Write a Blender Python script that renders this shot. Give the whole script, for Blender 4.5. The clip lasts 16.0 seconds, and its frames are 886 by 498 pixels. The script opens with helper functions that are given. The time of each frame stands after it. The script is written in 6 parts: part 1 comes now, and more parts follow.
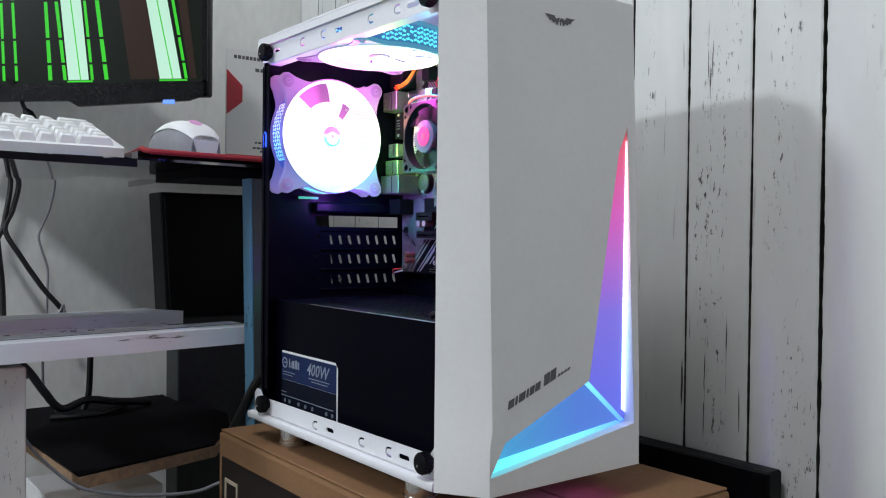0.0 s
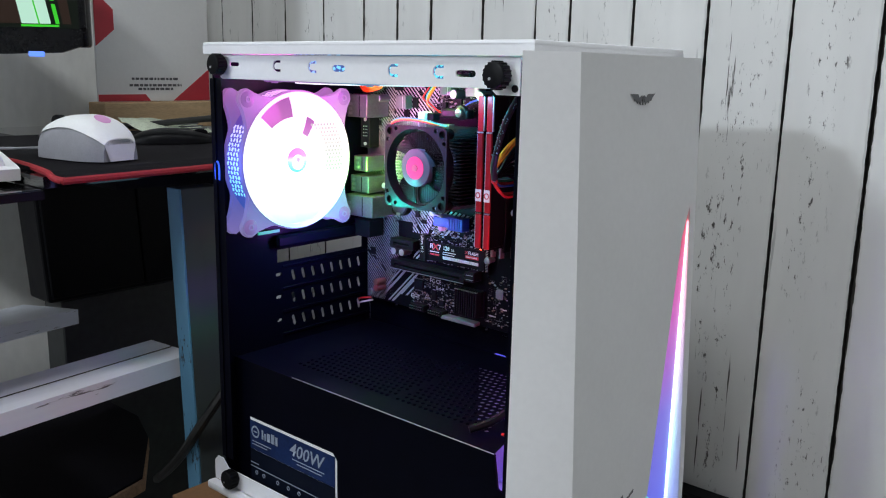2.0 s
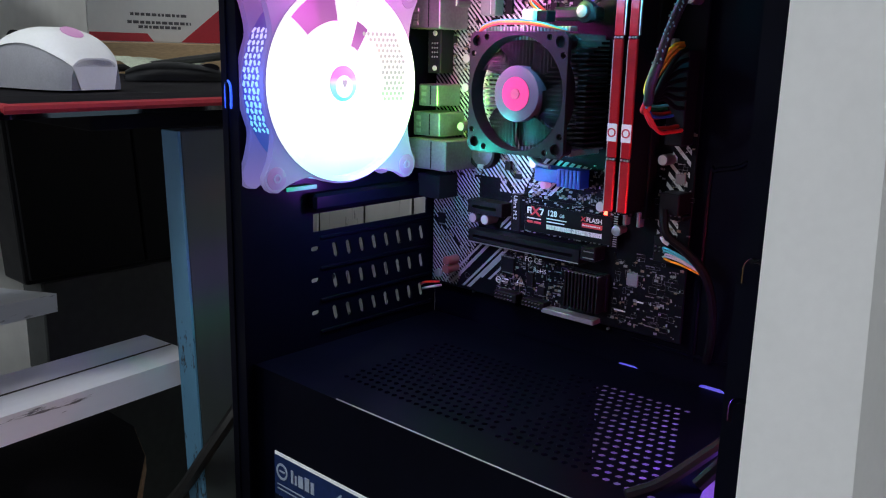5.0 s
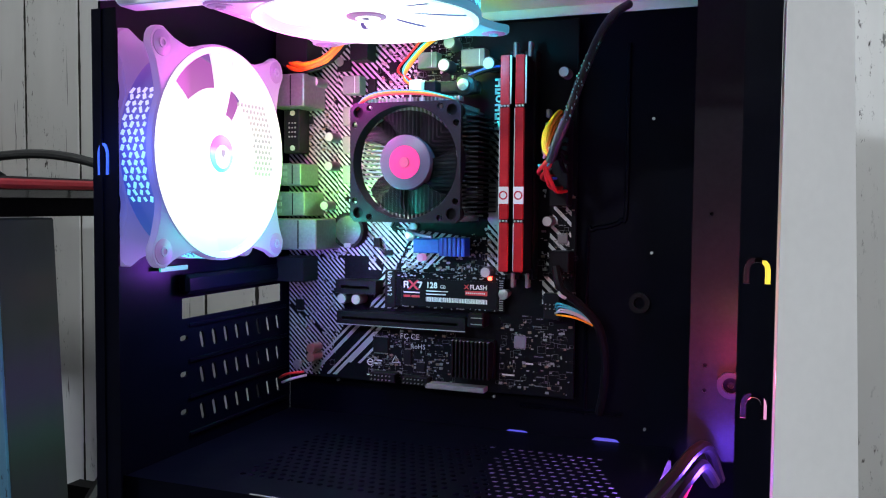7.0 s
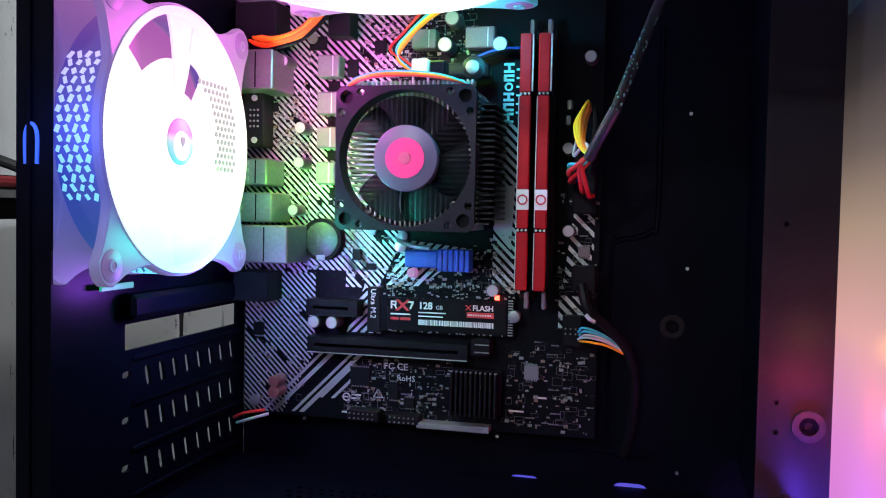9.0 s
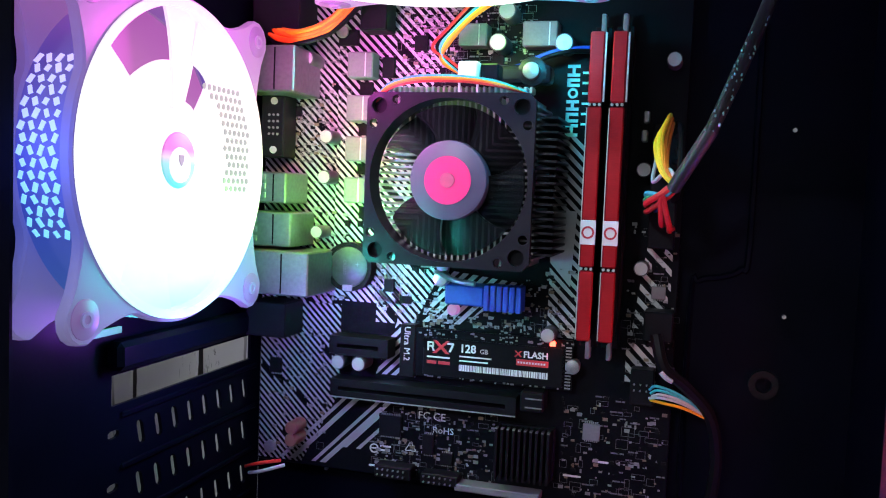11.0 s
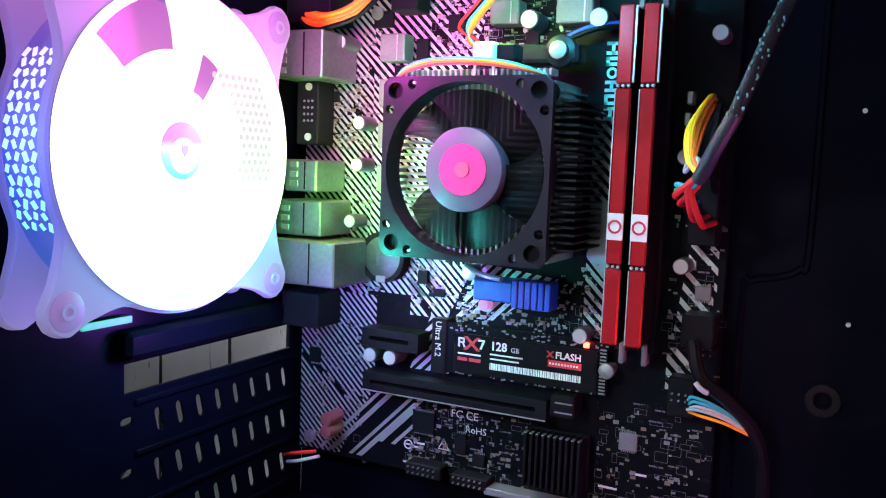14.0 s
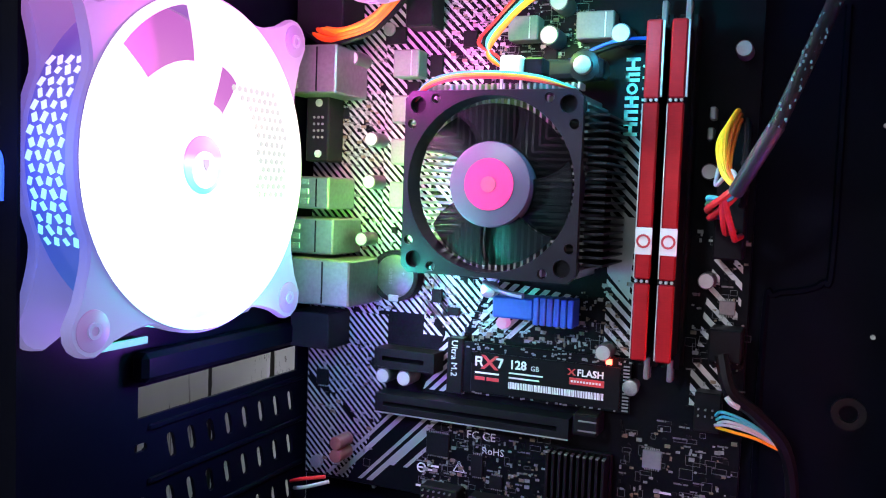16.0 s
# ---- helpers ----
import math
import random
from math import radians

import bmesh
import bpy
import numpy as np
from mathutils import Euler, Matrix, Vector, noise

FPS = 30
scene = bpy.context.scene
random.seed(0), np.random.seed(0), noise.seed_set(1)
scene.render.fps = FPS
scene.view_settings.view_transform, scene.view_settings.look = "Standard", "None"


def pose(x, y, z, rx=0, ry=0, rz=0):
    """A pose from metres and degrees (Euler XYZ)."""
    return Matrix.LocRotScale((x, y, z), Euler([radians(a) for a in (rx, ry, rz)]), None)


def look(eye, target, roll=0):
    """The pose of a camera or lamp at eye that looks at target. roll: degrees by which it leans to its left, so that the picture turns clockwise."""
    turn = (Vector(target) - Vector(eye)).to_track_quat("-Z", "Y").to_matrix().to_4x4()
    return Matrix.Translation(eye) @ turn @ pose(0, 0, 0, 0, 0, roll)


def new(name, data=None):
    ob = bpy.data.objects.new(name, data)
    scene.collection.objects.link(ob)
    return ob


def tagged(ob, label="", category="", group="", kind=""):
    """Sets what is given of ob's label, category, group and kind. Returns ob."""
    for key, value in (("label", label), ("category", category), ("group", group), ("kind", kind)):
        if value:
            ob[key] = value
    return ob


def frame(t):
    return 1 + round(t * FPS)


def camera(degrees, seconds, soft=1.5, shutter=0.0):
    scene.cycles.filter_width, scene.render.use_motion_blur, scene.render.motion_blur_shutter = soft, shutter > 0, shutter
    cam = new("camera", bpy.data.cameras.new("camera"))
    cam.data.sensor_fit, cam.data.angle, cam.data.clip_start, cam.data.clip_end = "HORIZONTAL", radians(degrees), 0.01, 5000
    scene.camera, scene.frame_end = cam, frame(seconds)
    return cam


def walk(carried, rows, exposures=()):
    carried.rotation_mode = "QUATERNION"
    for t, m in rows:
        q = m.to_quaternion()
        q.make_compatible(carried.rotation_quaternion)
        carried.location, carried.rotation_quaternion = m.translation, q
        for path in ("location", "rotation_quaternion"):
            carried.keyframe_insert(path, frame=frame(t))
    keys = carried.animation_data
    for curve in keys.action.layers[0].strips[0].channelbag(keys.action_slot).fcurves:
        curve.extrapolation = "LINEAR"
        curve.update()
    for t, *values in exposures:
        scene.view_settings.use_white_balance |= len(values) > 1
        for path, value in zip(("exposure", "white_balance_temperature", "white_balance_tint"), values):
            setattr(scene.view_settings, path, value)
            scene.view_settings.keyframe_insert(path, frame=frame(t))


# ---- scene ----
cam = camera(54.9, 16.0, soft=1.1)
PATH = [
    (0, (0.809, -0.385, 0.174), (-0.781, 0.828, 0.141), 0.6),
    (0.5, (0.777, -0.39, 0.233), (-0.768, 0.873, 0.097), 0.2),
    (1, (0.719, -0.393, 0.283), (-0.717, 0.976, 0.025), 0.3),
    (1.5, (0.641, -0.402, 0.327), (-0.667, 1.066, -0.041), 0.5),
    (2, (0.6, -0.412, 0.355), (-0.671, 1.076, -0.056), 1.2),
    (2.5, (0.58, -0.412, 0.361), (-0.742, 1.025, -0.073), 0.9),
    (3, (0.565, -0.384, 0.349), (-0.832, 0.959, -0.144), 0.0),
    (3.2, (0.554, -0.36, 0.346), (-0.88, 0.938, -0.162), -0.1),
    (5.3, (0.398, -0.281, 0.267), (-0.816, 1.255, -0.142), 2.1),
    (5.5, (0.387, -0.291, 0.248), (-0.743, 1.324, -0.09), 2.3),
    (6, (0.364, -0.31, 0.242), (-0.607, 1.431, 0.075), 1.6),
    (6.5, (0.344, -0.322, 0.245), (-0.514, 1.482, 0.145), 1.0),
    (7, (0.314, -0.338, 0.249), (-0.406, 1.524, 0.143), 0.5),
    (7.5, (0.301, -0.347, 0.248), (-0.363, 1.537, 0.15), 0.5),
    (8, (0.285, -0.34, 0.25), (-0.333, 1.559, 0.148), 1.2),
    (8.5, (0.252, -0.302, 0.251), (-0.255, 1.631, 0.165), 1.1),
    (8.7, (0.235, -0.291, 0.245), (-0.233, 1.652, 0.169), 1.1),
    (10.8, (0.215, -0.215, 0.266), (-0.339, 1.703, 0.136), 2.4),
    (11, (0.208, -0.211, 0.268), (-0.35, 1.705, 0.136), 2.3),
    (11.5, (0.193, -0.201, 0.267), (-0.34, 1.723, 0.141), 2.4),
    (12, (0.207, -0.196, 0.271), (-0.369, 1.716, 0.158), 2.6),
    (12.5, (0.228, -0.192, 0.276), (-0.479, 1.675, 0.153), 2.7),
    (13, (0.241, -0.18, 0.28), (-0.561, 1.647, 0.138), 2.2),
    (13.5, (0.255, -0.176, 0.279), (-0.609, 1.617, 0.094), 2.2),
    (14, (0.251, -0.173, 0.275), (-0.634, 1.609, 0.076), 2.2),
    (14.5, (0.241, -0.175, 0.274), (-0.606, 1.628, 0.103), 1.9),
    (15, (0.237, -0.179, 0.272), (-0.568, 1.647, 0.138), 1.9),
    (15.5, (0.23, -0.181, 0.271), (-0.558, 1.653, 0.15), 2.0),
    (16, (0.224, -0.18, 0.269), (-0.566, 1.653, 0.139), 2.1),
]
walk(cam, [(t, look(eye, target, roll)) for t, eye, target, roll in PATH],
     exposures=[(0, 0.0), (1.5, -0.08), (2.5, -0.2), (3.2, -0.28), (5.3, -0.2), (7.0, -0.12), (8.0, -0.25), (8.7, -0.36), (10.8, -0.3), (12.5, -0.15), (13.5, 0.1), (14.5, 0.25), (16, 0.25)])

# ---- light ----
world = bpy.data.worlds.new("room_air")
world.use_nodes = True
world.node_tree.nodes["Background"].inputs[0].default_value = (0.8, 0.9, 1.0, 1)
world.node_tree.nodes["Background"].inputs[1].default_value = 0.02
scene.world = world


def lamp(name, kind, eye, target, watts, colour, size=0.1, size_y=None):
    d = bpy.data.lights.new(name, kind)
    d.energy, d.color = watts, colour
    if kind == "AREA":
        d.size = size
        if size_y:
            d.shape, d.size_y = "RECTANGLE", size_y
    else:
        d.shadow_soft_size = size
    ob = new(name, d)
    ob.matrix_world = look(eye, target)
    return ob


# ceiling tube over the table, wall tube across the room
lamp("ceiling_tube_light", "AREA", (0.42, -0.76, 1.93), (0.40, -0.74, 0), 19, (0.92, 0.96, 1.0), 0.55, 0.12)
lamp("wall_tube_light", "AREA", (-0.56, -2.85, 1.54), (-0.1, 0.3, 0.2), 36, (0.80, 0.885, 1.0), 0.30, 0.15)

# light-emitting diodes of the two fans and the front fan
for nm, at, w, c in (
    ("fan_diode_magenta", (0.050, 0.066, 0.322), 0.40, (1.0, 0.07, 0.80)),
    ("fan_diode_amber", (0.046, 0.112, 0.296), 0.13, (1.0, 0.50, 0.24)),
    ("fan_diode_green", (0.042, 0.124, 0.262), 0.25, (0.22, 1.0, 0.06)),
    ("fan_diode_cyan", (0.055, 0.080, 0.230), 0.36, (0.02, 0.85, 0.66)),
    ("fan_diode_violet", (0.040, 0.085, 0.208), 0.33, (0.34, 0.09, 1.0)),
    ("fan_diode_blue", (0.020, -0.012, 0.276), 0.10, (0.05, 0.16, 1.0)),
    ("top_fan_diode_magenta", (0.065, 0.090, 0.335), 0.155, (1.0, 0.10, 0.75)),
    ("top_fan_diode_lime", (0.122, 0.125, 0.333), 0.085, (0.38, 1.0, 0.14)),
    ("top_fan_diode_cyan", (0.146, 0.100, 0.335), 0.24, (0.02, 0.62, 0.95)),
    ("front_strip_diode_violet", (0.294, 0.080, 0.122), 0.60, (0.14, 0.05, 1.0)),
    ("front_strip_diode_red", (0.297, 0.074, 0.172), 0.30, (1.0, 0.06, 0.14)),
    ("front_strip_diode_amber", (0.296, 0.094, 0.196), 0.018, (1.0, 0.45, 0.10)),
    ("front_fan_diode_low", (0.235, 0.060, 0.050), 0.34, (0.28, 0.10, 1.0)),
):
    lamp(nm, "POINT", at, (0, 0, 0), w, c, 0.006)


# ---- materials ----
def material(name, colour, rough=0.5, metal=0.0, vary=0.15, scale=60.0, bump=0.0, stretch=(1, 1, 1), coat=0.0, spec=0.5):
    """Painted, moulded or metal surface with grain at two scales."""
    m = bpy.data.materials.new(name)
    m.use_nodes = True
    t = m.node_tree
    b = t.nodes["Principled BSDF"]
    co = t.nodes.new("ShaderNodeTexCoord")
    mp = t.nodes.new("ShaderNodeMapping")
    mp.inputs["Scale"].default_value = stretch
    t.links.new(co.outputs["Object"], mp.inputs[0])
    n1 = t.nodes.new("ShaderNodeTexNoise")
    n1.inputs["Scale"].default_value, n1.inputs["Detail"].default_value = scale, 6
    n2 = t.nodes.new("ShaderNodeTexNoise")
    n2.inputs["Scale"].default_value, n2.inputs["Detail"].default_value = scale * 9, 3
    for n in (n1, n2):
        t.links.new(mp.outputs[0], n.inputs["Vector"])
    add = t.nodes.new("ShaderNodeMath")
    add.operation = "ADD"
    t.links.new(n1.outputs[0], add.inputs[0])
    t.links.new(n2.outputs[0], add.inputs[1])
    r = t.nodes.new("ShaderNodeValToRGB")
    r.color_ramp.elements[0].position, r.color_ramp.elements[1].position = 0.35, 0.65
    half = t.nodes.new("ShaderNodeMath")
    half.operation = "MULTIPLY"
    half.inputs[1].default_value = 0.5
    t.links.new(add.outputs[0], half.inputs[0])
    t.links.new(half.outputs[0], r.inputs[0])
    r.color_ramp.elements[0].color = (*[c * (1 - vary) for c in colour], 1)
    r.color_ramp.elements[1].color = (*[min(1, c * (1 + vary)) for c in colour], 1)
    t.links.new(r.outputs[0], b.inputs["Base Color"])
    rr = t.nodes.new("ShaderNodeMapRange")
    rr.inputs[3].default_value, rr.inputs[4].default_value = max(0.02, rough - 0.08), min(1, rough + 0.08)
    t.links.new(n1.outputs[0], rr.inputs[0])
    t.links.new(rr.outputs[0], b.inputs["Roughness"])
    b.inputs["Metallic"].default_value = metal
    b.inputs["Coat Weight"].default_value = coat
    b.inputs["Specular IOR Level"].default_value = spec
    if bump:
        bp = t.nodes.new("ShaderNodeBump")
        bp.inputs["Strength"].default_value, bp.inputs["Distance"].default_value = 1.0, bump
        t.links.new(half.outputs[0], bp.inputs["Height"])
        t.links.new(bp.outputs[0], b.inputs["Normal"])
    return m


def glow(name, stops, strength, axis="Z", lo=0.0, hi=1.0, base=(0.12, 0.12, 0.12)):
    """Glowing surface, for lit translucent plastic and for light seen in openings: emission runs through colour stops
    along one axis, between lo and hi metres.
    """
    m = bpy.data.materials.new(name)
    m.use_nodes = True
    t = m.node_tree
    b = t.nodes["Principled BSDF"]
    b.inputs["Base Color"].default_value, b.inputs["Roughness"].default_value = (*base, 1), 0.35
    b.inputs["Specular IOR Level"].default_value = 0.1
    co = t.nodes.new("ShaderNodeTexCoord")
    sp = t.nodes.new("ShaderNodeSeparateXYZ")
    t.links.new(co.outputs["Object"], sp.inputs[0])
    mr = t.nodes.new("ShaderNodeMapRange")
    mr.inputs[1].default_value, mr.inputs[2].default_value = lo, hi
    t.links.new(sp.outputs[axis], mr.inputs[0])
    r = t.nodes.new("ShaderNodeValToRGB")
    els = r.color_ramp.elements
    while len(els) < len(stops):
        els.new(0.5)
    for e, (p, c) in zip(els, stops):
        e.position, e.color = p, (*c, 1)
    t.links.new(mr.outputs[0], r.inputs[0])
    t.links.new(r.outputs[0], b.inputs["Emission Color"])
    b.inputs["Emission Strength"].default_value = strength
    return m


def worn_paint(name, colour, under, amount=0.6, scale=18.0, stretch=(1, 1, 0.12), rough=0.55):
    """White paint rubbed through to the wood in streaks along the grain."""
    m = material(name, colour, rough, vary=0.07, scale=7, bump=0.0006, stretch=stretch)
    t = m.node_tree
    b = t.nodes["Principled BSDF"]
    old = b.inputs["Base Color"].links[0].from_socket
    co = t.nodes.new("ShaderNodeTexCoord")
    mp = t.nodes.new("ShaderNodeMapping")
    mp.inputs["Scale"].default_value = stretch
    info = t.nodes.new("ShaderNodeObjectInfo")
    sc = t.nodes.new("ShaderNodeVectorMath")
    sc.operation = "SCALE"
    sc.inputs[0].default_value = (7, 3, 11)
    t.links.new(info.outputs["Random"], sc.inputs["Scale"])
    ad = t.nodes.new("ShaderNodeVectorMath")
    t.links.new(co.outputs["Object"], ad.inputs[0])
    t.links.new(sc.outputs[0], ad.inputs[1])
    t.links.new(ad.outputs[0], mp.inputs[0])
    fine = t.nodes.new("ShaderNodeTexNoise")
    fine.inputs["Scale"].default_value, fine.inputs["Detail"].default_value, fine.inputs["Roughness"].default_value = scale * 9, 8, 0.7
    wide = t.nodes.new("ShaderNodeTexNoise")
    wide.inputs["Scale"].default_value = scale
    for n in (fine, wide):
        t.links.new(mp.outputs[0], n.inputs["Vector"])
    mul = t.nodes.new("ShaderNodeMath")
    mul.operation = "MULTIPLY"
    t.links.new(fine.outputs[0], mul.inputs[0])
    t.links.new(wide.outputs[0], mul.inputs[1])
    rp = t.nodes.new("ShaderNodeValToRGB")
    lo = 0.46 - 0.12 * amount
    rp.color_ramp.elements[0].position, rp.color_ramp.elements[1].position = lo, lo + 0.035
    t.links.new(mul.outputs[0], rp.inputs[0])
    mix = t.nodes.new("ShaderNodeMix")
    mix.data_type = "RGBA"
    t.links.new(rp.outputs[0], mix.inputs["Factor"])
    t.links.new(old, mix.inputs["A"])
    mix.inputs["B"].default_value = (*under, 1)
    t.links.new(mix.outputs["Result"], b.inputs["Base Color"])
    return m




def plank_paint(name, colour, under):
    """White-painted board: thin dark cracks along the grain, and bands where the paint is flecked off."""
    m = material(name, colour, 0.55, vary=0.06, scale=5, bump=0.0005, stretch=(1, 1, 0.2))
    t = m.node_tree
    b = t.nodes["Principled BSDF"]
    old = b.inputs["Base Color"].links[0].from_socket
    co = t.nodes.new("ShaderNodeTexCoord")

    def grain(stretch, detail, rough, lo, hi):
        mp = t.nodes.new("ShaderNodeMapping")
        mp.inputs["Scale"].default_value = stretch
        t.links.new(co.outputs["Object"], mp.inputs[0])
        n = t.nodes.new("ShaderNodeTexNoise")
        n.inputs["Scale"].default_value, n.inputs["Detail"].default_value, n.inputs["Roughness"].default_value = 1.0, detail, rough
        t.links.new(mp.outputs[0], n.inputs["Vector"])
        r = t.nodes.new("ShaderNodeMapRange")
        r.inputs[1].default_value, r.inputs[2].default_value = lo, hi
        t.links.new(n.outputs[0], r.inputs[0])
        return r.outputs[0]

    def join(how, p, q):
        n = t.nodes.new("ShaderNodeMath")
        n.operation = how
        t.links.new(p, n.inputs[0])
        t.links.new(q, n.inputs[1])
        return n.outputs[0]

    cracks = join("MULTIPLY", grain((190, 190, 8), 4, 0.6, 0.650, 0.675), grain((16, 16, 5), 2, 0.5, 0.46, 0.56))
    flecks = join("MULTIPLY", grain((230, 230, 75), 6, 0.75, 0.585, 0.63), grain((19, 19, 2.2), 3, 0.6, 0.54, 0.62))
    mask = join("MAXIMUM", cracks, flecks)
    haze = grain((9, 9, 3), 4, 0.6, 0.35, 0.75)
    dull = t.nodes.new("ShaderNodeMix")
    dull.data_type = "RGBA"
    t.links.new(haze, dull.inputs["Factor"])
    t.links.new(old, dull.inputs["A"])
    dull.inputs["B"].default_value = (*[c * 0.86 for c in colour], 1)
    mix = t.nodes.new("ShaderNodeMix")
    mix.data_type = "RGBA"
    t.links.new(mask, mix.inputs["Factor"])
    t.links.new(dull.outputs["Result"], mix.inputs["A"])
    mix.inputs["B"].default_value = (*under, 1)
    t.links.new(mix.outputs["Result"], b.inputs["Base Color"])
    return m


PLANK = plank_paint("worn_white_plank", (0.73, 0.73, 0.71), (0.06, 0.055, 0.05))
SHELF_PAINT = worn_paint("worn_shelf_paint", (0.84, 0.86, 0.91), (0.16, 0.16, 0.17), 0.66, 22, (1, 0.022, 1))
LEG_PAINT = worn_paint("leg_paint", (0.06, 0.075, 0.072), (0.06, 0.07, 0.07), 0.95, 20, (1, 1, 0.2))
BLUE_PAINT = worn_paint("blue_edge_paint", (0.10, 0.27, 0.42), (0.02, 0.03, 0.04), 1.0, 40, (1, 1, 0.3))
WALL = worn_paint("smooth_wall_paint", (0.82, 0.82, 0.79), (0.62, 0.62, 0.58), 0.45, 5, (1, 1, 0.5), 0.7)
CEIL = material("ceiling_paint", (0.78, 0.78, 0.76), 0.8, vary=0.04, scale=4)
CONCRETE = material("grey_concrete", (0.32, 0.31, 0.30), 0.8, vary=0.2, scale=6, bump=0.001)
GAP = material("dark_joint", (0.06, 0.056, 0.05), 0.9, vary=0.3, scale=40)
WHITE_METAL = material("white_powder_coat", (0.80, 0.80, 0.82), 0.38, vary=0.02, scale=30, bump=0.00002)
WHITE_PLASTIC = material("white_plastic", (0.86, 0.855, 0.85), 0.42, vary=0.02, scale=25, bump=0.00002)
BLACK_METAL = material("black_steel", (0.0013, 0.0015, 0.0044), 0.34, vary=0.25, scale=50, bump=0.00003, spec=0.04)
BLACK_PLASTIC = material("black_plastic", (0.004, 0.004, 0.005), 0.45, vary=0.2, scale=70, spec=0.12)
SILVER = material("bright_metal", (0.62, 0.62, 0.64), 0.3, metal=1.0, vary=0.1, scale=80)
FOOT = material("foot_chrome", (0.62, 0.60, 0.57), 0.22, metal=1.0, vary=0.1, scale=60)
CARD = material("brown_cardboard", (0.215, 0.110, 0.046), 0.8, vary=0.12, scale=22, bump=0.0003, stretch=(1, 1, 3))
CARD_DARK = material("printed_cardboard", (0.016, 0.011, 0.009), 0.7, vary=0.25, scale=30, spec=0.15)
CARD_PRINT = material("pale_print", (0.40, 0.33, 0.24), 0.7, vary=0.15, scale=60)
DESK_GLASS = material("black_glass_top", (0.008, 0.008, 0.010), 0.08, vary=0.2, scale=20, coat=1.0, spec=1.0)
MAT_CLOTH = material("black_mat_cloth", (0.008, 0.007, 0.009), 0.9, vary=0.3, scale=150, bump=0.0002, spec=0.1)
RED_EDGE = material("red_stitching", (0.30, 0.010, 0.018), 0.7, vary=0.2, scale=300, bump=0.0002)
KEY_WHITE = material("white_keycap", (0.80, 0.80, 0.80), 0.45, vary=0.03, scale=50)
GREY_RUBBER = material("grey_side_grip", (0.24, 0.24, 0.26), 0.6, vary=0.1, scale=90)
PB_EDGE = material("raw_chipboard", (0.42, 0.26, 0.15), 0.9, vary=0.35, scale=140, bump=0.0006)
POSTER = material("white_card", (0.78, 0.78, 0.77), 0.5, vary=0.02, scale=20)
POSTER_RED = material("red_print", (0.50, 0.03, 0.05), 0.5, vary=0.06, scale=40)
INK = material("grey_ink", (0.10, 0.10, 0.11), 0.6, vary=0.2, scale=80)
WOOD = material("pale_wood", (0.52, 0.36, 0.20), 0.6, vary=0.18, scale=14, bump=0.0002, stretch=(6, 1, 8))
NOTE = material("printed_paper", (0.50, 0.55, 0.42), 0.8, vary=0.3, scale=60)
CABLE = material("black_cable", (0.008, 0.008, 0.008), 0.5, vary=0.2, scale=100)


# ---- mesh helpers ----
WORLD_OF = {}


def thing(name, at, label, category, group="", kind=""):
    ob = new(name)
    ob.empty_display_size = 0.02
    ob.location = at
    WORLD_OF[ob.name] = Matrix.Translation(at)
    return tagged(ob, label, category, group, kind)


def link_mesh(name, me, mat, parent, label=""):
    ob = new(name, me)
    if mat and not me.materials:
        me.materials.append(mat)
    if parent is not None:
        ob.parent = parent
        ob.matrix_parent_inverse = WORLD_OF.get(parent.name, Matrix()).inverted()
    WORLD_OF[ob.name] = Matrix()
    if label:
        ob["label"] = label
    return ob


def part(name, bm, mat, parent, label="", smooth=False):
    me = bpy.data.meshes.new(name)
    bm.normal_update()
    bm.to_mesh(me)
    bm.free()
    if smooth:
        for p in me.polygons:
            p.use_smooth = True
        me.set_sharp_from_angle(angle=radians(35))
    return link_mesh(name, me, mat, parent, label)


def box(x0, x1, y0, y1, z0, z1, bevel=0.0, seg=1, bm=None):
    """A bevelled box, added to bm when one is given."""
    b = bmesh.new()
    bmesh.ops.create_cube(b, size=1, matrix=Matrix.LocRotScale(((x0 + x1) / 2, (y0 + y1) / 2, (z0 + z1) / 2), None, (x1 - x0, y1 - y0, z1 - z0)))
    if bevel:
        bmesh.ops.bevel(b, geom=b.edges[:], offset=bevel, segments=seg, affect="EDGES", profile=0.5)
    if bm is None:
        return b
    merge(bm, b)
    return bm


def merge(bm, other):
    me = bpy.data.meshes.new("tmp")
    other.to_mesh(me)
    other.free()
    bm.from_mesh(me)
    bpy.data.meshes.remove(me)


AXES = {"x": Euler((0, radians(90), 0)), "y": Euler((radians(-90), 0, 0)), "z": Euler((0, 0, 0))}


def cyl(centre, axis, r, depth, n=24, r2=None, bevel=0.0, bm=None):
    b = bmesh.new()
    bmesh.ops.create_cone(b, cap_ends=True, segments=n, radius1=r, radius2=r if r2 is None else r2, depth=depth)
    if bevel:
        rim = [e for e in b.edges if len(e.link_faces) == 2 and any(len(f.verts) > 4 for f in e.link_faces)]
        bmesh.ops.bevel(b, geom=rim, offset=bevel, segments=2, affect="EDGES", profile=0.5)
    bmesh.ops.transform(b, matrix=Matrix.LocRotScale(centre, AXES[axis], None), verts=b.verts[:])
    if bm is None:
        return b
    merge(bm, b)
    return bm


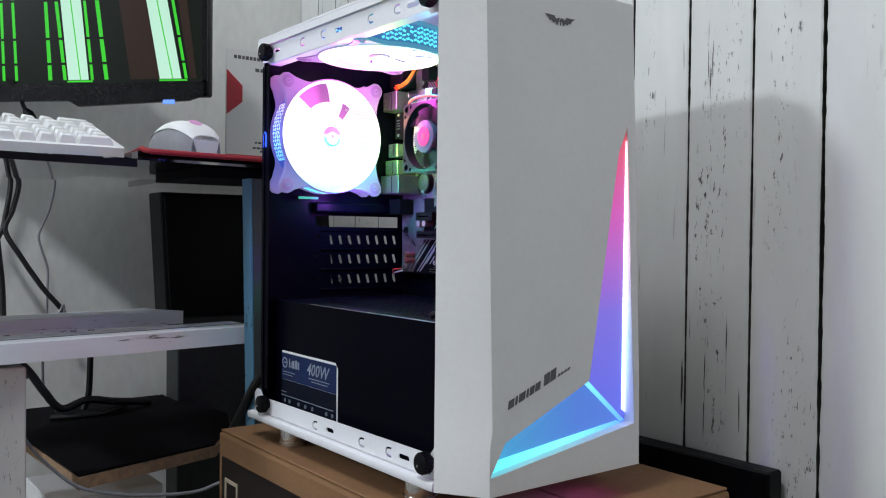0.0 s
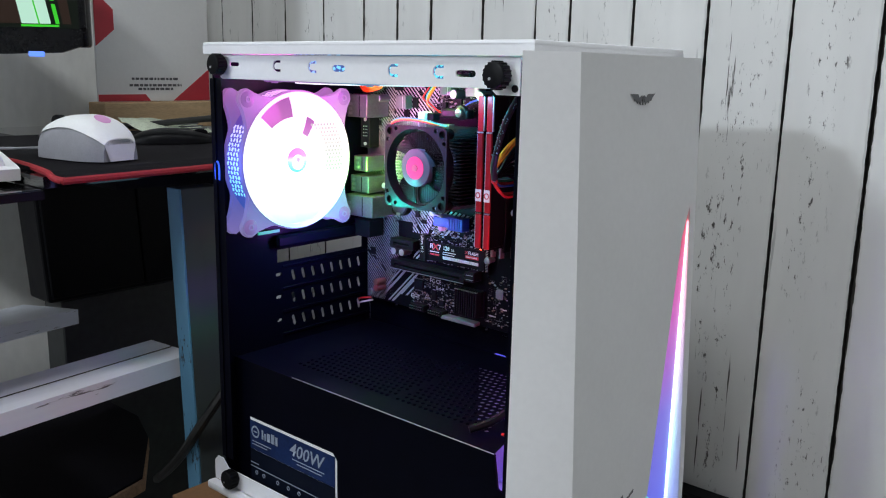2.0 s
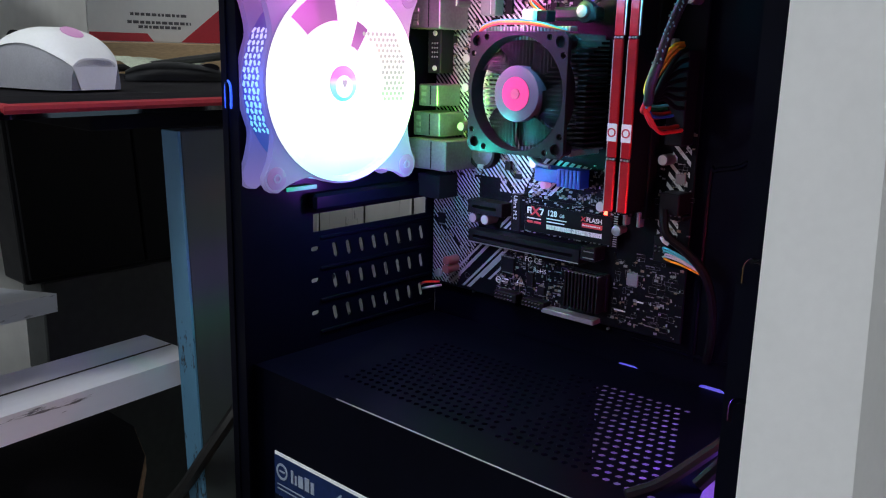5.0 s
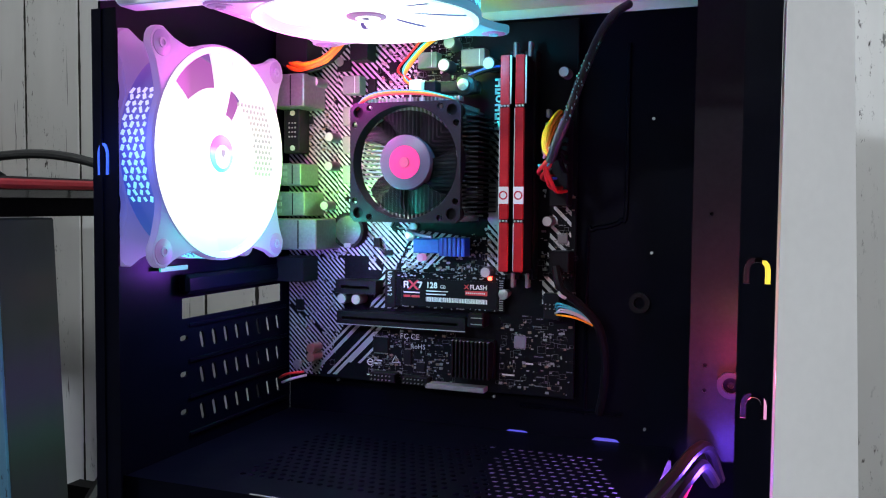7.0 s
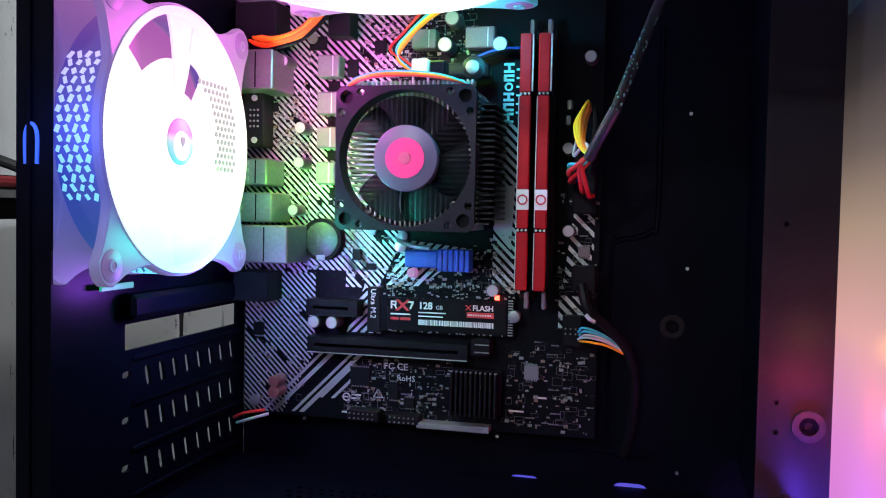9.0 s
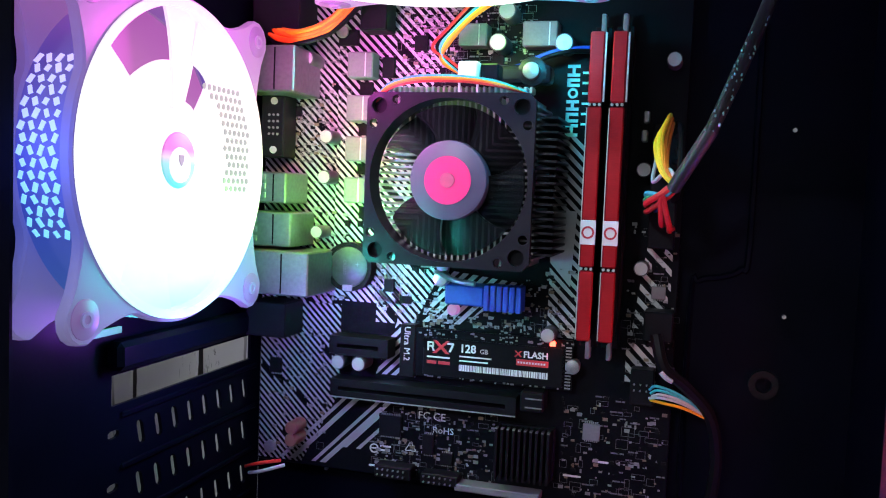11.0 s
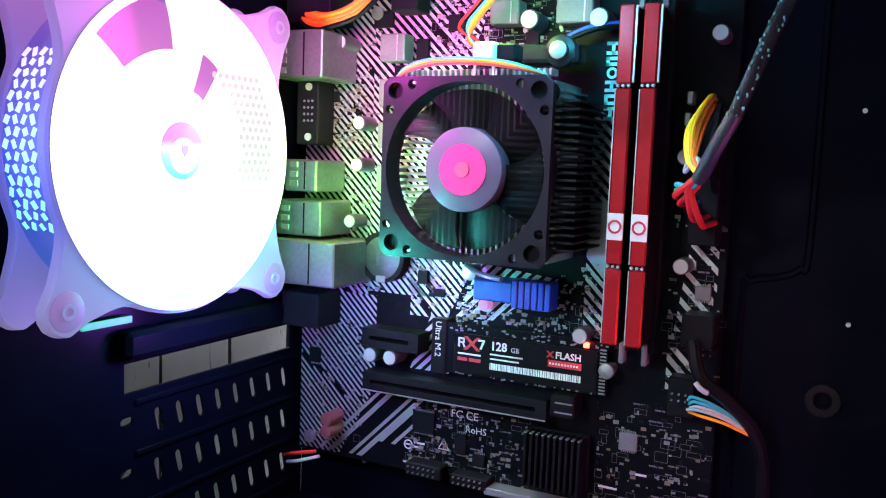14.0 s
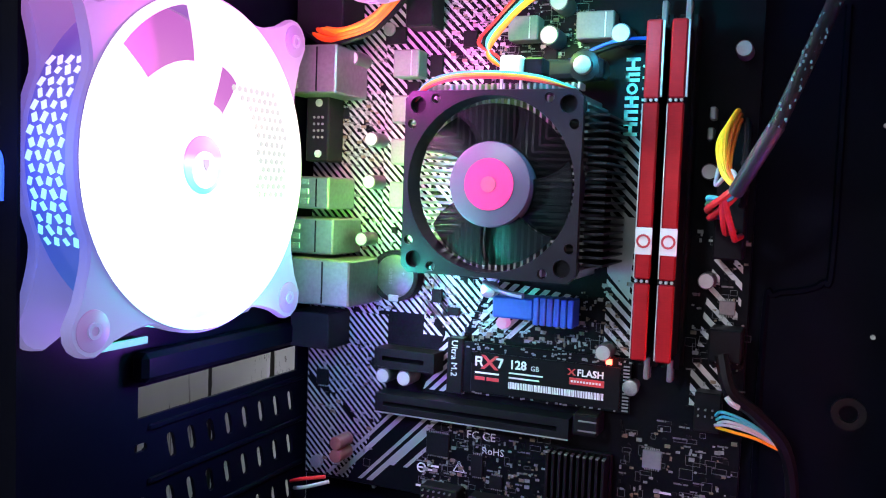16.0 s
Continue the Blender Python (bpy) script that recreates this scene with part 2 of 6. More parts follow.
def ring(centre, axis, r_in, r_out, depth, n=48, bm=None):
    b = bmesh.new()
    rows = []
    for i in range(n):
        a = 2 * math.pi * i / n
        c, s = math.cos(a), math.sin(a)
        rows.append([b.verts.new((r * c, r * s, h)) for r, h in ((r_in, -depth / 2), (r_out, -depth / 2), (r_out, depth / 2), (r_in, depth / 2))])
    for i in range(n):
        p, q = rows[i], rows[(i + 1) % n]
        for k in range(4):
            b.faces.new((p[k], q[k], q[(k + 1) % 4], p[(k + 1) % 4]))
    bmesh.ops.recalc_face_normals(b, faces=b.faces[:])
    bmesh.ops.transform(b, matrix=Matrix.LocRotScale(centre, AXES[axis], None), verts=b.verts[:])
    if bm is None:
        return b
    merge(bm, b)
    return bm


def prism(points, axis, a, b_, bm=None):
    """A polygon pushed from a to b_ along an axis; points are the two other coordinates in xyz order."""
    b = bmesh.new()
    put = {"x": lambda p, d: (d, p[0], p[1]), "y": lambda p, d: (p[0], d, p[1]), "z": lambda p, d: (p[0], p[1], d)}[axis]
    lo = [b.verts.new(put(p, a)) for p in points]
    hi = [b.verts.new(put(p, b_)) for p in points]
    b.faces.new(lo)
    b.faces.new(hi)
    n = len(points)
    for i in range(n):
        b.faces.new((lo[i], lo[(i + 1) % n], hi[(i + 1) % n], hi[i]))
    bmesh.ops.recalc_face_normals(b, faces=b.faces[:])
    if bm is None:
        return b
    merge(bm, b)
    return bm


def tube(points, r, n=8, sub=6, bm=None):
    """A round cable through points, smoothed by Catmull-Rom."""
    pts = [Vector(p) for p in points]
    pts = [2 * pts[0] - pts[1]] + pts + [2 * pts[-1] - pts[-2]]
    line = []
    for i in range(1, len(pts) - 2):
        p0, p1, p2, p3 = pts[i - 1:i + 3]
        for k in range(sub):
            u = k / sub
            line.append(0.5 * ((2 * p1) + (p2 - p0) * u + (2 * p0 - 5 * p1 + 4 * p2 - p3) * u * u + (3 * p1 - p0 - 3 * p2 + p3) * u ** 3))
    line.append(pts[-2])
    b = bmesh.new()
    up = Vector((0.13, 0.29, 0.94))
    loops = []
    for i, p in enumerate(line):
        d = (line[min(i + 1, len(line) - 1)] - line[max(i - 1, 0)]).normalized()
        s = d.cross(up)
        s = s.normalized() if s.length > 1e-5 else Vector((1, 0, 0))
        up = s.cross(d).normalized()
        loops.append([b.verts.new(p + r * (math.cos(2 * math.pi * k / n) * s + math.sin(2 * math.pi * k / n) * up)) for k in range(n)])
    for p, q in zip(loops, loops[1:]):
        for k in range(n):
            b.faces.new((p[k], p[(k + 1) % n], q[(k + 1) % n], q[k]))
    b.faces.new(loops[0])
    b.faces.new(loops[-1])
    bmesh.ops.recalc_face_normals(b, faces=b.faces[:])
    if bm is None:
        return b
    merge(bm, b)
    return bm


def words(text, m, size, mat, parent, name="lettering", label="", bold=0.0, slant=0.0):
    """Printed words as a thin mesh, at the pose m."""
    c = bpy.data.curves.new(name, "FONT")
    c.body, c.size, c.extrude, c.resolution_u = text, size, 0.0, 2
    c.offset, c.shear = bold, slant
    tmp = bpy.data.objects.new("tmp_text", c)
    scene.collection.objects.link(tmp)
    me = bpy.data.meshes.new_from_object(tmp.evaluated_get(bpy.context.evaluated_depsgraph_get()))
    bpy.data.objects.remove(tmp)
    bpy.data.curves.remove(c)
    me.transform(m)
    me.materials.clear()
    return link_mesh(name, me, mat, parent, label)


def pieces(name, bm, mat, parent, label=""):
    """Every loose island of bm becomes a part of its own."""
    left = set(bm.verts)
    while left:
        grow, seen = [left.pop()], set()
        while grow:
            v = grow.pop()
            if v in seen:
                continue
            seen.add(v)
            grow += [e.other_vert(v) for e in v.link_edges]
        left -= seen
        one, made = bmesh.new(), {}
        for v in sorted(seen, key=lambda v: v.index):
            made[v] = one.verts.new(v.co)
        for f in bm.faces:
            if f.verts[0] in seen:
                one.faces.new([made[v] for v in f.verts])
        part(name, one, mat, parent, label)
    bm.free()


# ---- the room ----
FLOOR_Z, CEIL_Z = -0.78, 1.98


def structure(name, bm, mat, label, category):
    return tagged(part(name, bm, mat, None), label, category, kind="structure")


structure("floor", box(-0.85, 2.6, -3.1, 0.6, FLOOR_Z - 0.1, FLOOR_Z), CONCRETE, "plain grey concrete room floor", "floor")
structure("ceiling", box(-0.85, 2.6, -3.1, 0.6, CEIL_Z, CEIL_Z + 0.1), CEIL, "plain white painted ceiling", "ceiling")
structure("wall_left", box(-0.86, -0.73, -3.1, 0.46, FLOOR_Z, CEIL_Z), WALL, "smooth white painted wall behind the desk", "wall")
structure("wall_back", box(-0.86, 2.6, -3.2, -3.1, FLOOR_Z, CEIL_Z), WALL, "plain white painted wall", "wall")
structure("wall_right", box(2.6, 2.7, -3.2, 0.6, FLOOR_Z, CEIL_Z), CONCRETE, "plain grey concrete wall", "wall")


def wall_y(x):
    return 0.350 - 0.07 * (x - 0.34)


# plank wall, one board beside the next
ANGLE = math.degrees(math.atan(-0.07))
back = tagged(part("wall_planks", prism([(-0.73, wall_y(-0.73) + 0.012), (2.6, wall_y(2.6) + 0.012), (2.6, 0.6), (-0.73, 0.6)], "z", FLOOR_Z, CEIL_Z), GAP, None),
              "wall of upright white-painted boards with worn dark joints", "wall", kind="structure")
SEAMS = [-0.73, -0.65, -0.575, -0.49, -0.405, -0.315, -0.23, -0.165, -0.105, -0.021, 0.055, 0.101, 0.177, 0.256, 0.334, 0.408] + [0.486 + 0.0787 * k for k in range(28)]
random.seed(4)
for a, b in zip(SEAMS, SEAMS[1:]):
    g = 0.0016 + 0.0013 * random.random()
    bm = bmesh.new()
    rows = []
    heights = [FLOOR_Z + 0.02 * i for i in range(31)] + [-0.17 + 0.003 * i for i in range(300)] + [0.74 + 0.02 * i for i in range(63)]
    for z in heights:
        dl, dr = (g * max(0.15, 0.75 + 0.40 * noise.noise((s * 9, z * 9, 1)) + 0.30 * noise.noise((s * 9, z * 60, 4)) + 0.25 * noise.noise((s * 9, z * 170, 7))) for s in (a, b))
        rows.append([bm.verts.new((x, wall_y(x) + d, z)) for x, d in ((a + dl, 0.010), (a + dl, 0.0012), (a + dl + 0.0016, 0.0), (b - dr - 0.0016, 0.0), (b - dr, 0.0012), (b - dr, 0.010))])
    for p, q in zip(rows, rows[1:]):
        for k in range(5):
            bm.faces.new((p[k], p[k + 1], q[k + 1], q[k]))
    board = part("plank", bm, PLANK, back)
    board.data.materials.append(GAP)
    for f in board.data.polygons:
        f.material_index = 1 if f.index % 5 in (0, 4) else 0

# ---- table, box and desk ----
table = thing("side_table", (0.17, 0.1, FLOOR_Z), "plain dark wooden table under the cardboard box", "table")
part("table_top", box(-0.10, 0.60, -0.10, 0.335, -0.40, -0.37, 0.003), BLACK_PLASTIC, table)
for x in (-0.08, 0.56):
    for y in (-0.08, 0.30):
        part("leg", box(x, x + 0.03, y, y + 0.03, FLOOR_Z, -0.40, 0.002), BLACK_PLASTIC, table)

BOX_TOP = -0.037
carton = thing("cardboard_box", (0.16, 0.11, -0.37), "brown cardboard carton with dark printing, used as a stand", "box")
part("carton_body", box(-0.063, 0.388, -0.021, 0.245, -0.37, BOX_TOP - 0.002, 0.004, 2), CARD, carton)
part("top_flap", box(-0.061, 0.386, -0.019, 0.108, BOX_TOP - 0.002, BOX_TOP, 0.0008), CARD, carton)
part("top_flap", box(-0.061, 0.386, 0.111, 0.243, BOX_TOP - 0.002, BOX_TOP, 0.0008), CARD, carton)
part("printed_panel", box(-0.050, 0.37, -0.0225, -0.021, -0.34, -0.064), CARD_DARK, carton, "dark printed panel")
for x0, x1, z0, z1 in ((-0.040, -0.008, -0.19, -0.084), (-0.002, 0.010, -0.19, -0.098), (0.022, 0.045, -0.19, -0.092), (0.07, 0.11, -0.18, -0.10)):
    bm = bmesh.new()
    w = 0.0035
    for q in ((x0, x0 + w, z0, z1), (x1 - w, x1, z0, z1), (x0 + w, x1 - w, z1 - w, z1)):
        box(q[0], q[1], -0.0235, -0.0225, q[2], q[3], bm=bm)
    part("print_mark", bm, CARD_PRINT, carton, "pale printed mark")

board = thing("black_board", (0.1, 0.33, -0.37), "black board standing against the plank wall", "board")
part("board_face", box(-0.35, 0.378, 0.318, 0.340, -0.37, -0.039, 0.002), BLACK_PLASTIC, board)

DZ = 0.2605


def splay(b):
    """The desk's legs lean outwards towards the floor."""
    for v in b.verts:
        v.co.x += 0.05 * (DZ - v.co.z)
    return b


desk = thing("desk", (-0.38, -0.2, FLOOR_Z), "desk with black glass top on worn painted legs", "desk")
part("desk_frame", box(-0.30, -0.146, -0.010, 0.295, DZ - 0.0225, DZ - 0.0100, 0.001), MAT_CLOTH, desk, "matte black desk frame")
part("desk_top", prism([(-0.146, 0.30), (-0.1135, -0.092), (-0.44, -0.092), (-0.44, 0.065), (-0.69, 0.075), (-0.69, 0.30)], "z", DZ - 0.0098, DZ), DESK_GLASS, desk, "black glass top")
part("desk_board", prism([(-0.1115, -0.0945), (-0.062, -0.57), (-0.44, -0.57), (-0.44, -0.0945)], "z", DZ - 0.0165, DZ - 0.0100), DESK_GLASS, desk, "black glass board")
part("board_edge", prism([(-0.1085, -0.0940), (-0.059, -0.57), (-0.0617, -0.57), (-0.1112, -0.0940)], "z", DZ - 0.0178, DZ - 0.0106), BLACK_PLASTIC, desk, "black edge band")
for y0, y1, rear in ((0.040, 0.086, -0.36), (-0.52, -0.47, -0.52)):
    leg = part("leg", splay(box(-0.143, -0.121, y0 + 0.0015, y1, FLOOR_Z, DZ - 0.0227, 0.001)), LEG_PAINT, desk, "grey worn painted leg")
    part("leg_edge", splay(box(-0.1425, -0.1205, y0 - 0.001, y0 + 0.0013, FLOOR_Z, DZ - 0.0228, 0.0005)), BLUE_PAINT, leg, "pale blue worn edge")
    part("leg", box(-0.435, -0.415, rear, rear + 0.048, FLOOR_Z, DZ - 0.0227, 0.001), LEG_PAINT, desk)
part("white_post", box(-0.19, -0.13, -0.30, -0.197, FLOOR_Z, 0.036, 0.0015), PLANK, desk, "white painted post with dark edge")
shelf = thing("plank_shelf", (-0.3, -0.2, 0.04), "two worn white planks laid as a lower desk shelf", "shelf")
part("front_plank", prism([(-0.143, 0.063), (-0.080, -0.57), (-0.150, -0.57), (-0.213, 0.056)], "z", 0.042, 0.062), SHELF_PAINT, shelf)
part("rear_plank", prism([(-0.381, 0.058), (-0.312, -0.57), (-0.381, -0.57), (-0.447, 0.022)], "z", 0.044, 0.062), SHELF_PAINT, shelf)
part("plank_groove", prism([(-0.1760, 0.0585), (-0.1131, -0.57), (-0.1149, -0.57), (-0.1782, 0.0583)], "z", 0.0621, 0.0624), GAP, shelf, "dark crack along the plank")
part("bearer", box(-0.42, -0.13, -0.27, -0.24, 0.015, 0.0415, 0.001), SHELF_PAINT, shelf)
low = thing("low_shelf", (-0.3, 0.0, -0.1), "black covered chipboard shelf with raw broken edge", "shelf")
part("shelf_cover", prism([(-0.163, -0.138), (-0.212, 0.036), (-0.300, 0.095), (-0.367, 0.120), (-0.505, 0.120), (-0.505, 0.0945), (-0.57, 0.0945), (-0.57, -0.16)], "z", -0.0935, -0.091), MAT_CLOTH, low, "black cover")
part("chipboard", prism([(-0.160, -0.139), (-0.209, 0.037), (-0.300, 0.096), (-0.367, 0.121), (-0.505, 0.121), (-0.505, 0.0948), (-0.57, 0.0948), (-0.57, -0.16)], "z", -0.107, -0.0937), PB_EDGE, low, "raw chipboard core")
part("bearer", box(-0.55, -0.51, -0.15, 0.092, -0.13, -0.1072), PB_EDGE, low)


def tilt(b):
    """The cabinet leans back a little towards its top."""
    for v in b.verts:
        v.co.y -= 0.06 * (v.co.z - 0.04)
    return b


speaker = thing("black_cabinet", (-0.53, 0.22, FLOOR_Z), "black boxy cabinet under the desk", "cabinet")
part("cabinet_body", tilt(box(-0.56, -0.503, 0.078, 0.375, 0.040, 0.236, 0.004, 2)), BLACK_PLASTIC, speaker)
part("front_panel", tilt(box(-0.5028, -0.4990, 0.082, 0.216, 0.046, 0.230, 0.0015)), BLACK_PLASTIC, speaker, "black front board")
part("front_panel", tilt(box(-0.5028, -0.4990, 0.2185, 0.371, 0.046, 0.230, 0.0015)), BLACK_PLASTIC, speaker, "black front board")
# dark grey block fills the space from the cabinet down to the floor
part("lower_block", box(-0.558, -0.506, 0.096, 0.370, FLOOR_Z, 0.0398, 0.002), material("dark_grey_block", (0.024, 0.026, 0.025), 0.6, vary=0.3, scale=9, bump=0.0004), speaker, "dark grey block below the cabinet")

# ---- computer case ----
case = thing("computer_case", (0.16, 0.09, BOX_TOP), "white tower computer case, side open, black inside, lit front panel", "computer case")
CX0, CX1, CY1, CZ0, CZ1 = -0.002, 0.316, 0.186, -0.014, 0.373
cover = part("top_cover", box(-0.008, 0.3165, -0.004, CY1, 0.3694, CZ1, 0.0016, 2), WHITE_METAL, case, "white top cover", True)
for q in ((-0.0078, 0.3163, -0.0038, 0.0035), (-0.0078, 0.3163, 0.1785, CY1 - 0.0002), (-0.0078, -0.0008, 0.0036, 0.1784), (0.3090, 0.3163, 0.0036, 0.1784)):
    part("cover_rim", box(*q, 0.3638, 0.3700), WHITE_METAL, cover)
part("bottom_plate", box(CX0, CX1, 0.0, CY1, CZ0, CZ0 + 0.002), WHITE_METAL, case)
part("far_side_panel", box(CX0, CX1, 0.184, CY1, CZ0 + 0.0022, 0.3636), WHITE_METAL, case)


def slot_outline(cx, cz, w, h, n=6):
    """A slot with round ends, as points."""
    pts = []
    r = min(w, h) / 2
    for i in range(n + 1):
        a = math.pi * i / n
        pts.append((cx - w / 2 + r + r * math.cos(a + math.pi / 2), cz + r * math.sin(a + math.pi / 2)) if w >= h else (cx + r * math.cos(a), cz + h / 2 - r + r * math.sin(a)))
    for i in range(n + 1):
        a = math.pi * i / n
        pts.append((cx + w / 2 - r + r * math.cos(a - math.pi / 2), cz + r * math.sin(a - math.pi / 2)) if w >= h else (cx - r * math.cos(a), cz - h / 2 + r - r * math.sin(a)))
    return pts


def pierced(outer, holes, axis, a, b_):
    """A sheet with holes, from a to b_ along an axis."""
    b = bmesh.new()
    put = {"x": lambda p, d: (d, p[0], p[1]), "y": lambda p, d: (p[0], d, p[1]), "z": lambda p, d: (p[0], p[1], d)}[axis]
    edges = []
    for loop in [outer] + holes:
        vs = [b.verts.new(put(p, a)) for p in loop]
        edges += [b.edges.new((vs[i], vs[(i + 1) % len(vs)])) for i in range(len(vs))]
    nor = {"x": (1, 0, 0), "y": (0, 1, 0), "z": (0, 0, 1)}[axis]
    bmesh.ops.triangle_fill(b, edges=edges, use_beauty=True, use_dissolve=False, normal=nor)
    ret = bmesh.ops.extrude_face_region(b, geom=b.faces[:])
    off = Vector(nor) * (b_ - a)
    bmesh.ops.translate(b, verts=[g for g in ret["geom"] if isinstance(g, bmesh.types.BMVert)], vec=off)
    bmesh.ops.recalc_face_normals(b, faces=b.faces[:])
    return b


def hook(cx, cz, s=1.0):
    """The U-shaped press mark in a steel rail."""
    o, i = 0.0052 * s, 0.0030 * s
    pts = [(cx + 0.006 * s, cz + o)] + [(cx - o * math.sin(math.pi * k / 8), cz + o * math.cos(math.pi * k / 8)) for k in range(9)] + [(cx + 0.006 * s, cz - o)]
    pts += [(cx + 0.006 * s, cz - i)] + [(cx - i * math.sin(math.pi * k / 8), cz - i * math.cos(math.pi * k / 8)) for k in range(9)] + [(cx + 0.006 * s, cz + i)]
    return pts


top_holes = [hook(0.082, 0.3553, 0.8), hook(0.122, 0.3551, 0.8), slot_outline(0.150, 0.3545, 0.013, 0.0045), hook(0.202, 0.3540, 0.8), hook(0.2415, 0.3537, 0.8), slot_outline(0.264, 0.3530, 0.016, 0.004), slot_outline(0.030, 0.356, 0.012, 0.003)]
part("top_rail", pierced([(-0.002, 0.3480), (0.010, 0.3475), (0.012, 0.3450), (0.284, 0.3445), (0.288, 0.341), (0.305, 0.341), (0.305, 0.3634), (-0.002, 0.3634)], top_holes, "y", -0.001, 0.0), WHITE_METAL, case, "white steel rail with press marks")
part("top_rail_lip", box(0.012, 0.284, 0.0, 0.012, 0.3445, 0.3455), WHITE_METAL, case)
low_holes = [hook(0.1124, -0.0033, 0.8), slot_outline(0.1407, -0.0029, 0.013, 0.004), hook(0.1935, -0.0028, 0.8), hook(0.235, -0.0023, 0.8), slot_outline(0.2576, -0.0022, 0.015, 0.004)]
part("bottom_rail", pierced([(-0.016, -0.010), (0.305, -0.010), (0.305, 0.013), (0.297, 0.013), (0.292, 0.0075), (0.004, 0.0055), (-0.004, 0.0125), (-0.011, 0.0125), (-0.016, 0.0075)], low_holes, "y", -0.001, 0.0), WHITE_METAL, case, "white steel rail with press marks")
part("bottom_lip", box(-0.018, 0.3055, -0.009, 0.0, -0.0175, -0.0102, 0.002, 2), WHITE_METAL, case, "white rolled bottom lip", True)
for x, z in ((0.016, 0.3555), (0.293, 0.3525), (0.015, 0.001), (0.293, 0.002)):
    bm = cyl((x, -0.0075, z), "y", 0.0078, 0.009, 28, bevel=0.0012)
    cyl((x, -0.0018, z), "y", 0.0052, 0.0022, 20, bm=bm)
    for k in range(18):
        a = 2 * math.pi * k / 18
        cyl((x + 0.0079 * math.cos(a), -0.0075, z + 0.0079 * math.sin(a)), "y", 0.0007, 0.0066, 6, bm=bm)
    sc = part("thumb_screw", bm, BLACK_PLASTIC, case, "black plastic thumb screw", True)
    # highlight on the black cap, put in as a small silver disc
    part("cap_glint", cyl((x - 0.002, -0.0122, z - 0.002), "y", 0.0009, 0.0006, 10), SILVER, sc)
part("rail_hole", cyl((0.3018, -0.0013, 0.3450), "y", 0.0022, 0.0010, 16), BLACK_PLASTIC, case)
for x in (0.045, 0.262):
    for y in (0.012, 0.160):
        ft = part("foot", cyl((x, y, -0.0262), "z", 0.0130, 0.0215, 32, bevel=0.002), FOOT, case, "shiny round foot", True)
        part("foot_rim", ring((x, y, -0.0345), "z", 0.0118, 0.0140, 0.0045), FOOT, ft)

# black insides
TRAY = 0.178
part("board_tray", pierced([(0.0, -0.012), (0.312, -0.012), (0.312, 0.3634), (0.0, 0.3634)], [slot_outline(0.166, 0.1025, 0.016, 0.007), slot_outline(0.184, 0.102, 0.014, 0.004), slot_outline(0.222, 0.1028, 0.018, 0.008), slot_outline(0.069, 0.101, 0.014, 0.004)], "y", TRAY, TRAY + 0.0015), BLACK_METAL, case, "black steel board tray")
part("tray_ridge", tube([(0.209, 0.1775, 0.12), (0.209, 0.1775, 0.225), (0.212, 0.1775, 0.234), (0.222, 0.1775, 0.2365), (0.229, 0.1775, 0.240), (0.232, 0.1775, 0.25), (0.232, 0.1775, 0.345)], 0.0014, 6), BLACK_METAL, case, "pressed ridge")
part("tray_ridge", tube([(0.168, 0.1775, 0.123), (0.232, 0.1775, 0.1225)], 0.0016, 6), BLACK_METAL, case)
part("tray_grommet", ring((0.241, 0.1765, 0.191), "y", 0.0034, 0.0062, 0.003, 28), BLACK_PLASTIC, case)
for x, z in ((0.2475, 0.221), (0.2455, 0.115), (0.151, 0.1265), (0.039, 0.128), (0.247, 0.30)):
    part("stud", cyl((x, 0.1765, z), "y", 0.0009, 0.002, 10), SILVER, case)
# rear panel with fan opening and card slots
holes = [[(0.066 + 0.054 * math.cos(2 * math.pi * k / 36), 0.276 + 0.054 * math.sin(2 * math.pi * k / 36)) for k in range(36)],
         [(0.061, 0.1815), (0.167, 0.1815), (0.167, 0.1935), (0.061, 0.1935)]]
for row, (z, n0) in enumerate(((0.1675, 0), (0.1465, 0), (0.1245, 0))):
    for k in range(8):
        y = 0.0795 + 0.0118 * k
        holes.append([(p[0] + (z - p[1]) * 0.25, p[1]) for p in slot_outline(y, z, 0.0040, 0.0105, 4)])
    holes.append(slot_outline(0.0625, z + 0.003, 0.007, 0.0032, 3))
part("rear_panel", pierced([(0.0, -0.012), (0.1778, -0.012), (0.1778, 0.3634), (0.0, 0.3634)], holes, "x", -0.0015, 0.0), BLACK_METAL, case, "black pierced rear panel")
for z in (0.1775, 0.157, 0.1355, 0.114):
    part("slot_ridge", box(0.0002, 0.0014, 0.066, 0.172, z - 0.0012, z + 0.0012, 0.0005), BLACK_METAL, case)
part("slot_bar", box(0.0002, 0.008, 0.056, 0.176, 0.1965, 0.2075, 0.002), BLACK_METAL, case)
part("rear_edge", pierced([(-0.007, 0.014), (0.0085, 0.014), (0.0085, 0.3446), (-0.007, 0.3446)], [slot_outline(0.0, 0.2695, 0.0072, 0.017)], "y", 0.0012, 0.0024), BLACK_METAL, case, "black rear edge")
# hook tube glows blue itself, in place of fan light coming through
part("rear_hook", tube([(-0.0025, 0.0008, 0.262), (-0.0025, 0.0008, 0.2735), (0.0, 0.0008, 0.2772), (0.0025, 0.0008, 0.2735), (0.0025, 0.0008, 0.262)], 0.0008, 6), glow("rear_hook_blue", [(0, (0.05, 0.15, 1)), (1, (0.05, 0.15, 1))], 0.6, base=(0.05, 0.1, 0.4)), case, "glowing blue tube for light in the hook mark")
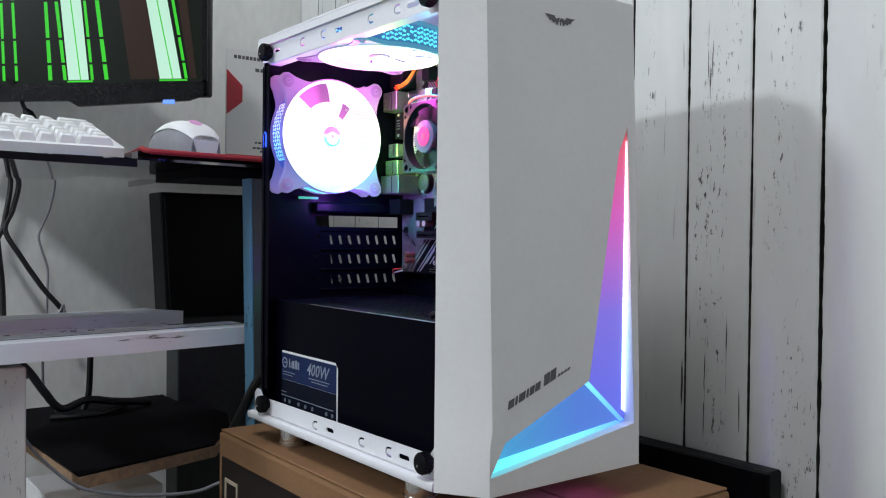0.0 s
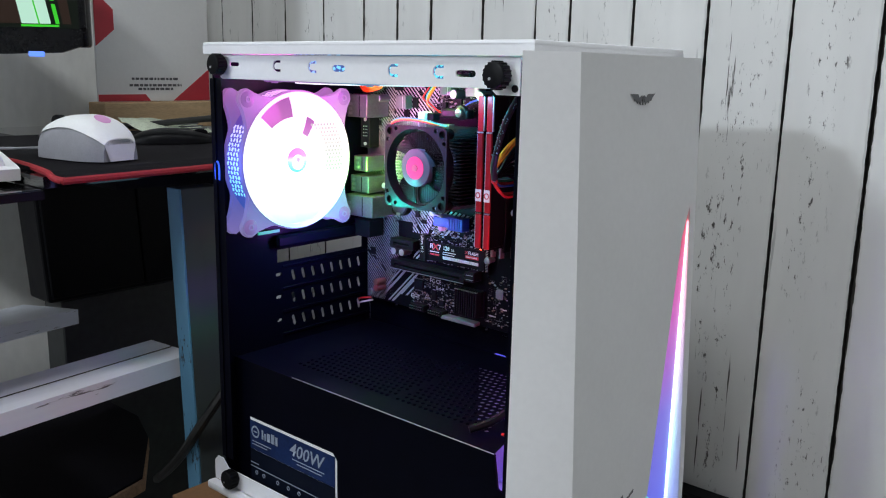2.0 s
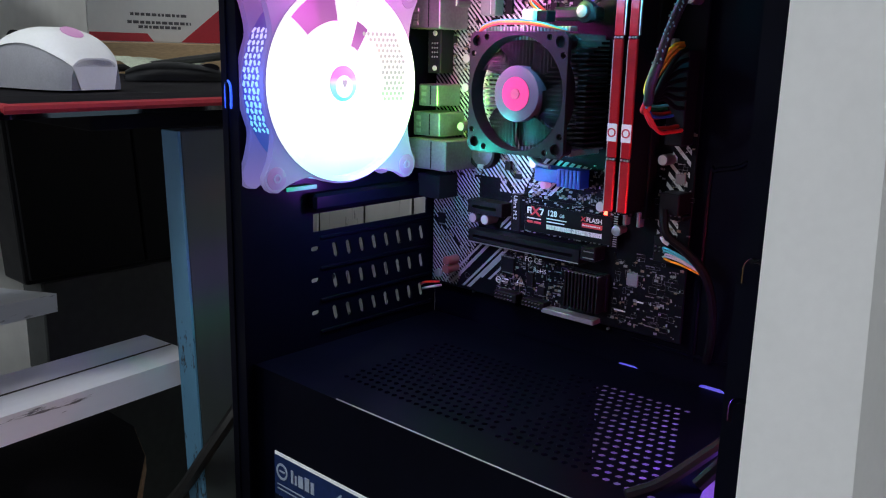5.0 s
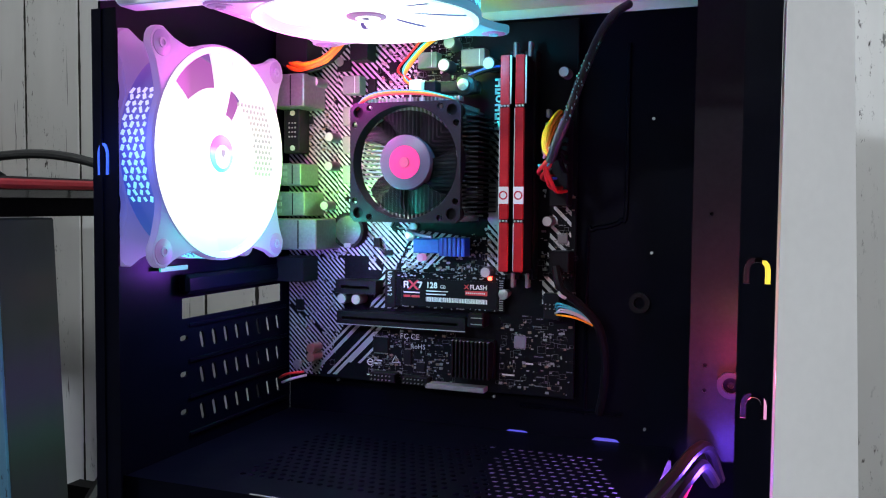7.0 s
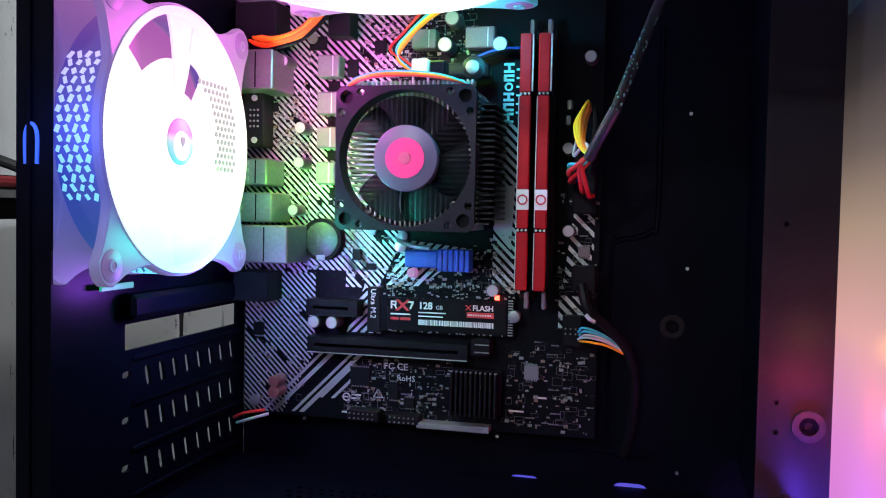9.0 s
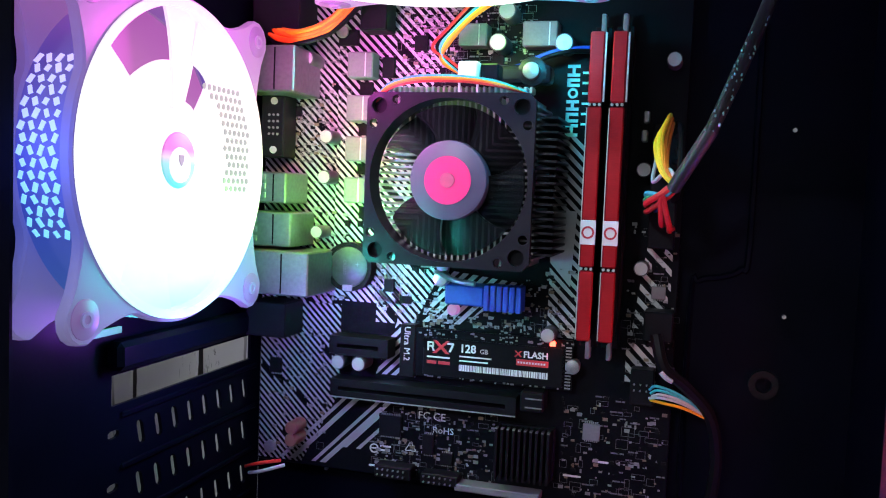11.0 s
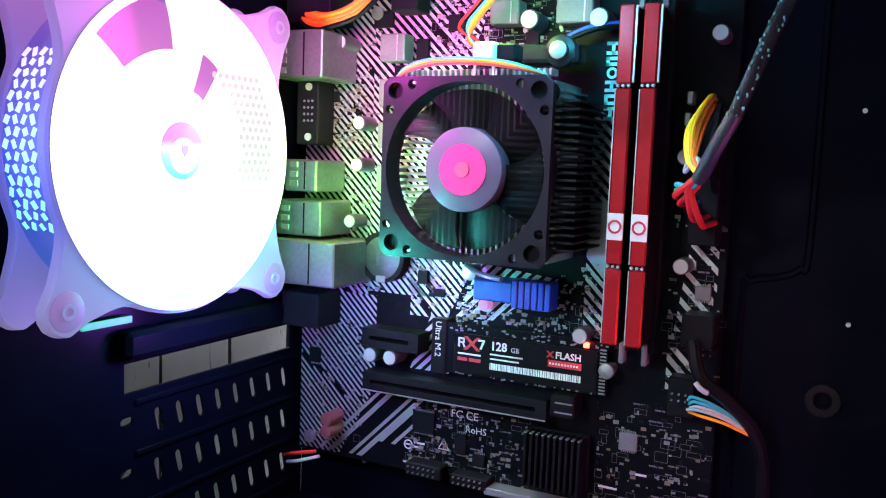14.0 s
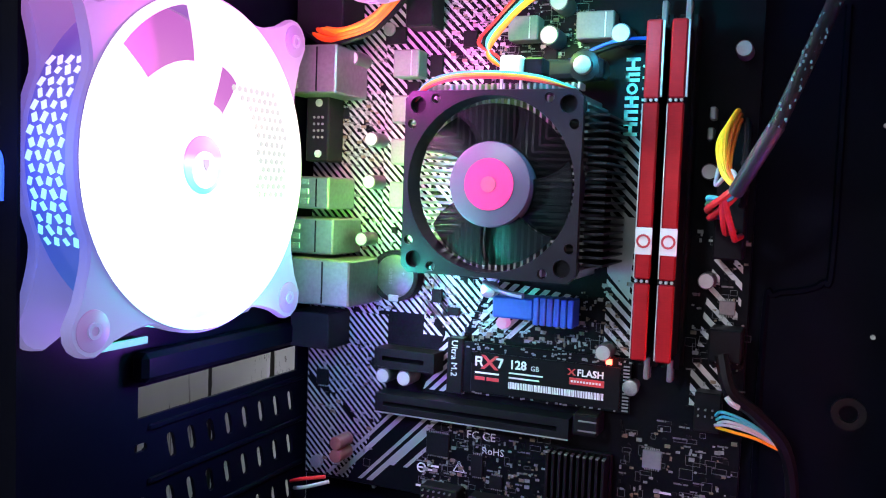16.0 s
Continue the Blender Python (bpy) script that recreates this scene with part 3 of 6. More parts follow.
# power supply shroud
cells = []
for i in range(36):
    for j in range(16):
        x, y = 0.055 + 0.0058 * i + (0.0029 if j % 2 else 0), 0.040 + 0.0066 * j
        if (x < 0.165 or x > 0.170) and not (x > 0.245 and y > 0.10) and (y < 0.128 or x > 0.15) and x + 0.35 * y < 0.275:
            cells.append([(x + 0.0019 * math.cos(k * math.pi / 3), y + 0.0019 * math.sin(k * math.pi / 3)) for k in range(6)])
part("shroud_top", pierced([(0.0005, 0.0125), (0.285, 0.0125), (0.262, 0.10), (0.262, 0.1775), (0.0005, 0.1775)], cells, "z", 0.1045, 0.1050), BLACK_METAL, case, "black perforated shroud top")
part("shroud_front", prism([(0.0005, -0.011), (0.3022, -0.011), (0.3022, 0.078), (0.2900, 0.082), (0.2865, 0.1056), (0.0005, 0.1056)], "y", 0.0120, 0.0135), BLACK_METAL, case, "black shroud side")
part("shroud_rim", tube([(0.078, 0.0122, 0.1058), (0.15, 0.0122, 0.1058), (0.286, 0.0122, 0.1058)], 0.0004, 6), SILVER, case, "bright bent rim")
part("drive_cage", box(0.150, 0.262, 0.1690, 0.1702, -0.010, 0.100), material("grey_cage_steel", (0.45, 0.45, 0.47), 0.4, metal=0.3, vary=0.1, scale=60), case, "grey steel cage under the shroud")
# front frame and plate
part("front_frame", pierced([(0.3025, 0.012), (0.3155, 0.012), (0.3155, 0.345), (0.3025, 0.345)], [[(0.3090 + (z - 0.1745), 0.1745 - (x - 0.3075)) for x, z in hook(0.3075, 0.1745, 0.9)], [(0.3090 + (z - 0.2255), 0.2255 - (x - 0.3075)) for x, z in hook(0.3075, 0.2255, 0.9)]], "y", 0.0, 0.0012), BLACK_METAL, case, "black front frame")
ph = [slot_outline(0.2835, 0.168, 0.0022, 0.0022), slot_outline(0.2835, 0.155, 0.0022, 0.0022), slot_outline(0.285, 0.245, 0.0022, 0.0022)]
part("front_channel", pierced([(0.2758, 0.1195), (0.3060, 0.1195), (0.3060, 0.3634), (0.2758, 0.3634)], ph, "y", 0.1120, 0.1132), material("dark_grey_steel", (0.011, 0.011, 0.013), 0.4, vary=0.15, scale=50, spec=0.05), case, "black front steel channel")
part("channel_side", box(0.2758, 0.2770, 0.1134, 0.1778, 0.1195, 0.3634), BLACK_METAL, case)
part("channel_back", box(0.2772, 0.3060, 0.1140, 0.1150, 0.1200, 0.3630), BLACK_METAL, case)
gr = part("channel_grommet", ring((0.2965, 0.1105, 0.159), "y", 0.0040, 0.0068, 0.003, 28), material("rubber_grommet", (0.018, 0.016, 0.02), 0.4, spec=0.2), case, "round rubber grommet")
part("grommet_core", ring((0.2965, 0.1112, 0.159), "y", 0.0016, 0.0039, 0.0014, 24), BLACK_METAL, gr)
# LED light on the panel's inside, as emission fading out towards the top
STRIP_GLOW = glow("front_strip_glow", [(0, (0.75, 0.22, 1.0)), (0.40, (1.0, 0.32, 0.90)), (0.56, (1.0, 0.52, 0.50)), (0.70, (0.55, 0.38, 0.28)), (0.80, (0.20, 0.15, 0.13)), (0.90, (0.05, 0.04, 0.04)), (1.0, (0.008, 0.008, 0.012))], 0.95, "Z", 0.02, 0.34, (0.02, 0.02, 0.02))
# emissive plates stand in for light showing through frame and tray openings
part("front_slot_glow", box(0.3105, 0.3150, 0.0150, 0.0160, 0.205, 0.228), glow("slot_yellow", [(0, (1.0, 0.75, 0.05)), (1, (1.0, 0.9, 0.1))], 1.2), case, "glowing yellow plate for light behind the frame slot")
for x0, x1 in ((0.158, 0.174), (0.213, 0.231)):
    part("tray_slot_glow", box(x0, x1, TRAY + 0.003, TRAY + 0.004, 0.097, 0.109), glow("tray_slot_blue", [(0, (0.10, 0.10, 1.0)), (1, (0.28, 0.16, 1.0))], 0.75), case, "glowing blue plate for light in a tray opening")
part("top_slot_glow", box(0.2800, 0.2985, TRAY - 0.0008, TRAY - 0.0002, 0.3480, 0.3620), glow("top_slot_blue", [(0, (0.10, 0.20, 0.75)), (1, (0.12, 0.28, 0.85))], 0.45), case, "glowing blue plate for light in a tray opening")
part("front_glow_strip", box(0.3125, 0.3140, 0.025, 0.150, 0.0, 0.34, 0.0005), STRIP_GLOW, case, "glowing strip for the front panel's lit inside")

# front panel with the recessed light wedges
FX = 0.345
outline = [(0.0070, -0.013), (0.172, -0.013), (0.172, 0.060), (0.172, 0.3665), (0.0090, 0.3665)] + [(0.0090, 0.352 - 0.0159 * k) for k in range(21)] + [(0.0070, 0.024)]


def lean(b):
    """The front face leans outwards towards its foot."""
    for v in b.verts:
        if v.co.x > 0.326:
            v.co.x += 0.0050 - 0.0380 * (max(v.co.z, 0.03) - 0.05)
    return b


T2 = (0.1500, 0.2430)
T, C, L1, L2, I = (0.1610, 0.2640), (0.1640, 0.0214), (0.0085, 0.0005), (0.0230, 0.0245), (0.1110, 0.0610)
bm = pierced(outline, [[T, C, L1, L2, I, T2]], "x", FX, FX - 0.0005)
n = len(outline)
back_x = 0.3165
inset = [(y + (0.0018 if y < 0.09 else -0.0018), z) for y, z in outline]
for v in bm.verts:
    for k, (y, z) in enumerate(outline):
        if abs(v.co.y - y) < 1e-6 and abs(v.co.z - z) < 1e-6:
            v.co.y, v.co.z = inset[k]
rows = [[bm.verts.new((x, y, z)) for y, z in pts] for x, pts in ((FX, inset), (FX - 0.0016, outline), (back_x, [(-0.0155 if y < 0.09 else y, z) for y, z in outline]))]
for p, q in zip(rows, rows[1:]):
    for k in range(n):
        bm.faces.new((p[k], p[(k + 1) % n], q[(k + 1) % n], q[k]))
bm.faces.new(rows[-1])
DEEP = {T: 0.0012, C: 0.011, L1: 0.009, L2: 0.0025, I: 0.003, T2: 0.0012}
poly = [T, C, L1, L2, I, T2]
for k in range(6):
    p, q = poly[k], poly[(k + 1) % 6]
    bm.faces.new([bm.verts.new(v) for v in ((FX, *p), (FX, *q), (FX - DEEP[q], *q), (FX - DEEP[p], *p))])
panel = part("front_panel", lean(bm), WHITE_PLASTIC, case, "white plastic front panel", True)


def lens(name, pts, mat, lift=0.0):
    b = bmesh.new()
    f = [b.verts.new((FX - d + lift, y, z)) for (y, z), d in pts]
    b.faces.new(f)
    g = [b.verts.new((FX - d + lift - 0.0015, y, z)) for (y, z), d in pts]
    for k in range(len(f)):
        b.faces.new((f[k], f[(k + 1) % len(f)], g[(k + 1) % len(f)], g[k]))
    bmesh.ops.recalc_face_normals(b, faces=b.faces[:])
    return part(name, lean(b), mat, panel, "lit translucent wedge")


def between(p, q, f):
    return ((p[0][0] + (q[0][0] - p[0][0]) * f, p[0][1] + (q[0][1] - p[0][1]) * f), p[1] + (q[1] - p[1]) * f)


TD, CD, L1D, L2D, ID = ((p, DEEP[p]) for p in (T, C, L1, L2, I))
UP_GLOW = glow("upright_wedge_glow", [(0, (0.12, 0.16, 0.95)), (0.35, (0.22, 0.16, 0.85)), (0.7, (0.75, 0.10, 0.55)), (0.95, (0.9, 0.10, 0.16)), (1, (0.25, 0.05, 0.06))], 0.8, "Z", 0.03, 0.264, (0.13, 0.13, 0.16))
UP_STRIP = glow("upright_strip_glow", [(0, (0.25, 0.3, 1.0)), (0.25, (0.45, 0.8, 1.0)), (0.6, (1.0, 0.75, 1.0)), (0.92, (1.0, 0.35, 0.45)), (1, (0.6, 0.1, 0.1))], 3.6, "Z", 0.03, 0.262)
LOW_GLOW = glow("flat_wedge_glow", [(0, (0.05, 0.42, 0.75)), (0.6, (0.08, 0.24, 0.85)), (1, (0.10, 0.22, 0.9))], 0.75, "Y", 0.01, 0.164, (0.12, 0.14, 0.17))
LOW_STRIP = glow("flat_strip_glow", [(0, (0.1, 0.8, 1.0)), (0.5, (0.2, 0.85, 1.0)), (1, (0.1, 0.3, 1.0))], 1.4, "Y", 0.01, 0.164)
lens("upright_wedge", [TD, CD, ID, (T2, DEEP[T2])], UP_GLOW)
lens("flat_wedge", [ID, CD, L1D, L2D], LOW_GLOW)
lens("upright_strip", [between(TD, CD, 0.05), between(TD, CD, 0.97), between(between(TD, CD, 0.97), ID, 0.09), between(between(TD, CD, 0.05), between(TD, ID, 0.05), 0.55)], UP_STRIP, 0.001)
lens("flat_strip", [between(CD, L1D, 0.03), between(CD, L1D, 0.99), between(between(CD, L1D, 0.99), L2D, 0.4), between(between(CD, L1D, 0.05), ID, 0.07)], LOW_STRIP, 0.001)
lens("crease_strip", [between(ID, CD, 0.0), between(ID, CD, 0.97), between(between(ID, CD, 0.97), L1D, 0.03), between(between(ID, CD, 0.02), L2D, 0.045)], LOW_STRIP, 0.0012)
# added emissive slab that throws the panel's violet spill onto the carton
part("under_glow", box(0.322, 0.338, 0.030, 0.150, -0.0152, -0.0134), glow("under_violet", [(0, (0.1, 0.3, 1.0)), (1, (0.7, 0.15, 1.0))], 2.0, "Y", 0.03, 0.15), case, "glowing slab added for violet light under the panel")
# wing badge and maker's lettering as plain shapes
BADGE = material("grey_badge", (0.10, 0.10, 0.105), 0.4, vary=0.1, scale=80)
bm = bmesh.new()
for side in (-1, 1):
    wing = [(0.0158, 0.3428), (0.0066, 0.3426), (0.0048, 0.3402), (0.0012, 0.3418), (0.0012, 0.3398), (0.0032, 0.3358), (0.0056, 0.3382), (0.0072, 0.3368), (0.0092, 0.3394), (0.0106, 0.3382), (0.0122, 0.3404)]
    prism([(0.0845 + side * u, z) for u, z in wing], "x", FX, FX + 0.0006, bm)
prism([(0.0837, 0.3392), (0.0845, 0.3412), (0.0853, 0.3392), (0.0845, 0.3358)], "x", FX, FX + 0.0007, bm)
part("wing_badge", lean(bm), BADGE, panel, "dark grey wing badge")
bm = bmesh.new()
for k, (y, w, h) in enumerate(((0.0255, 0.0055, 0.0062), (0.0325, 0.002, 0.0062), (0.0360, 0.0062, 0.0062), (0.0436, 0.002, 0.0062), (0.0468, 0.0045, 0.0062), (0.0525, 0.005, 0.0062), (0.0615, 0.006, 0.0085), (0.0685, 0.0055, 0.0085), (0.076, 0.0022, 0.0022), (0.0795, 0.0022, 0.0022), (0.083, 0.0022, 0.0022), (0.0865, 0.0022, 0.0022))):
    z = 0.0480 + (y - 0.0255) * 0.375
    prism([(y, z), (y + w, z + w * 0.375), (y + w + 0.001, z + w * 0.375 + h), (y + 0.001, z + h)], "x", FX, FX + 0.0004, bm)
pieces("letter_bar", lean(bm), BADGE, panel, "dark grey bar of lettering")

# shroud sticker
sticker = part("rating_sticker", prism([(0.021, -0.003), (0.1325, -0.003), (0.1325, 0.0500), (0.1275, 0.0552), (0.021, 0.0552)], "y", 0.0115, 0.0119), POSTER, case, "white-edged blue and black rating sticker")
STK_BLUE = material("sticker_blue", (0.008, 0.020, 0.075), 0.35, vary=0.25, scale=30, spec=0.15)
STK_BLACK = material("sticker_black", (0.004, 0.006, 0.014), 0.35, vary=0.2, scale=30, spec=0.08)
STK_PALE = material("sticker_pale_print", (0.25, 0.29, 0.36), 0.4, vary=0.1, scale=40)
part("blue_field", box(0.021, 0.1305, 0.0111, 0.0114, 0.0265, 0.0530), STK_BLUE, sticker)
part("black_field", box(0.021, 0.1305, 0.0111, 0.0114, -0.003, 0.0262), STK_BLACK, sticker)
FRONT = Matrix.Rotation(radians(90), 4, "X")
words("400W", Matrix.Translation((0.074, 0.0108, 0.0375)) @ FRONT, 0.0165, STK_PALE, sticker, "lettering", "pale printed wattage", 0.0002, 0.25)
bm = ring((0.0285, 0.0109, 0.0435), "y", 0.0040, 0.0054, 0.0004, 24)
for x, w, h in ((0.0375, 0.0022, 0.0085), (0.0412, 0.0018, 0.006), (0.0445, 0.0045, 0.0075), (0.0505, 0.0042, 0.0085), (0.0560, 0.0030, 0.0075)):
    box(x, x + w, 0.0107, 0.0110, 0.0395, 0.0395 + h, bm=bm)
box(0.0262, 0.0312, 0.0107, 0.0110, 0.0430, 0.0441, bm=bm)
for z, x0, x1 in ((0.0340, 0.024, 0.050), (0.0340, 0.078, 0.118), (0.0312, 0.024, 0.045), (0.0312, 0.084, 0.115), (0.0100, 0.021, 0.126), (0.0135, 0.021, 0.032)):
    box(x0, x1, 0.0107, 0.0110, z, z + 0.0007, bm=bm)
for x in (0.029, 0.039, 0.058, 0.072, 0.086, 0.113, 0.124):
    ring((x, 0.0109, 0.0055), "y", 0.0012, 0.0019, 0.0004, 12, bm=bm)
pieces("pale_mark", bm, STK_PALE, sticker)

# ---- fans ----
def fan_pose(o, lx, ly, lz):
    m = Matrix.Identity(4)
    for k, v in enumerate((lx, ly, lz, o)):
        for r in range(3):
            m[r][k] = v[r]
    return m


def polar_flange(r_in, z0, z1, n=144):
    """Fan flange: a ring that swells into four screw lugs."""
    b = bmesh.new()
    rows = []
    for i in range(n):
        a = 2 * math.pi * i / n
        d = abs((math.degrees(a) % 90) - 45)
        sd = math.sin(radians(d)) * 0.0742
        if abs(sd) < 0.0087:
            r = 0.0742 * math.cos(radians(d)) + math.sqrt(0.0087 ** 2 - sd * sd)
        else:
            k = max(0.0, 1 - (d - 6.7) / 15.0)
            r = 0.0598 + 0.0139 * k * k
        c, sn = math.cos(a), math.sin(a)
        rows.append([b.verts.new(p) for p in ((r_in * c, r_in * sn, z0), (r * c, r * sn, z0), (r * c, r * sn, z1 - 0.0008), ((r - 0.0008) * c, (r - 0.0008) * sn, z1), (r_in * c, r_in * sn, z1))])
    for i in range(n):
        p, q = rows[i], rows[(i + 1) % n]
        for k in range(5):
            b.faces.new((p[k], q[k], q[(k + 1) % 5], p[(k + 1) % 5]))
    bmesh.ops.recalc_face_normals(b, faces=b.faces[:])
    return b


def blade(a0, a1, r0, r1, z0, z1, lead=0.0, n=8, m=5, th=0.0012):
    """A swept, twisted blade between two angles (degrees) and two radii."""
    b = bmesh.new()
    g = []
    for i in range(n + 1):
        u = i / n
        row = []
        for j in range(m + 1):
            v = j / m
            a = radians(a0 + (a1 - a0) * u + lead * v * v)
            r = r0 + (r1 - r0) * v
            z = z0 + (z1 - z0) * u + 0.0012 * math.sin(math.pi * u)
            row.append((r * math.cos(a), r * math.sin(a), z))
        g.append(row)
    top = [[b.verts.new(p) for p in row] for row in g]
    bot = [[b.verts.new((p[0], p[1], p[2] - th)) for p in row] for row in g]
    for i in range(n):
        for j in range(m):
            b.faces.new((top[i][j], top[i + 1][j], top[i + 1][j + 1], top[i][j + 1]))
            b.faces.new((bot[i][j], bot[i][j + 1], bot[i + 1][j + 1], bot[i + 1][j]))
    rim = [(i, 0) for i in range(n)] + [(n, j) for j in range(m)] + [(n - i, m) for i in range(n)] + [(0, m - j) for j in range(m)]
    for k in range(len(rim)):
        (i, j), (p, q) = rim[k], rim[(k + 1) % len(rim)]
        b.faces.new((top[i][j], bot[i][j], bot[p][q], top[p][q]))
    bmesh.ops.recalc_face_normals(b, faces=b.faces[:])
    return b


def case_fan(m, label, blades, mats, cells=True):
    """A 120 mm fan, 25.5 mm deep, facing along its local z."""
    frame_m, blade_m, hub_m, hole_m, cell_m, back_m, side_m = mats
    f = thing("case_fan", m.translation, label, "fan", "case fans")

    def put(name, b, mat, parent=f, lab="", smooth=True):
        bmesh.ops.transform(b, matrix=m, verts=b.verts[:])
        return part(name, b, mat, parent, lab, smooth)

    fr = put("frame", ring((0, 0, 0.01275), "z", 0.0568, 0.0588, 0.0255, 96), side_m, f, "milky translucent plastic frame")
    put("flange", polar_flange(0.0566, 0.0215, 0.0255), frame_m, fr)
    put("flange", polar_flange(0.0566, 0.0, 0.0040), frame_m, fr)
    for sx in (-1, 1):
        for sy in (-1, 1):
            x, y = 0.0525 * sx, 0.0525 * sy
            # the seat's recess is given by darker colour only; the disc stands proud
            put("screw_boss", cyl((x, y, 0.0255), "z", 0.0066, 0.0008, 32, bevel=0.0003), hole_m, fr, "raised lavender disc, darker to look sunken")
            put("screw_ring", ring((x, y, 0.0262), "z", 0.0015, 0.0026, 0.0010, 24), frame_m, fr)
            put("screw", cyl((x, y, 0.0259), "z", 0.0015, 0.0006, 16), hole_m, fr)
    if cells:
        random.seed(2)
        b = bmesh.new()
        for k in range(96):
            a = math.radians(3.75 * k)
            d = abs((math.degrees(a) % 90) - 45)
            if d < 15:
                continue
            for j in range(4):
                z = 0.0058 + 0.0040 * j + (0.0011 if k % 2 else 0)
                w, h = 0.00085 * (0.8 + 0.4 * random.random()), 0.0015 * (0.75 + 0.4 * random.random())
                if z > 0.0208 or random.random() < 0.06:
                    continue
                box(-w, w, -h, h, -0.0003, 0.0003, bm=b)
                vs = b.verts[-8:]
                t = Matrix.Rotation(a, 4, "Z") @ Matrix.Translation((0.0589, 0, z)) @ Matrix.Rotation(radians(90), 4, "Y") @ Matrix.Rotation(radians(24 if (k + j) % 2 else -22), 4, "Z")
                bmesh.ops.transform(b, matrix=t, verts=vs)
        tagged(put("honeycomb_band", b, cell_m, fr, "bright honeycomb cells", False), kind="stuff")
    put("bright_rim", ring((0, 0, 0.0258), "z", 0.0552, 0.0585, 0.0012, 96), blade_m, fr)
    put("lit_liner", ring((0, 0, 0.0220), "z", 0.0556, 0.0565, 0.0070, 96), blade_m, fr, "bright inner wall")
    ro = put("rotor", cyl((0, 0, 0.0165), "z", 0.0190, 0.013, 48, bevel=0.002), blade_m, f, "lit hub")
    put("hub_cap", cyl((0, 0, 0.0232), "z", 0.0105, 0.0012, 40, bevel=0.0005), hub_m, ro, "coloured hub cap")
    put("hub_pip", cyl((0, -0.0018, 0.0240), "z", 0.0066, 0.0008, 32, bevel=0.0003), blade_m, ro)
    put("hub_mark", prism([(-0.0016, 0.0020), (0.0016, 0.0020), (0.0014, -0.0004), (0.0, -0.0022), (-0.0014, -0.0004)], "z", 0.0244, 0.0248), back_m, ro)
    for a0, a1, *radii in blades:
        r0, r1 = radii or (0.0185, 0.0563)
        put("blade", blade(a0, a1, r0, r1, 0.0190, 0.0205, 6 if not radii else 0), blade_m, f)
    put("back_guard", ring((0, 0, 0.0022), "z", 0.019, 0.0566, 0.0016, 64), back_m, f)
    return f


RX0 = 0.0006
rear_mats = (
    glow("rear_frame_glow", [(0, (0.34, 0.30, 0.66)), (0.3, (0.16, 0.19, 0.88)), (0.6, (0.28, 0.19, 0.80)), (1, (0.66, 0.24, 0.70))], 0.46, "Z", 0.216, 0.336, (0.11, 0.10, 0.15)),
    glow("rear_blade_glow", [(0, (0.45, 1.0, 1.0)), (0.2, (0.9, 1.0, 1.0)), (0.55, (1.0, 0.99, 0.97)), (0.82, (1.0, 0.88, 1.0)), (1, (1.0, 0.62, 1.0))], 1.25, "Z", 0.218, 0.334),
    glow("rear_hub_glow", [(0, (0.05, 0.72, 0.80)), (0.42, (0.35, 0.85, 0.9)), (0.55, (0.9, 0.75, 0.95)), (0.68, (0.8, 0.18, 0.75)), (1, (0.8, 0.15, 0.7))], 1.0, "Z", 0.266, 0.286),
    glow("screw_seat_violet", [(0, (0.30, 0.20, 0.55)), (1, (0.42, 0.16, 0.52))], 0.5, "Z", 0.216, 0.336, (0.10, 0.07, 0.14)),
    glow("rear_cell_glow", [(0, (0.15, 0.75, 1.0)), (0.35, (0.2, 0.6, 1.0)), (0.7, (0.5, 0.5, 1.0)), (1, (0.8, 0.4, 0.9))], 1.5, "Z", 0.22, 0.332),
    glow("rear_guard_glow", [(0, (0.1, 0.4, 0.5)), (0.5, (0.6, 0.5, 0.7)), (0.75, (0.62, 0.16, 0.60)), (1, (0.55, 0.12, 0.55))], 0.85, "Z", 0.22, 0.332, (0.08, 0.06, 0.08)),
    glow("rear_side_glow", [(0, (0.06, 0.22, 0.70)), (0.4, (0.06, 0.09, 0.85)), (0.75, (0.20, 0.10, 0.75)), (1, (0.48, 0.14, 0.62))], 0.5, "Z", 0.216, 0.336, (0.08, 0.08, 0.15)),
)
case_fan(fan_pose((RX0, 0.066, 0.276), (0, 1, 0), (0, 0, 1), (1, 0, 0)), "glowing white rainbow case fan on the rear panel",
         [(66, 90), (88, 131, 0.0185, 0.0365), (36.5, 52), (46, 74, 0.0395, 0.0563), (46, 74, 0.0185, 0.0235)] + [(129 + 34 * k, 129 + 34 * k + 34.6) for k in range(8)], rear_mats)
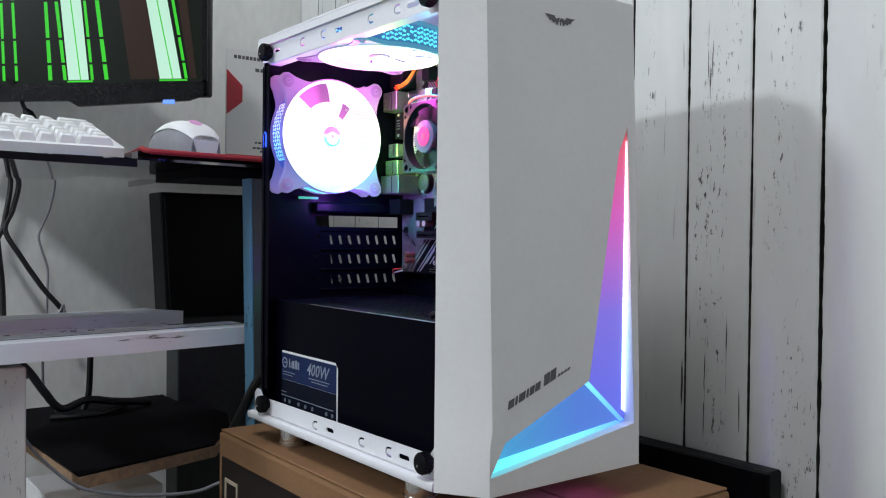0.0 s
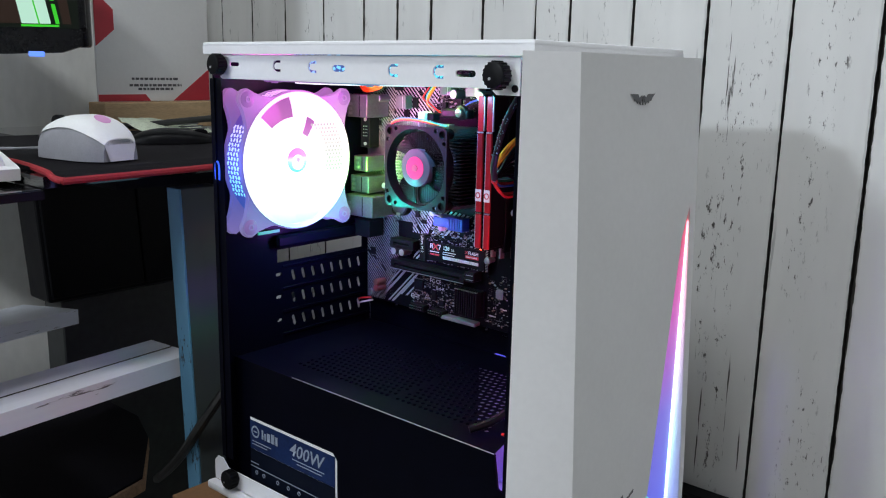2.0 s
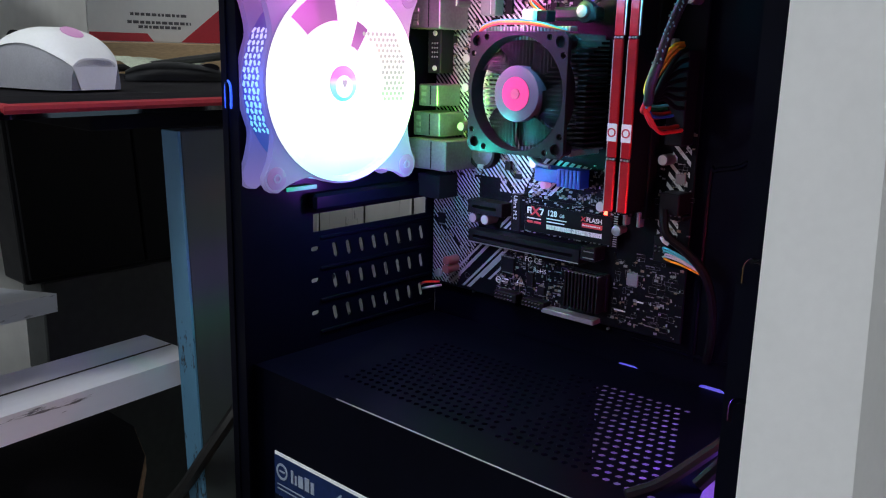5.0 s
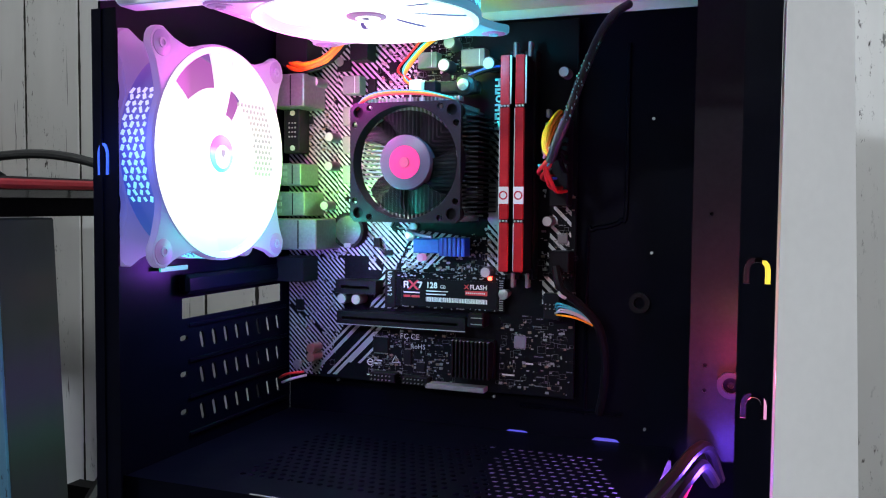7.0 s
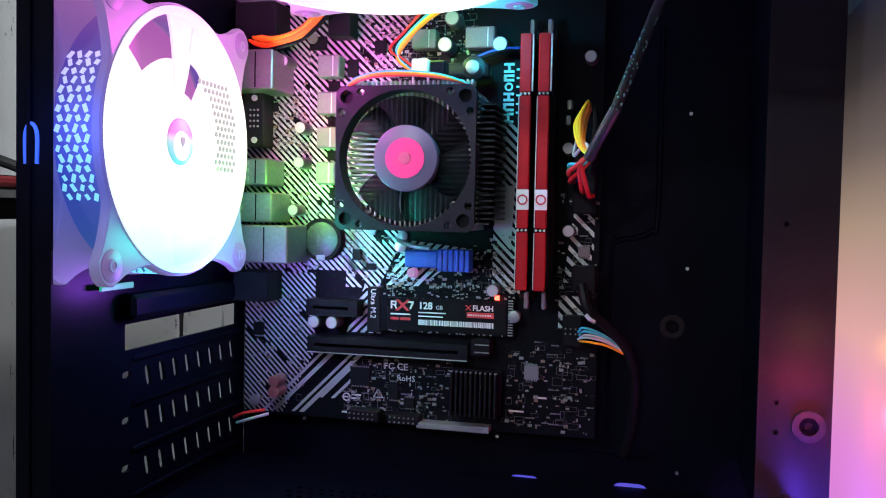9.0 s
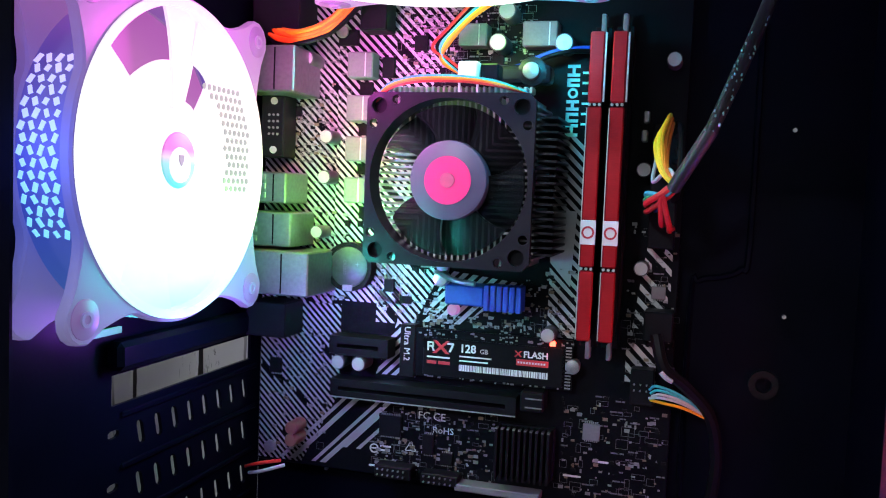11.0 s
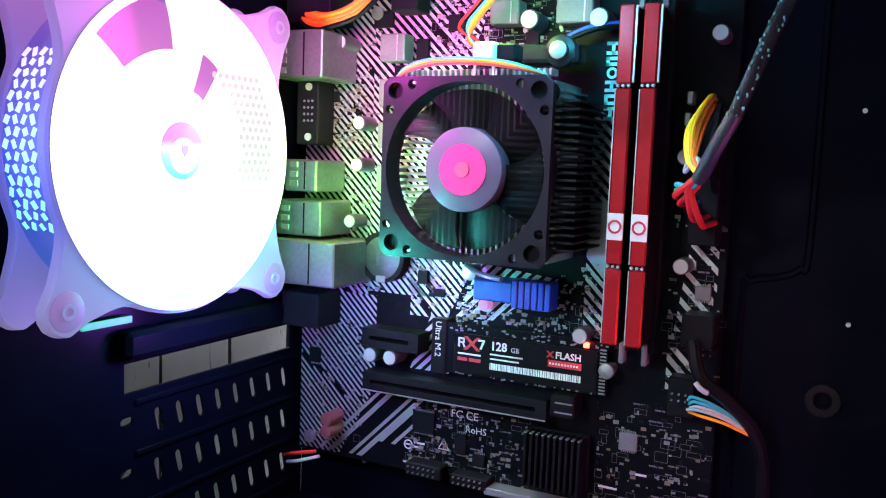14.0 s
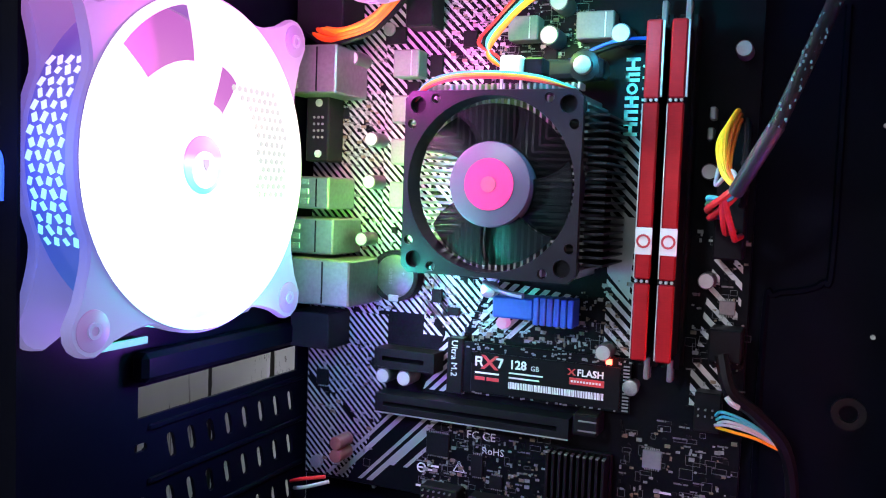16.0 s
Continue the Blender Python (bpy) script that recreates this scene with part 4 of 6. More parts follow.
top_mats = (
    glow("top_frame_glow", [(0, (0.50, 0.12, 0.60)), (0.55, (0.50, 0.30, 0.65)), (0.8, (0.10, 0.50, 0.70)), (1, (0.04, 0.40, 0.60))], 0.6, "X", 0.052, 0.176, (0.15, 0.16, 0.20)),
    glow("top_blade_glow", [(0, (1.0, 0.55, 1.0)), (0.3, (1.0, 0.92, 1.0)), (0.7, (1.0, 1.0, 1.0)), (1, (0.6, 1.0, 1.0))], 1.3, "X", 0.055, 0.172),
    glow("top_hub_glow", [(0, (0.6, 0.15, 0.6)), (1, (0.5, 0.3, 0.7))], 0.6, "X", 0.08, 0.15),
    rear_mats[3],
    glow("top_cell_glow", [(0, (0.7, 0.3, 1.0)), (0.5, (0.3, 0.5, 1.0)), (1, (0.1, 0.8, 1.0))], 1.5, "X", 0.055, 0.172),
    glow("top_guard_glow", [(0, (0.4, 0.1, 0.45)), (1, (0.1, 0.4, 0.5))], 0.5, "X", 0.055, 0.172, (0.08, 0.08, 0.1)),
    glow("top_side_glow", [(0, (0.38, 0.10, 0.60)), (0.5, (0.16, 0.12, 0.70)), (1, (0.03, 0.34, 0.66))], 0.5, "X", 0.052, 0.176, (0.10, 0.11, 0.16)),
)
case_fan(fan_pose((0.114, 0.066, 0.3690), (1, 0, 0), (0, -1, 0), (0, 0, -1)), "glowing white rainbow case fan under the top cover",
         [(40 * k, 40 * k + 37) for k in range(9)], top_mats)
# slot light is an emissive bar; no opening is cut here
part("green_slot_glow", box(0.0030, 0.0042, 0.038, 0.061, 0.2105, 0.2130), glow("green_slot", [(0, (0.02, 0.75, 0.35)), (1, (0.02, 0.75, 0.35))], 0.7), case, "glowing green bar for light in a slot below the fan")

# honeycomb grid seen in the rear fan: emissive cells laid over the blades
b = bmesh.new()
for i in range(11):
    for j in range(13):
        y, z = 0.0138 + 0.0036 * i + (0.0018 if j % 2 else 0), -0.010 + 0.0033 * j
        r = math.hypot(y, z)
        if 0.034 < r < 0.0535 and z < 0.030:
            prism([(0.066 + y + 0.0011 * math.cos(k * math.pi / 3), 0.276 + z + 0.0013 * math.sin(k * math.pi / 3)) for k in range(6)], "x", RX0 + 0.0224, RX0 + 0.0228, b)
grid = tagged(part("honeycomb_grid", b, glow("honeycomb_grey", [(0, (0.62, 0.74, 0.72)), (1, (0.80, 0.72, 0.80))], 0.85, "Z", 0.25, 0.31, (0.008, 0.008, 0.008)), bpy.data.objects["case_fan"], "faint self-lit honeycomb cells"), kind="stuff")

# ---- motherboard ----
PCB = material("black_circuit_board", (0.0022, 0.0025, 0.0045), 0.42, vary=0.3, scale=90, bump=0.00002, spec=0.07)
SILK = material("silver_board_print", (0.44, 0.44, 0.45), 0.46, metal=0.72, vary=0.06, scale=200)
DIM_PRINT = material("dull_board_print", (0.11, 0.11, 0.12), 0.5, vary=0.1, scale=200)
CHIP = material("black_chip", (0.006, 0.006, 0.008), 0.5, vary=0.2, scale=120, spec=0.08)
GREY_FERRITE = material("grey_choke", (0.14, 0.14, 0.15), 0.42, vary=0.12, scale=120, bump=0.00003)
ALU = material("brushed_aluminium", (0.55, 0.56, 0.57), 0.32, metal=0.9, vary=0.12, scale=60, stretch=(1, 1, 8))
PORT = material("port_shell", (0.21, 0.22, 0.21), 0.36, metal=0.88, vary=0.15, scale=60)
CAP_TOP = material("capacitor_top", (0.42, 0.42, 0.42), 0.35, metal=0.4, vary=0.05, scale=150)
CAP_BODY = material("capacitor_sleeve", (0.06, 0.05, 0.06), 0.4, vary=0.15, scale=90)
TIN = material("tin_solder", (0.27, 0.27, 0.27), 0.4, metal=0.7, vary=0.2, scale=300)
BLUE_PL = material("blue_plastic", (0.02, 0.07, 0.42), 0.38, vary=0.12, scale=60)
BROWN = material("brown_cap", (0.16, 0.06, 0.05), 0.4, vary=0.1, scale=90)
B0 = 0.1700
mb = thing("motherboard", (0.104, TRAY, 0.13), "black motherboard with silver diagonal stripes, screwed to the tray", "motherboard")
part("circuit_board", box(0.004, 0.2035, B0, B0 + 0.0016, 0.1305, 0.3600, 0.0004), PCB, mb)
for x in (0.012, 0.104, 0.195):
    for z in (0.138, 0.245, 0.352):
        part("standoff", cyl((x, 0.1747, z), "y", 0.003, 0.006, 6), SILVER, mb)


def comp(name, x0, x1, z0, z1, y, mat, bevel=0.0004, label="", parent=None):
    return part(name, box(x0, x1, y, B0 - 0.0003, z0, z1, bevel), mat, parent or mb, label)


def clip(poly, a, b, c):
    """Keep the part of a polygon where a*x + b*z <= c."""
    out = []
    for i in range(len(poly)):
        p, q = poly[i], poly[(i + 1) % len(poly)]
        dp, dq = a * p[0] + b * p[1] - c, a * q[0] + b * q[1] - c
        if dp <= 0:
            out.append(p)
        if dp * dq < 0:
            t = dp / (dp - dq)
            out.append((p[0] + (q[0] - p[0]) * t, p[1] + (q[1] - p[1]) * t))
    return out


def stripes(bm, region, pitch, width, slope, y, cut=0.0):
    """Diagonal bands at 45 degrees inside a polygon; some are cut short."""
    xs, zs = [p[0] for p in region], [p[1] for p in region]
    s = math.sqrt(0.5)
    a, b = (s, s) if slope < 0 else (s, -s)
    lo = min(a * x + b * z for x in xs for z in zs)
    hi = max(a * x + b * z for x in xs for z in zs)
    k = lo
    while k < hi:
        poly = clip(clip(region, a, b, k + width), -a, -b, -k)
        pieces = [poly]
        if cut and random.random() < cut and len(poly) > 2:
            px = random.uniform(min(xs), max(xs))
            pieces = [clip(poly, 1, 0, px), clip(poly, -1, 0, -px - random.uniform(0.003, 0.010))]
        for q in pieces:
            if len(q) > 2:
                f = [bm.verts.new((x, y, z)) for x, z in q]
                try:
                    bm.faces.new(f)
                except ValueError:
                    pass
        k += pitch


random.seed(11)
bm = bmesh.new()
YS = B0 - 0.00012
stripes(bm, [(0.0045, 0.132), (0.028, 0.132), (0.047, 0.168), (0.047, 0.212), (0.0045, 0.212)], 0.0024, 0.0011, -1, YS, 0.35)
stripes(bm, [(0.0045, 0.212), (0.042, 0.212), (0.042, 0.36), (0.0045, 0.36)], 0.0026, 0.0013, -1, YS, 0.45)
stripes(bm, [(0.042, 0.214), (0.080, 0.214), (0.080, 0.309), (0.042, 0.309)], 0.0026, 0.0014, -1, YS, 0.35)
stripes(bm, [(0.042, 0.309), (0.086, 0.309), (0.100, 0.345), (0.100, 0.36), (0.042, 0.36)], 0.0030, 0.0014, -1, YS, 0.30)
stripes(bm, [(0.065, 0.205), (0.084, 0.205), (0.100, 0.238), (0.066, 0.238)], 0.0027, 0.0014, -1, YS, 0.2)
stripes(bm, [(0.066, 0.180), (0.086, 0.180), (0.086, 0.200), (0.076, 0.206)], 0.0034, 0.0018, 1, YS, 0.0)
stripes(bm, [(0.088, 0.207), (0.108, 0.207), (0.136, 0.228), (0.100, 0.232)], 0.0036, 0.0020, 1, YS, 0.0)
for k, x in enumerate((0.028, 0.0335, 0.0455, 0.0500, 0.0620, 0.0690)):
    w = 0.0032 if k in (1, 3) else 0.0022
    z0, z1 = (0.133, 0.168) if k < 4 else (0.142, 0.160)
    f = [bm.verts.new(p) for p in ((x - 0.012, YS, z0), (x - 0.012 + w, YS, z0), (x - 0.012 + w + (z1 - z0), YS, z1), (x - 0.012 + (z1 - z0), YS, z1))]
    bm.faces.new(f)
stripes(bm, [(0.1475, 0.205), (0.1625, 0.205), (0.1625, 0.292), (0.1475, 0.300)], 0.0034, 0.0017, -1, YS, 0.0)
f = [bm.verts.new(p) for p in ((0.148, YS - 0.0001, 0.238), (0.157, YS - 0.0001, 0.228), (0.1585, YS - 0.0001, 0.262), (0.148, YS - 0.0001, 0.262))]
bm.faces.new(f)
stripes(bm, [(0.183, 0.188), (0.196, 0.188), (0.196, 0.205), (0.183, 0.205)], 0.0042, 0.0022, -1, YS, 0.0)
stripes(bm, [(0.185, 0.212), (0.2005, 0.212), (0.2005, 0.248), (0.190, 0.250)], 0.0046, 0.0020, -1, YS, 0.2)
bmesh.ops.recalc_face_normals(bm, faces=bm.faces[:])
tagged(part("printed_stripes", bm, SILK, mb, "silver diagonal stripes"), kind="stuff")

# ports at the rear edge
for nm, x0, x1, z0, z1, y in (("video_port", 0.0062, 0.0325, 0.3105, 0.3315, 0.141), ("usb_port", 0.0100, 0.0275, 0.2600, 0.2745, 0.146), ("usb_port", 0.0072, 0.0315, 0.2400, 0.2560, 0.144), ("network_port", 0.0085, 0.0440, 0.2185, 0.2385, 0.137)):
    p = comp(nm, x0, x1, z0, z1, y, PORT, 0.0007, "shiny metal port block")
    part("port_seam", box(x0 + (x1 - x0) * 0.62, x0 + (x1 - x0) * 0.62 + 0.0007, y - 0.0003, y + 0.0001, z0 + 0.001, z1 - 0.001), CHIP, p)
    for k in range(3):
        part("spring_tab", box(x0 + 0.003, x0 + 0.0075, y - 0.0004, y - 0.0001, z0 + 0.0022 + 0.0043 * k, z0 + 0.0048 + 0.0043 * k, 0.0002), TIN, p)
comp("audio_port", 0.0065, 0.0270, 0.1965, 0.2130, 0.150, CHIP, 0.0006)
sl = comp("antenna_slot", 0.0085, 0.0205, 0.2815, 0.3120, 0.156, CHIP, 0.0006)
for z in (0.2850, 0.3080):
    part("rivet", cyl((0.0155, 0.1557, z), "y", 0.0017, 0.0008, 16), CAP_TOP, sl)
for i in range(4):
    for j in range(3):
        part("contact", cyl((0.0130 + 0.0022 * j, 0.1558, 0.2925 + 0.0030 * i), "y", 0.0006, 0.0004, 8), TIN, sl)
comp("port_block", 0.0060, 0.0300, 0.3360, 0.3590, 0.150, CHIP, 0.0006)
# chokes and power stage
for x0, x1, z0, z1 in ((0.0500, 0.0625, 0.3195, 0.3315), (0.0500, 0.0620, 0.2995, 0.3115), (0.0500, 0.0615, 0.2810, 0.2925), (0.0500, 0.0610, 0.2615, 0.2735), (0.1030, 0.1160, 0.3335, 0.3435), (0.1320, 0.1475, 0.3330, 0.3440)):
    c = comp("choke", x0, x1, z0, z1, 0.1605, GREY_FERRITE, 0.0006, "square grey choke")
    part("choke_line", box(x1 - 0.0038, x1 - 0.0033, 0.1603, 0.1606, z0 + 0.0006, z1 - 0.0006), ALU, c)
for x0, x1, z0, z1 in ((0.0645, 0.0705, 0.3205, 0.3300), (0.0535, 0.0600, 0.3120, 0.3185), (0.0535, 0.0590, 0.2935, 0.2990), (0.0535, 0.0590, 0.2750, 0.2803), (0.0550, 0.0600, 0.2540, 0.2600), (0.0480, 0.0505, 0.2500, 0.2530), (0.0545, 0.0570, 0.2500, 0.2530),
                       (0.0800, 0.0865, 0.3330, 0.3400), (0.1170, 0.1225, 0.3250, 0.3315), (0.1000, 0.1050, 0.3215, 0.3270), (0.0420, 0.0520, 0.3600 - 0.0245, 0.3600 - 0.0170)):
    comp("chip", x0, x1, z0, z1, 0.1680, CHIP, 0.0002)
for x, z, r, h in ((0.0410, 0.2920, 0.0033, 0.011), (0.0405, 0.2730, 0.0033, 0.011), (0.0375, 0.2470, 0.0031, 0.011), (0.0505, 0.1860, 0.0035, 0.011), (0.0610, 0.1860, 0.0035, 0.011), (0.1220, 0.3345, 0.0040, 0.013), (0.1510, 0.3340, 0.0040, 0.013),
                   (0.1255, 0.3480, 0.0040, 0.013), (0.1880, 0.2390, 0.0032, 0.010), (0.1870, 0.2810, 0.0032, 0.010), (0.1970, 0.3270, 0.0032, 0.011), (0.0310, 0.3280, 0.0034, 0.013), (0.1495, 0.2070, 0.0034, 0.010)):
    c = part("capacitor", cyl((x, B0 - h / 2, z), "y", r, h, 24, bevel=0.0004), CAP_BODY, mb, "round capacitor with silver top", True)
    part("capacitor_top", cyl((x, B0 - h - 0.0002, z), "y", r * 0.86, 0.0005, 24), CAP_TOP, c)
for x, z in ((0.0275, 0.1515), (0.0275, 0.1455)):
    part("capacitor", cyl((x, B0 - 0.006, z), "y", 0.0032, 0.012, 20, bevel=0.0006), BROWN, mb, "brown round capacitor", True)
for x0, x1, z0, z1 in ((0.1855, 0.1880, 0.3010, 0.3060), (0.1850, 0.1875, 0.2930, 0.2980)):
    comp("white_pin", x0, x1, z0, z1, 0.163, CAP_TOP, 0.0005)
# slots
for nm, x0, x1, z0, z1 in (("short_card_slot", 0.0460, 0.0755, 0.1895, 0.1985), ("long_card_slot", 0.0470, 0.1370, 0.1690, 0.1780)):
    s = part(nm, pierced([(x0, z0), (x1, z0), (x1, z1), (x0, z1)], [[(x0 + 0.004, (z0 + z1) / 2 - 0.0010), (x1 - 0.005, (z0 + z1) / 2 - 0.0010), (x1 - 0.005, (z0 + z1) / 2 + 0.0010), (x0 + 0.004, (z0 + z1) / 2 + 0.0010)]], "y", 0.1590, B0 - 0.0003), CHIP, mb, "black card slot")
    part("slot_edge", box(x0, x1, 0.1587, 0.1590, z0 + 0.0002, z0 + 0.0007), ALU if nm[0] == "l" else CHIP, s)
comp("slot_latch", 0.1390, 0.1495, 0.1725, 0.1815, 0.157, CHIP, 0.0008)
for z in (0.1745, 0.1785):
    part("latch_rib", box(0.1415, 0.1490, 0.1564, 0.1570, z, z + 0.0005), TIN, mb)
# small chips with legs
for x0, x1, z0, z1 in ((0.0690, 0.0800, 0.1505, 0.1605), (0.0910, 0.0965, 0.1440, 0.1535), (0.1000, 0.1060, 0.1400, 0.1455), (0.0690, 0.0740, 0.2200, 0.2260), (0.1660, 0.1735, 0.1600, 0.1675), (0.0100, 0.0165, 0.1755, 0.1830), (0.1925, 0.1985, 0.2255, 0.2310), (0.0185, 0.0235, 0.3020, 0.3070), (0.0770, 0.0830, 0.2150, 0.2185)):
    c = comp("chip", x0, x1, z0, z1, 0.1684, CHIP if x0 < 0.16 else GREY_FERRITE, 0.0002, "square black chip")
    b = bmesh.new()
    k = x0 + 0.0008
    while k < x1 - 0.0006:
        for z in (z0 - 0.0009, z1 + 0.0001):
            box(k, k + 0.0004, 0.1693, 0.1697, z, z + 0.0008, bm=b)
        k += 0.0009
    tagged(part("chip_legs", b, TIN, c, "tin legs"), kind="stuff")
hs = comp("chipset_heatsink", 0.1280, 0.1540, 0.1400, 0.1640, 0.1660, CHIP, 0.0004, "black finned heatsink")
for k in range(10):
    part("fin", box(0.1284 + 0.0026 * k, 0.1296 + 0.0026 * k, 0.1570, 0.1660, 0.1405, 0.1635, 0.0002), CHIP, hs)
    part("fin_edge", box(0.1284 + 0.0026 * k, 0.1296 + 0.0026 * k, 0.1568, 0.1600, 0.1636, 0.1640), ALU, hs)
for x0, x1, z0, z1 in ((0.0700, 0.0880, 0.1325, 0.1385), (0.0930, 0.1110, 0.1325, 0.1375), (0.1860, 0.1960, 0.1800, 0.1955), (0.1915, 0.2030, 0.2055, 0.2085)):
    h = comp("pin_header", x0, x1, z0, z1, 0.1610, CHIP, 0.0005, "black pin header")
    for k in range(int((x1 - x0) / 0.0026)):
        for z in ((z0 + z1) / 2 - 0.0013, (z0 + z1) / 2 + 0.0013):
            part("pin", box(x0 + 0.0015 + 0.0026 * k, x0 + 0.0021 + 0.0026 * k, 0.1596, 0.1612, z - 0.0003, z + 0.0003), TIN, h)
bc = comp("blue_connector", 0.1030, 0.1210, 0.2180, 0.2270, 0.1550, BLUE_PL, 0.0008, "blue plastic connector")
for k in range(6):
    part("blue_rib", box(0.1212 + 0.0029 * k, 0.1236 + 0.0029 * k, 0.1535, 0.1640, 0.2165, 0.2280, 0.0004), BLUE_PL, bc)
part("violet_lamp", cyl((0.1045, 0.1660, 0.2145), "y", 0.0026, 0.006, 20, bevel=0.0008), glow("violet_spot", [(0, (0.9, 0.35, 0.9)), (1, (0.9, 0.35, 0.9))], 0.5), mb, "small violet lamp")
comp("power_socket", 0.0570, 0.0700, 0.3405, 0.3560, 0.1570, CHIP, 0.0006)
comp("power_socket", 0.1900, 0.2010, 0.2480, 0.3000, 0.1560, CHIP, 0.0006)
part("pin_strip", box(0.1095, 0.1490, 0.1610, B0 - 0.0003, 0.1312, 0.1345, 0.0004), GREY_FERRITE, mb, "pale grey pin strip")
comp("front_usb_socket", 0.1905, 0.2025, 0.2090, 0.2215, 0.1550, CHIP, 0.0006)
for x, z in ((0.0440, 0.3420), (0.0980, 0.2340), (0.0115, 0.1380), (0.0800, 0.2370)):
    part("board_screw", cyl((x, 0.1685, z), "y", 0.0030, 0.003, 20, bevel=0.0004), TIN, mb, "", True)

# scattered surface parts
random.seed(21)
b1, b2, b3 = bmesh.new(), bmesh.new(), bmesh.new()
for x0, x1, z0, z1, n in ((0.020, 0.040, 0.283, 0.318, 90), (0.030, 0.042, 0.214, 0.262, 40), (0.074, 0.104, 0.322, 0.356, 130), (0.108, 0.135, 0.318, 0.356, 90), (0.088, 0.160, 0.1985, 0.2085, 80), (0.066, 0.126, 0.134, 0.166, 140), (0.156, 0.202, 0.133, 0.180, 85),
                          (0.182, 0.202, 0.184, 0.260, 50), (0.064, 0.100, 0.206, 0.236, 55), (0.010, 0.042, 0.134, 0.20, 50), (0.136, 0.162, 0.206, 0.236, 50), (0.040, 0.050, 0.214, 0.222, 10), (0.046, 0.080, 0.240, 0.262, 30), (0.090, 0.140, 0.2065, 0.2165, 50)):
    for _ in range(int(n * 1.4)):
        x, z = random.uniform(x0, x1), random.uniform(z0, z1)
        w, h = random.choice(((0.0005, 0.0003), (0.0008, 0.0004), (0.0004, 0.0008), (0.0011, 0.0007), (0.0003, 0.0003)))
        y = B0 - random.choice((0.0004, 0.0006, 0.0009))
        box(x - w, x + w, y, B0 - 0.0001, z - h, z + h, bm=random.choice((b1, b2, b2, b3)))
tagged(part("component_scatter", b1, CHIP, mb, "tiny dark surface parts"), kind="stuff")
tagged(part("component_scatter", b2, TIN, mb, "tiny tin surface parts"), kind="stuff")
tagged(part("component_scatter", b3, material("tan_ceramic", (0.16, 0.12, 0.08), 0.5, vary=0.2, scale=300), mb, "tiny tan surface parts"), kind="stuff")
# thin printed outlines round the surface parts
b = bmesh.new()
random.seed(31)
for x0, x1, z0, z1, n in ((0.066, 0.126, 0.134, 0.166, 60), (0.156, 0.202, 0.133, 0.182, 60), (0.064, 0.104, 0.314, 0.356, 90), (0.106, 0.136, 0.318, 0.356, 60), (0.018, 0.048, 0.262, 0.335, 90), (0.182, 0.203, 0.19, 0.26, 30), (0.062, 0.100, 0.206, 0.236, 20), (0.008, 0.042, 0.134, 0.20, 16), (0.090, 0.160, 0.206, 0.216, 24)):
    for _ in range(n):
        x, z = random.uniform(x0, x1), random.uniform(z0, z1)
        w, h = random.uniform(0.0008, 0.0030), random.uniform(0.0006, 0.0022)
        t = 0.00016
        for q in ((x - w, x + w, z - h, z - h + t), (x - w, x + w, z + h - t, z + h), (x - w, x - w + t, z - h, z + h), (x + w - t, x + w, z - h, z + h)) if random.random() < 0.6 else ((x - w, x + w * 0.2, z, z + 0.0007), (x + w * 0.35, x + w, z, z + 0.0007)):
            f = [b.verts.new(p) for p in ((q[0], B0 - 0.00016, q[2]), (q[1], B0 - 0.00016, q[2]), (q[1], B0 - 0.00016, q[3]), (q[0], B0 - 0.00016, q[3]))]
            b.faces.new(f)
tagged(part("printed_outline", b, DIM_PRINT, mb, "thin printed part outlines"), kind="stuff")
# printed marks
PRINT = material("white_board_print", (0.62, 0.62, 0.62), 0.45, vary=0.05, scale=200)
MB_FRONT = lambda x, z: Matrix.Translation((x, B0 - 0.0003, z)) @ FRONT
words("RoHS", MB_FRONT(0.0955, 0.1545), 0.0045, PRINT, mb)
words("FC CE", MB_FRONT(0.0880, 0.1605), 0.0052, PRINT, mb)
words("Ultra M.2", Matrix.Translation((0.0822, 0.1627, 0.2052)) @ FRONT @ Matrix.Rotation(radians(-90), 4, "Z"), 0.0042, PRINT, mb)
MINT = material("mint_print", (0.40, 0.95, 0.88), 0.45, vary=0.05, scale=200)
bm = bmesh.new()
for z0, z1, t in ((0.2950, 0.3005, 0), (0.3012, 0.3055, 1), (0.3064, 0.3110, 0), (0.3120, 0.3160, 2), (0.3168, 0.3205, 1), (0.3213, 0.3265, 0)):
    ys = B0 - 0.0003
    if t == 2:
        ring((0.1540, ys, (z0 + z1) / 2), "y", 0.0012, 0.0023, 0.0002, 18, bm=bm)
    else:
        for q in ((0.1512, 0.1568, z0, z0 + 0.0014), (0.1512, 0.1568, z1 - 0.0014, z1)) + (((0.1533, 0.1547, z0, z1),) if t == 0 else ((0.1512, 0.1527, z0, z1),)):
            box(q[0], q[1], ys, ys + 0.0002, q[2], q[3], bm=bm)
for k in range(6):
    box(0.1580, 0.1612, B0 - 0.0003, B0 - 0.0001, 0.3000 + 0.0045 * k, 0.3010 + 0.0045 * k, bm=bm)
pieces("mint_mark", bm, MINT, mb)
bm = bmesh.new()
ring((0.0665, B0 - 0.0003, 0.1435), "y", 0.0017, 0.0023, 0.0002, 20, bm=bm)
box(0.0650, 0.0680, B0 - 0.0004, B0 - 0.0002, 0.1432, 0.1439, bm=bm)
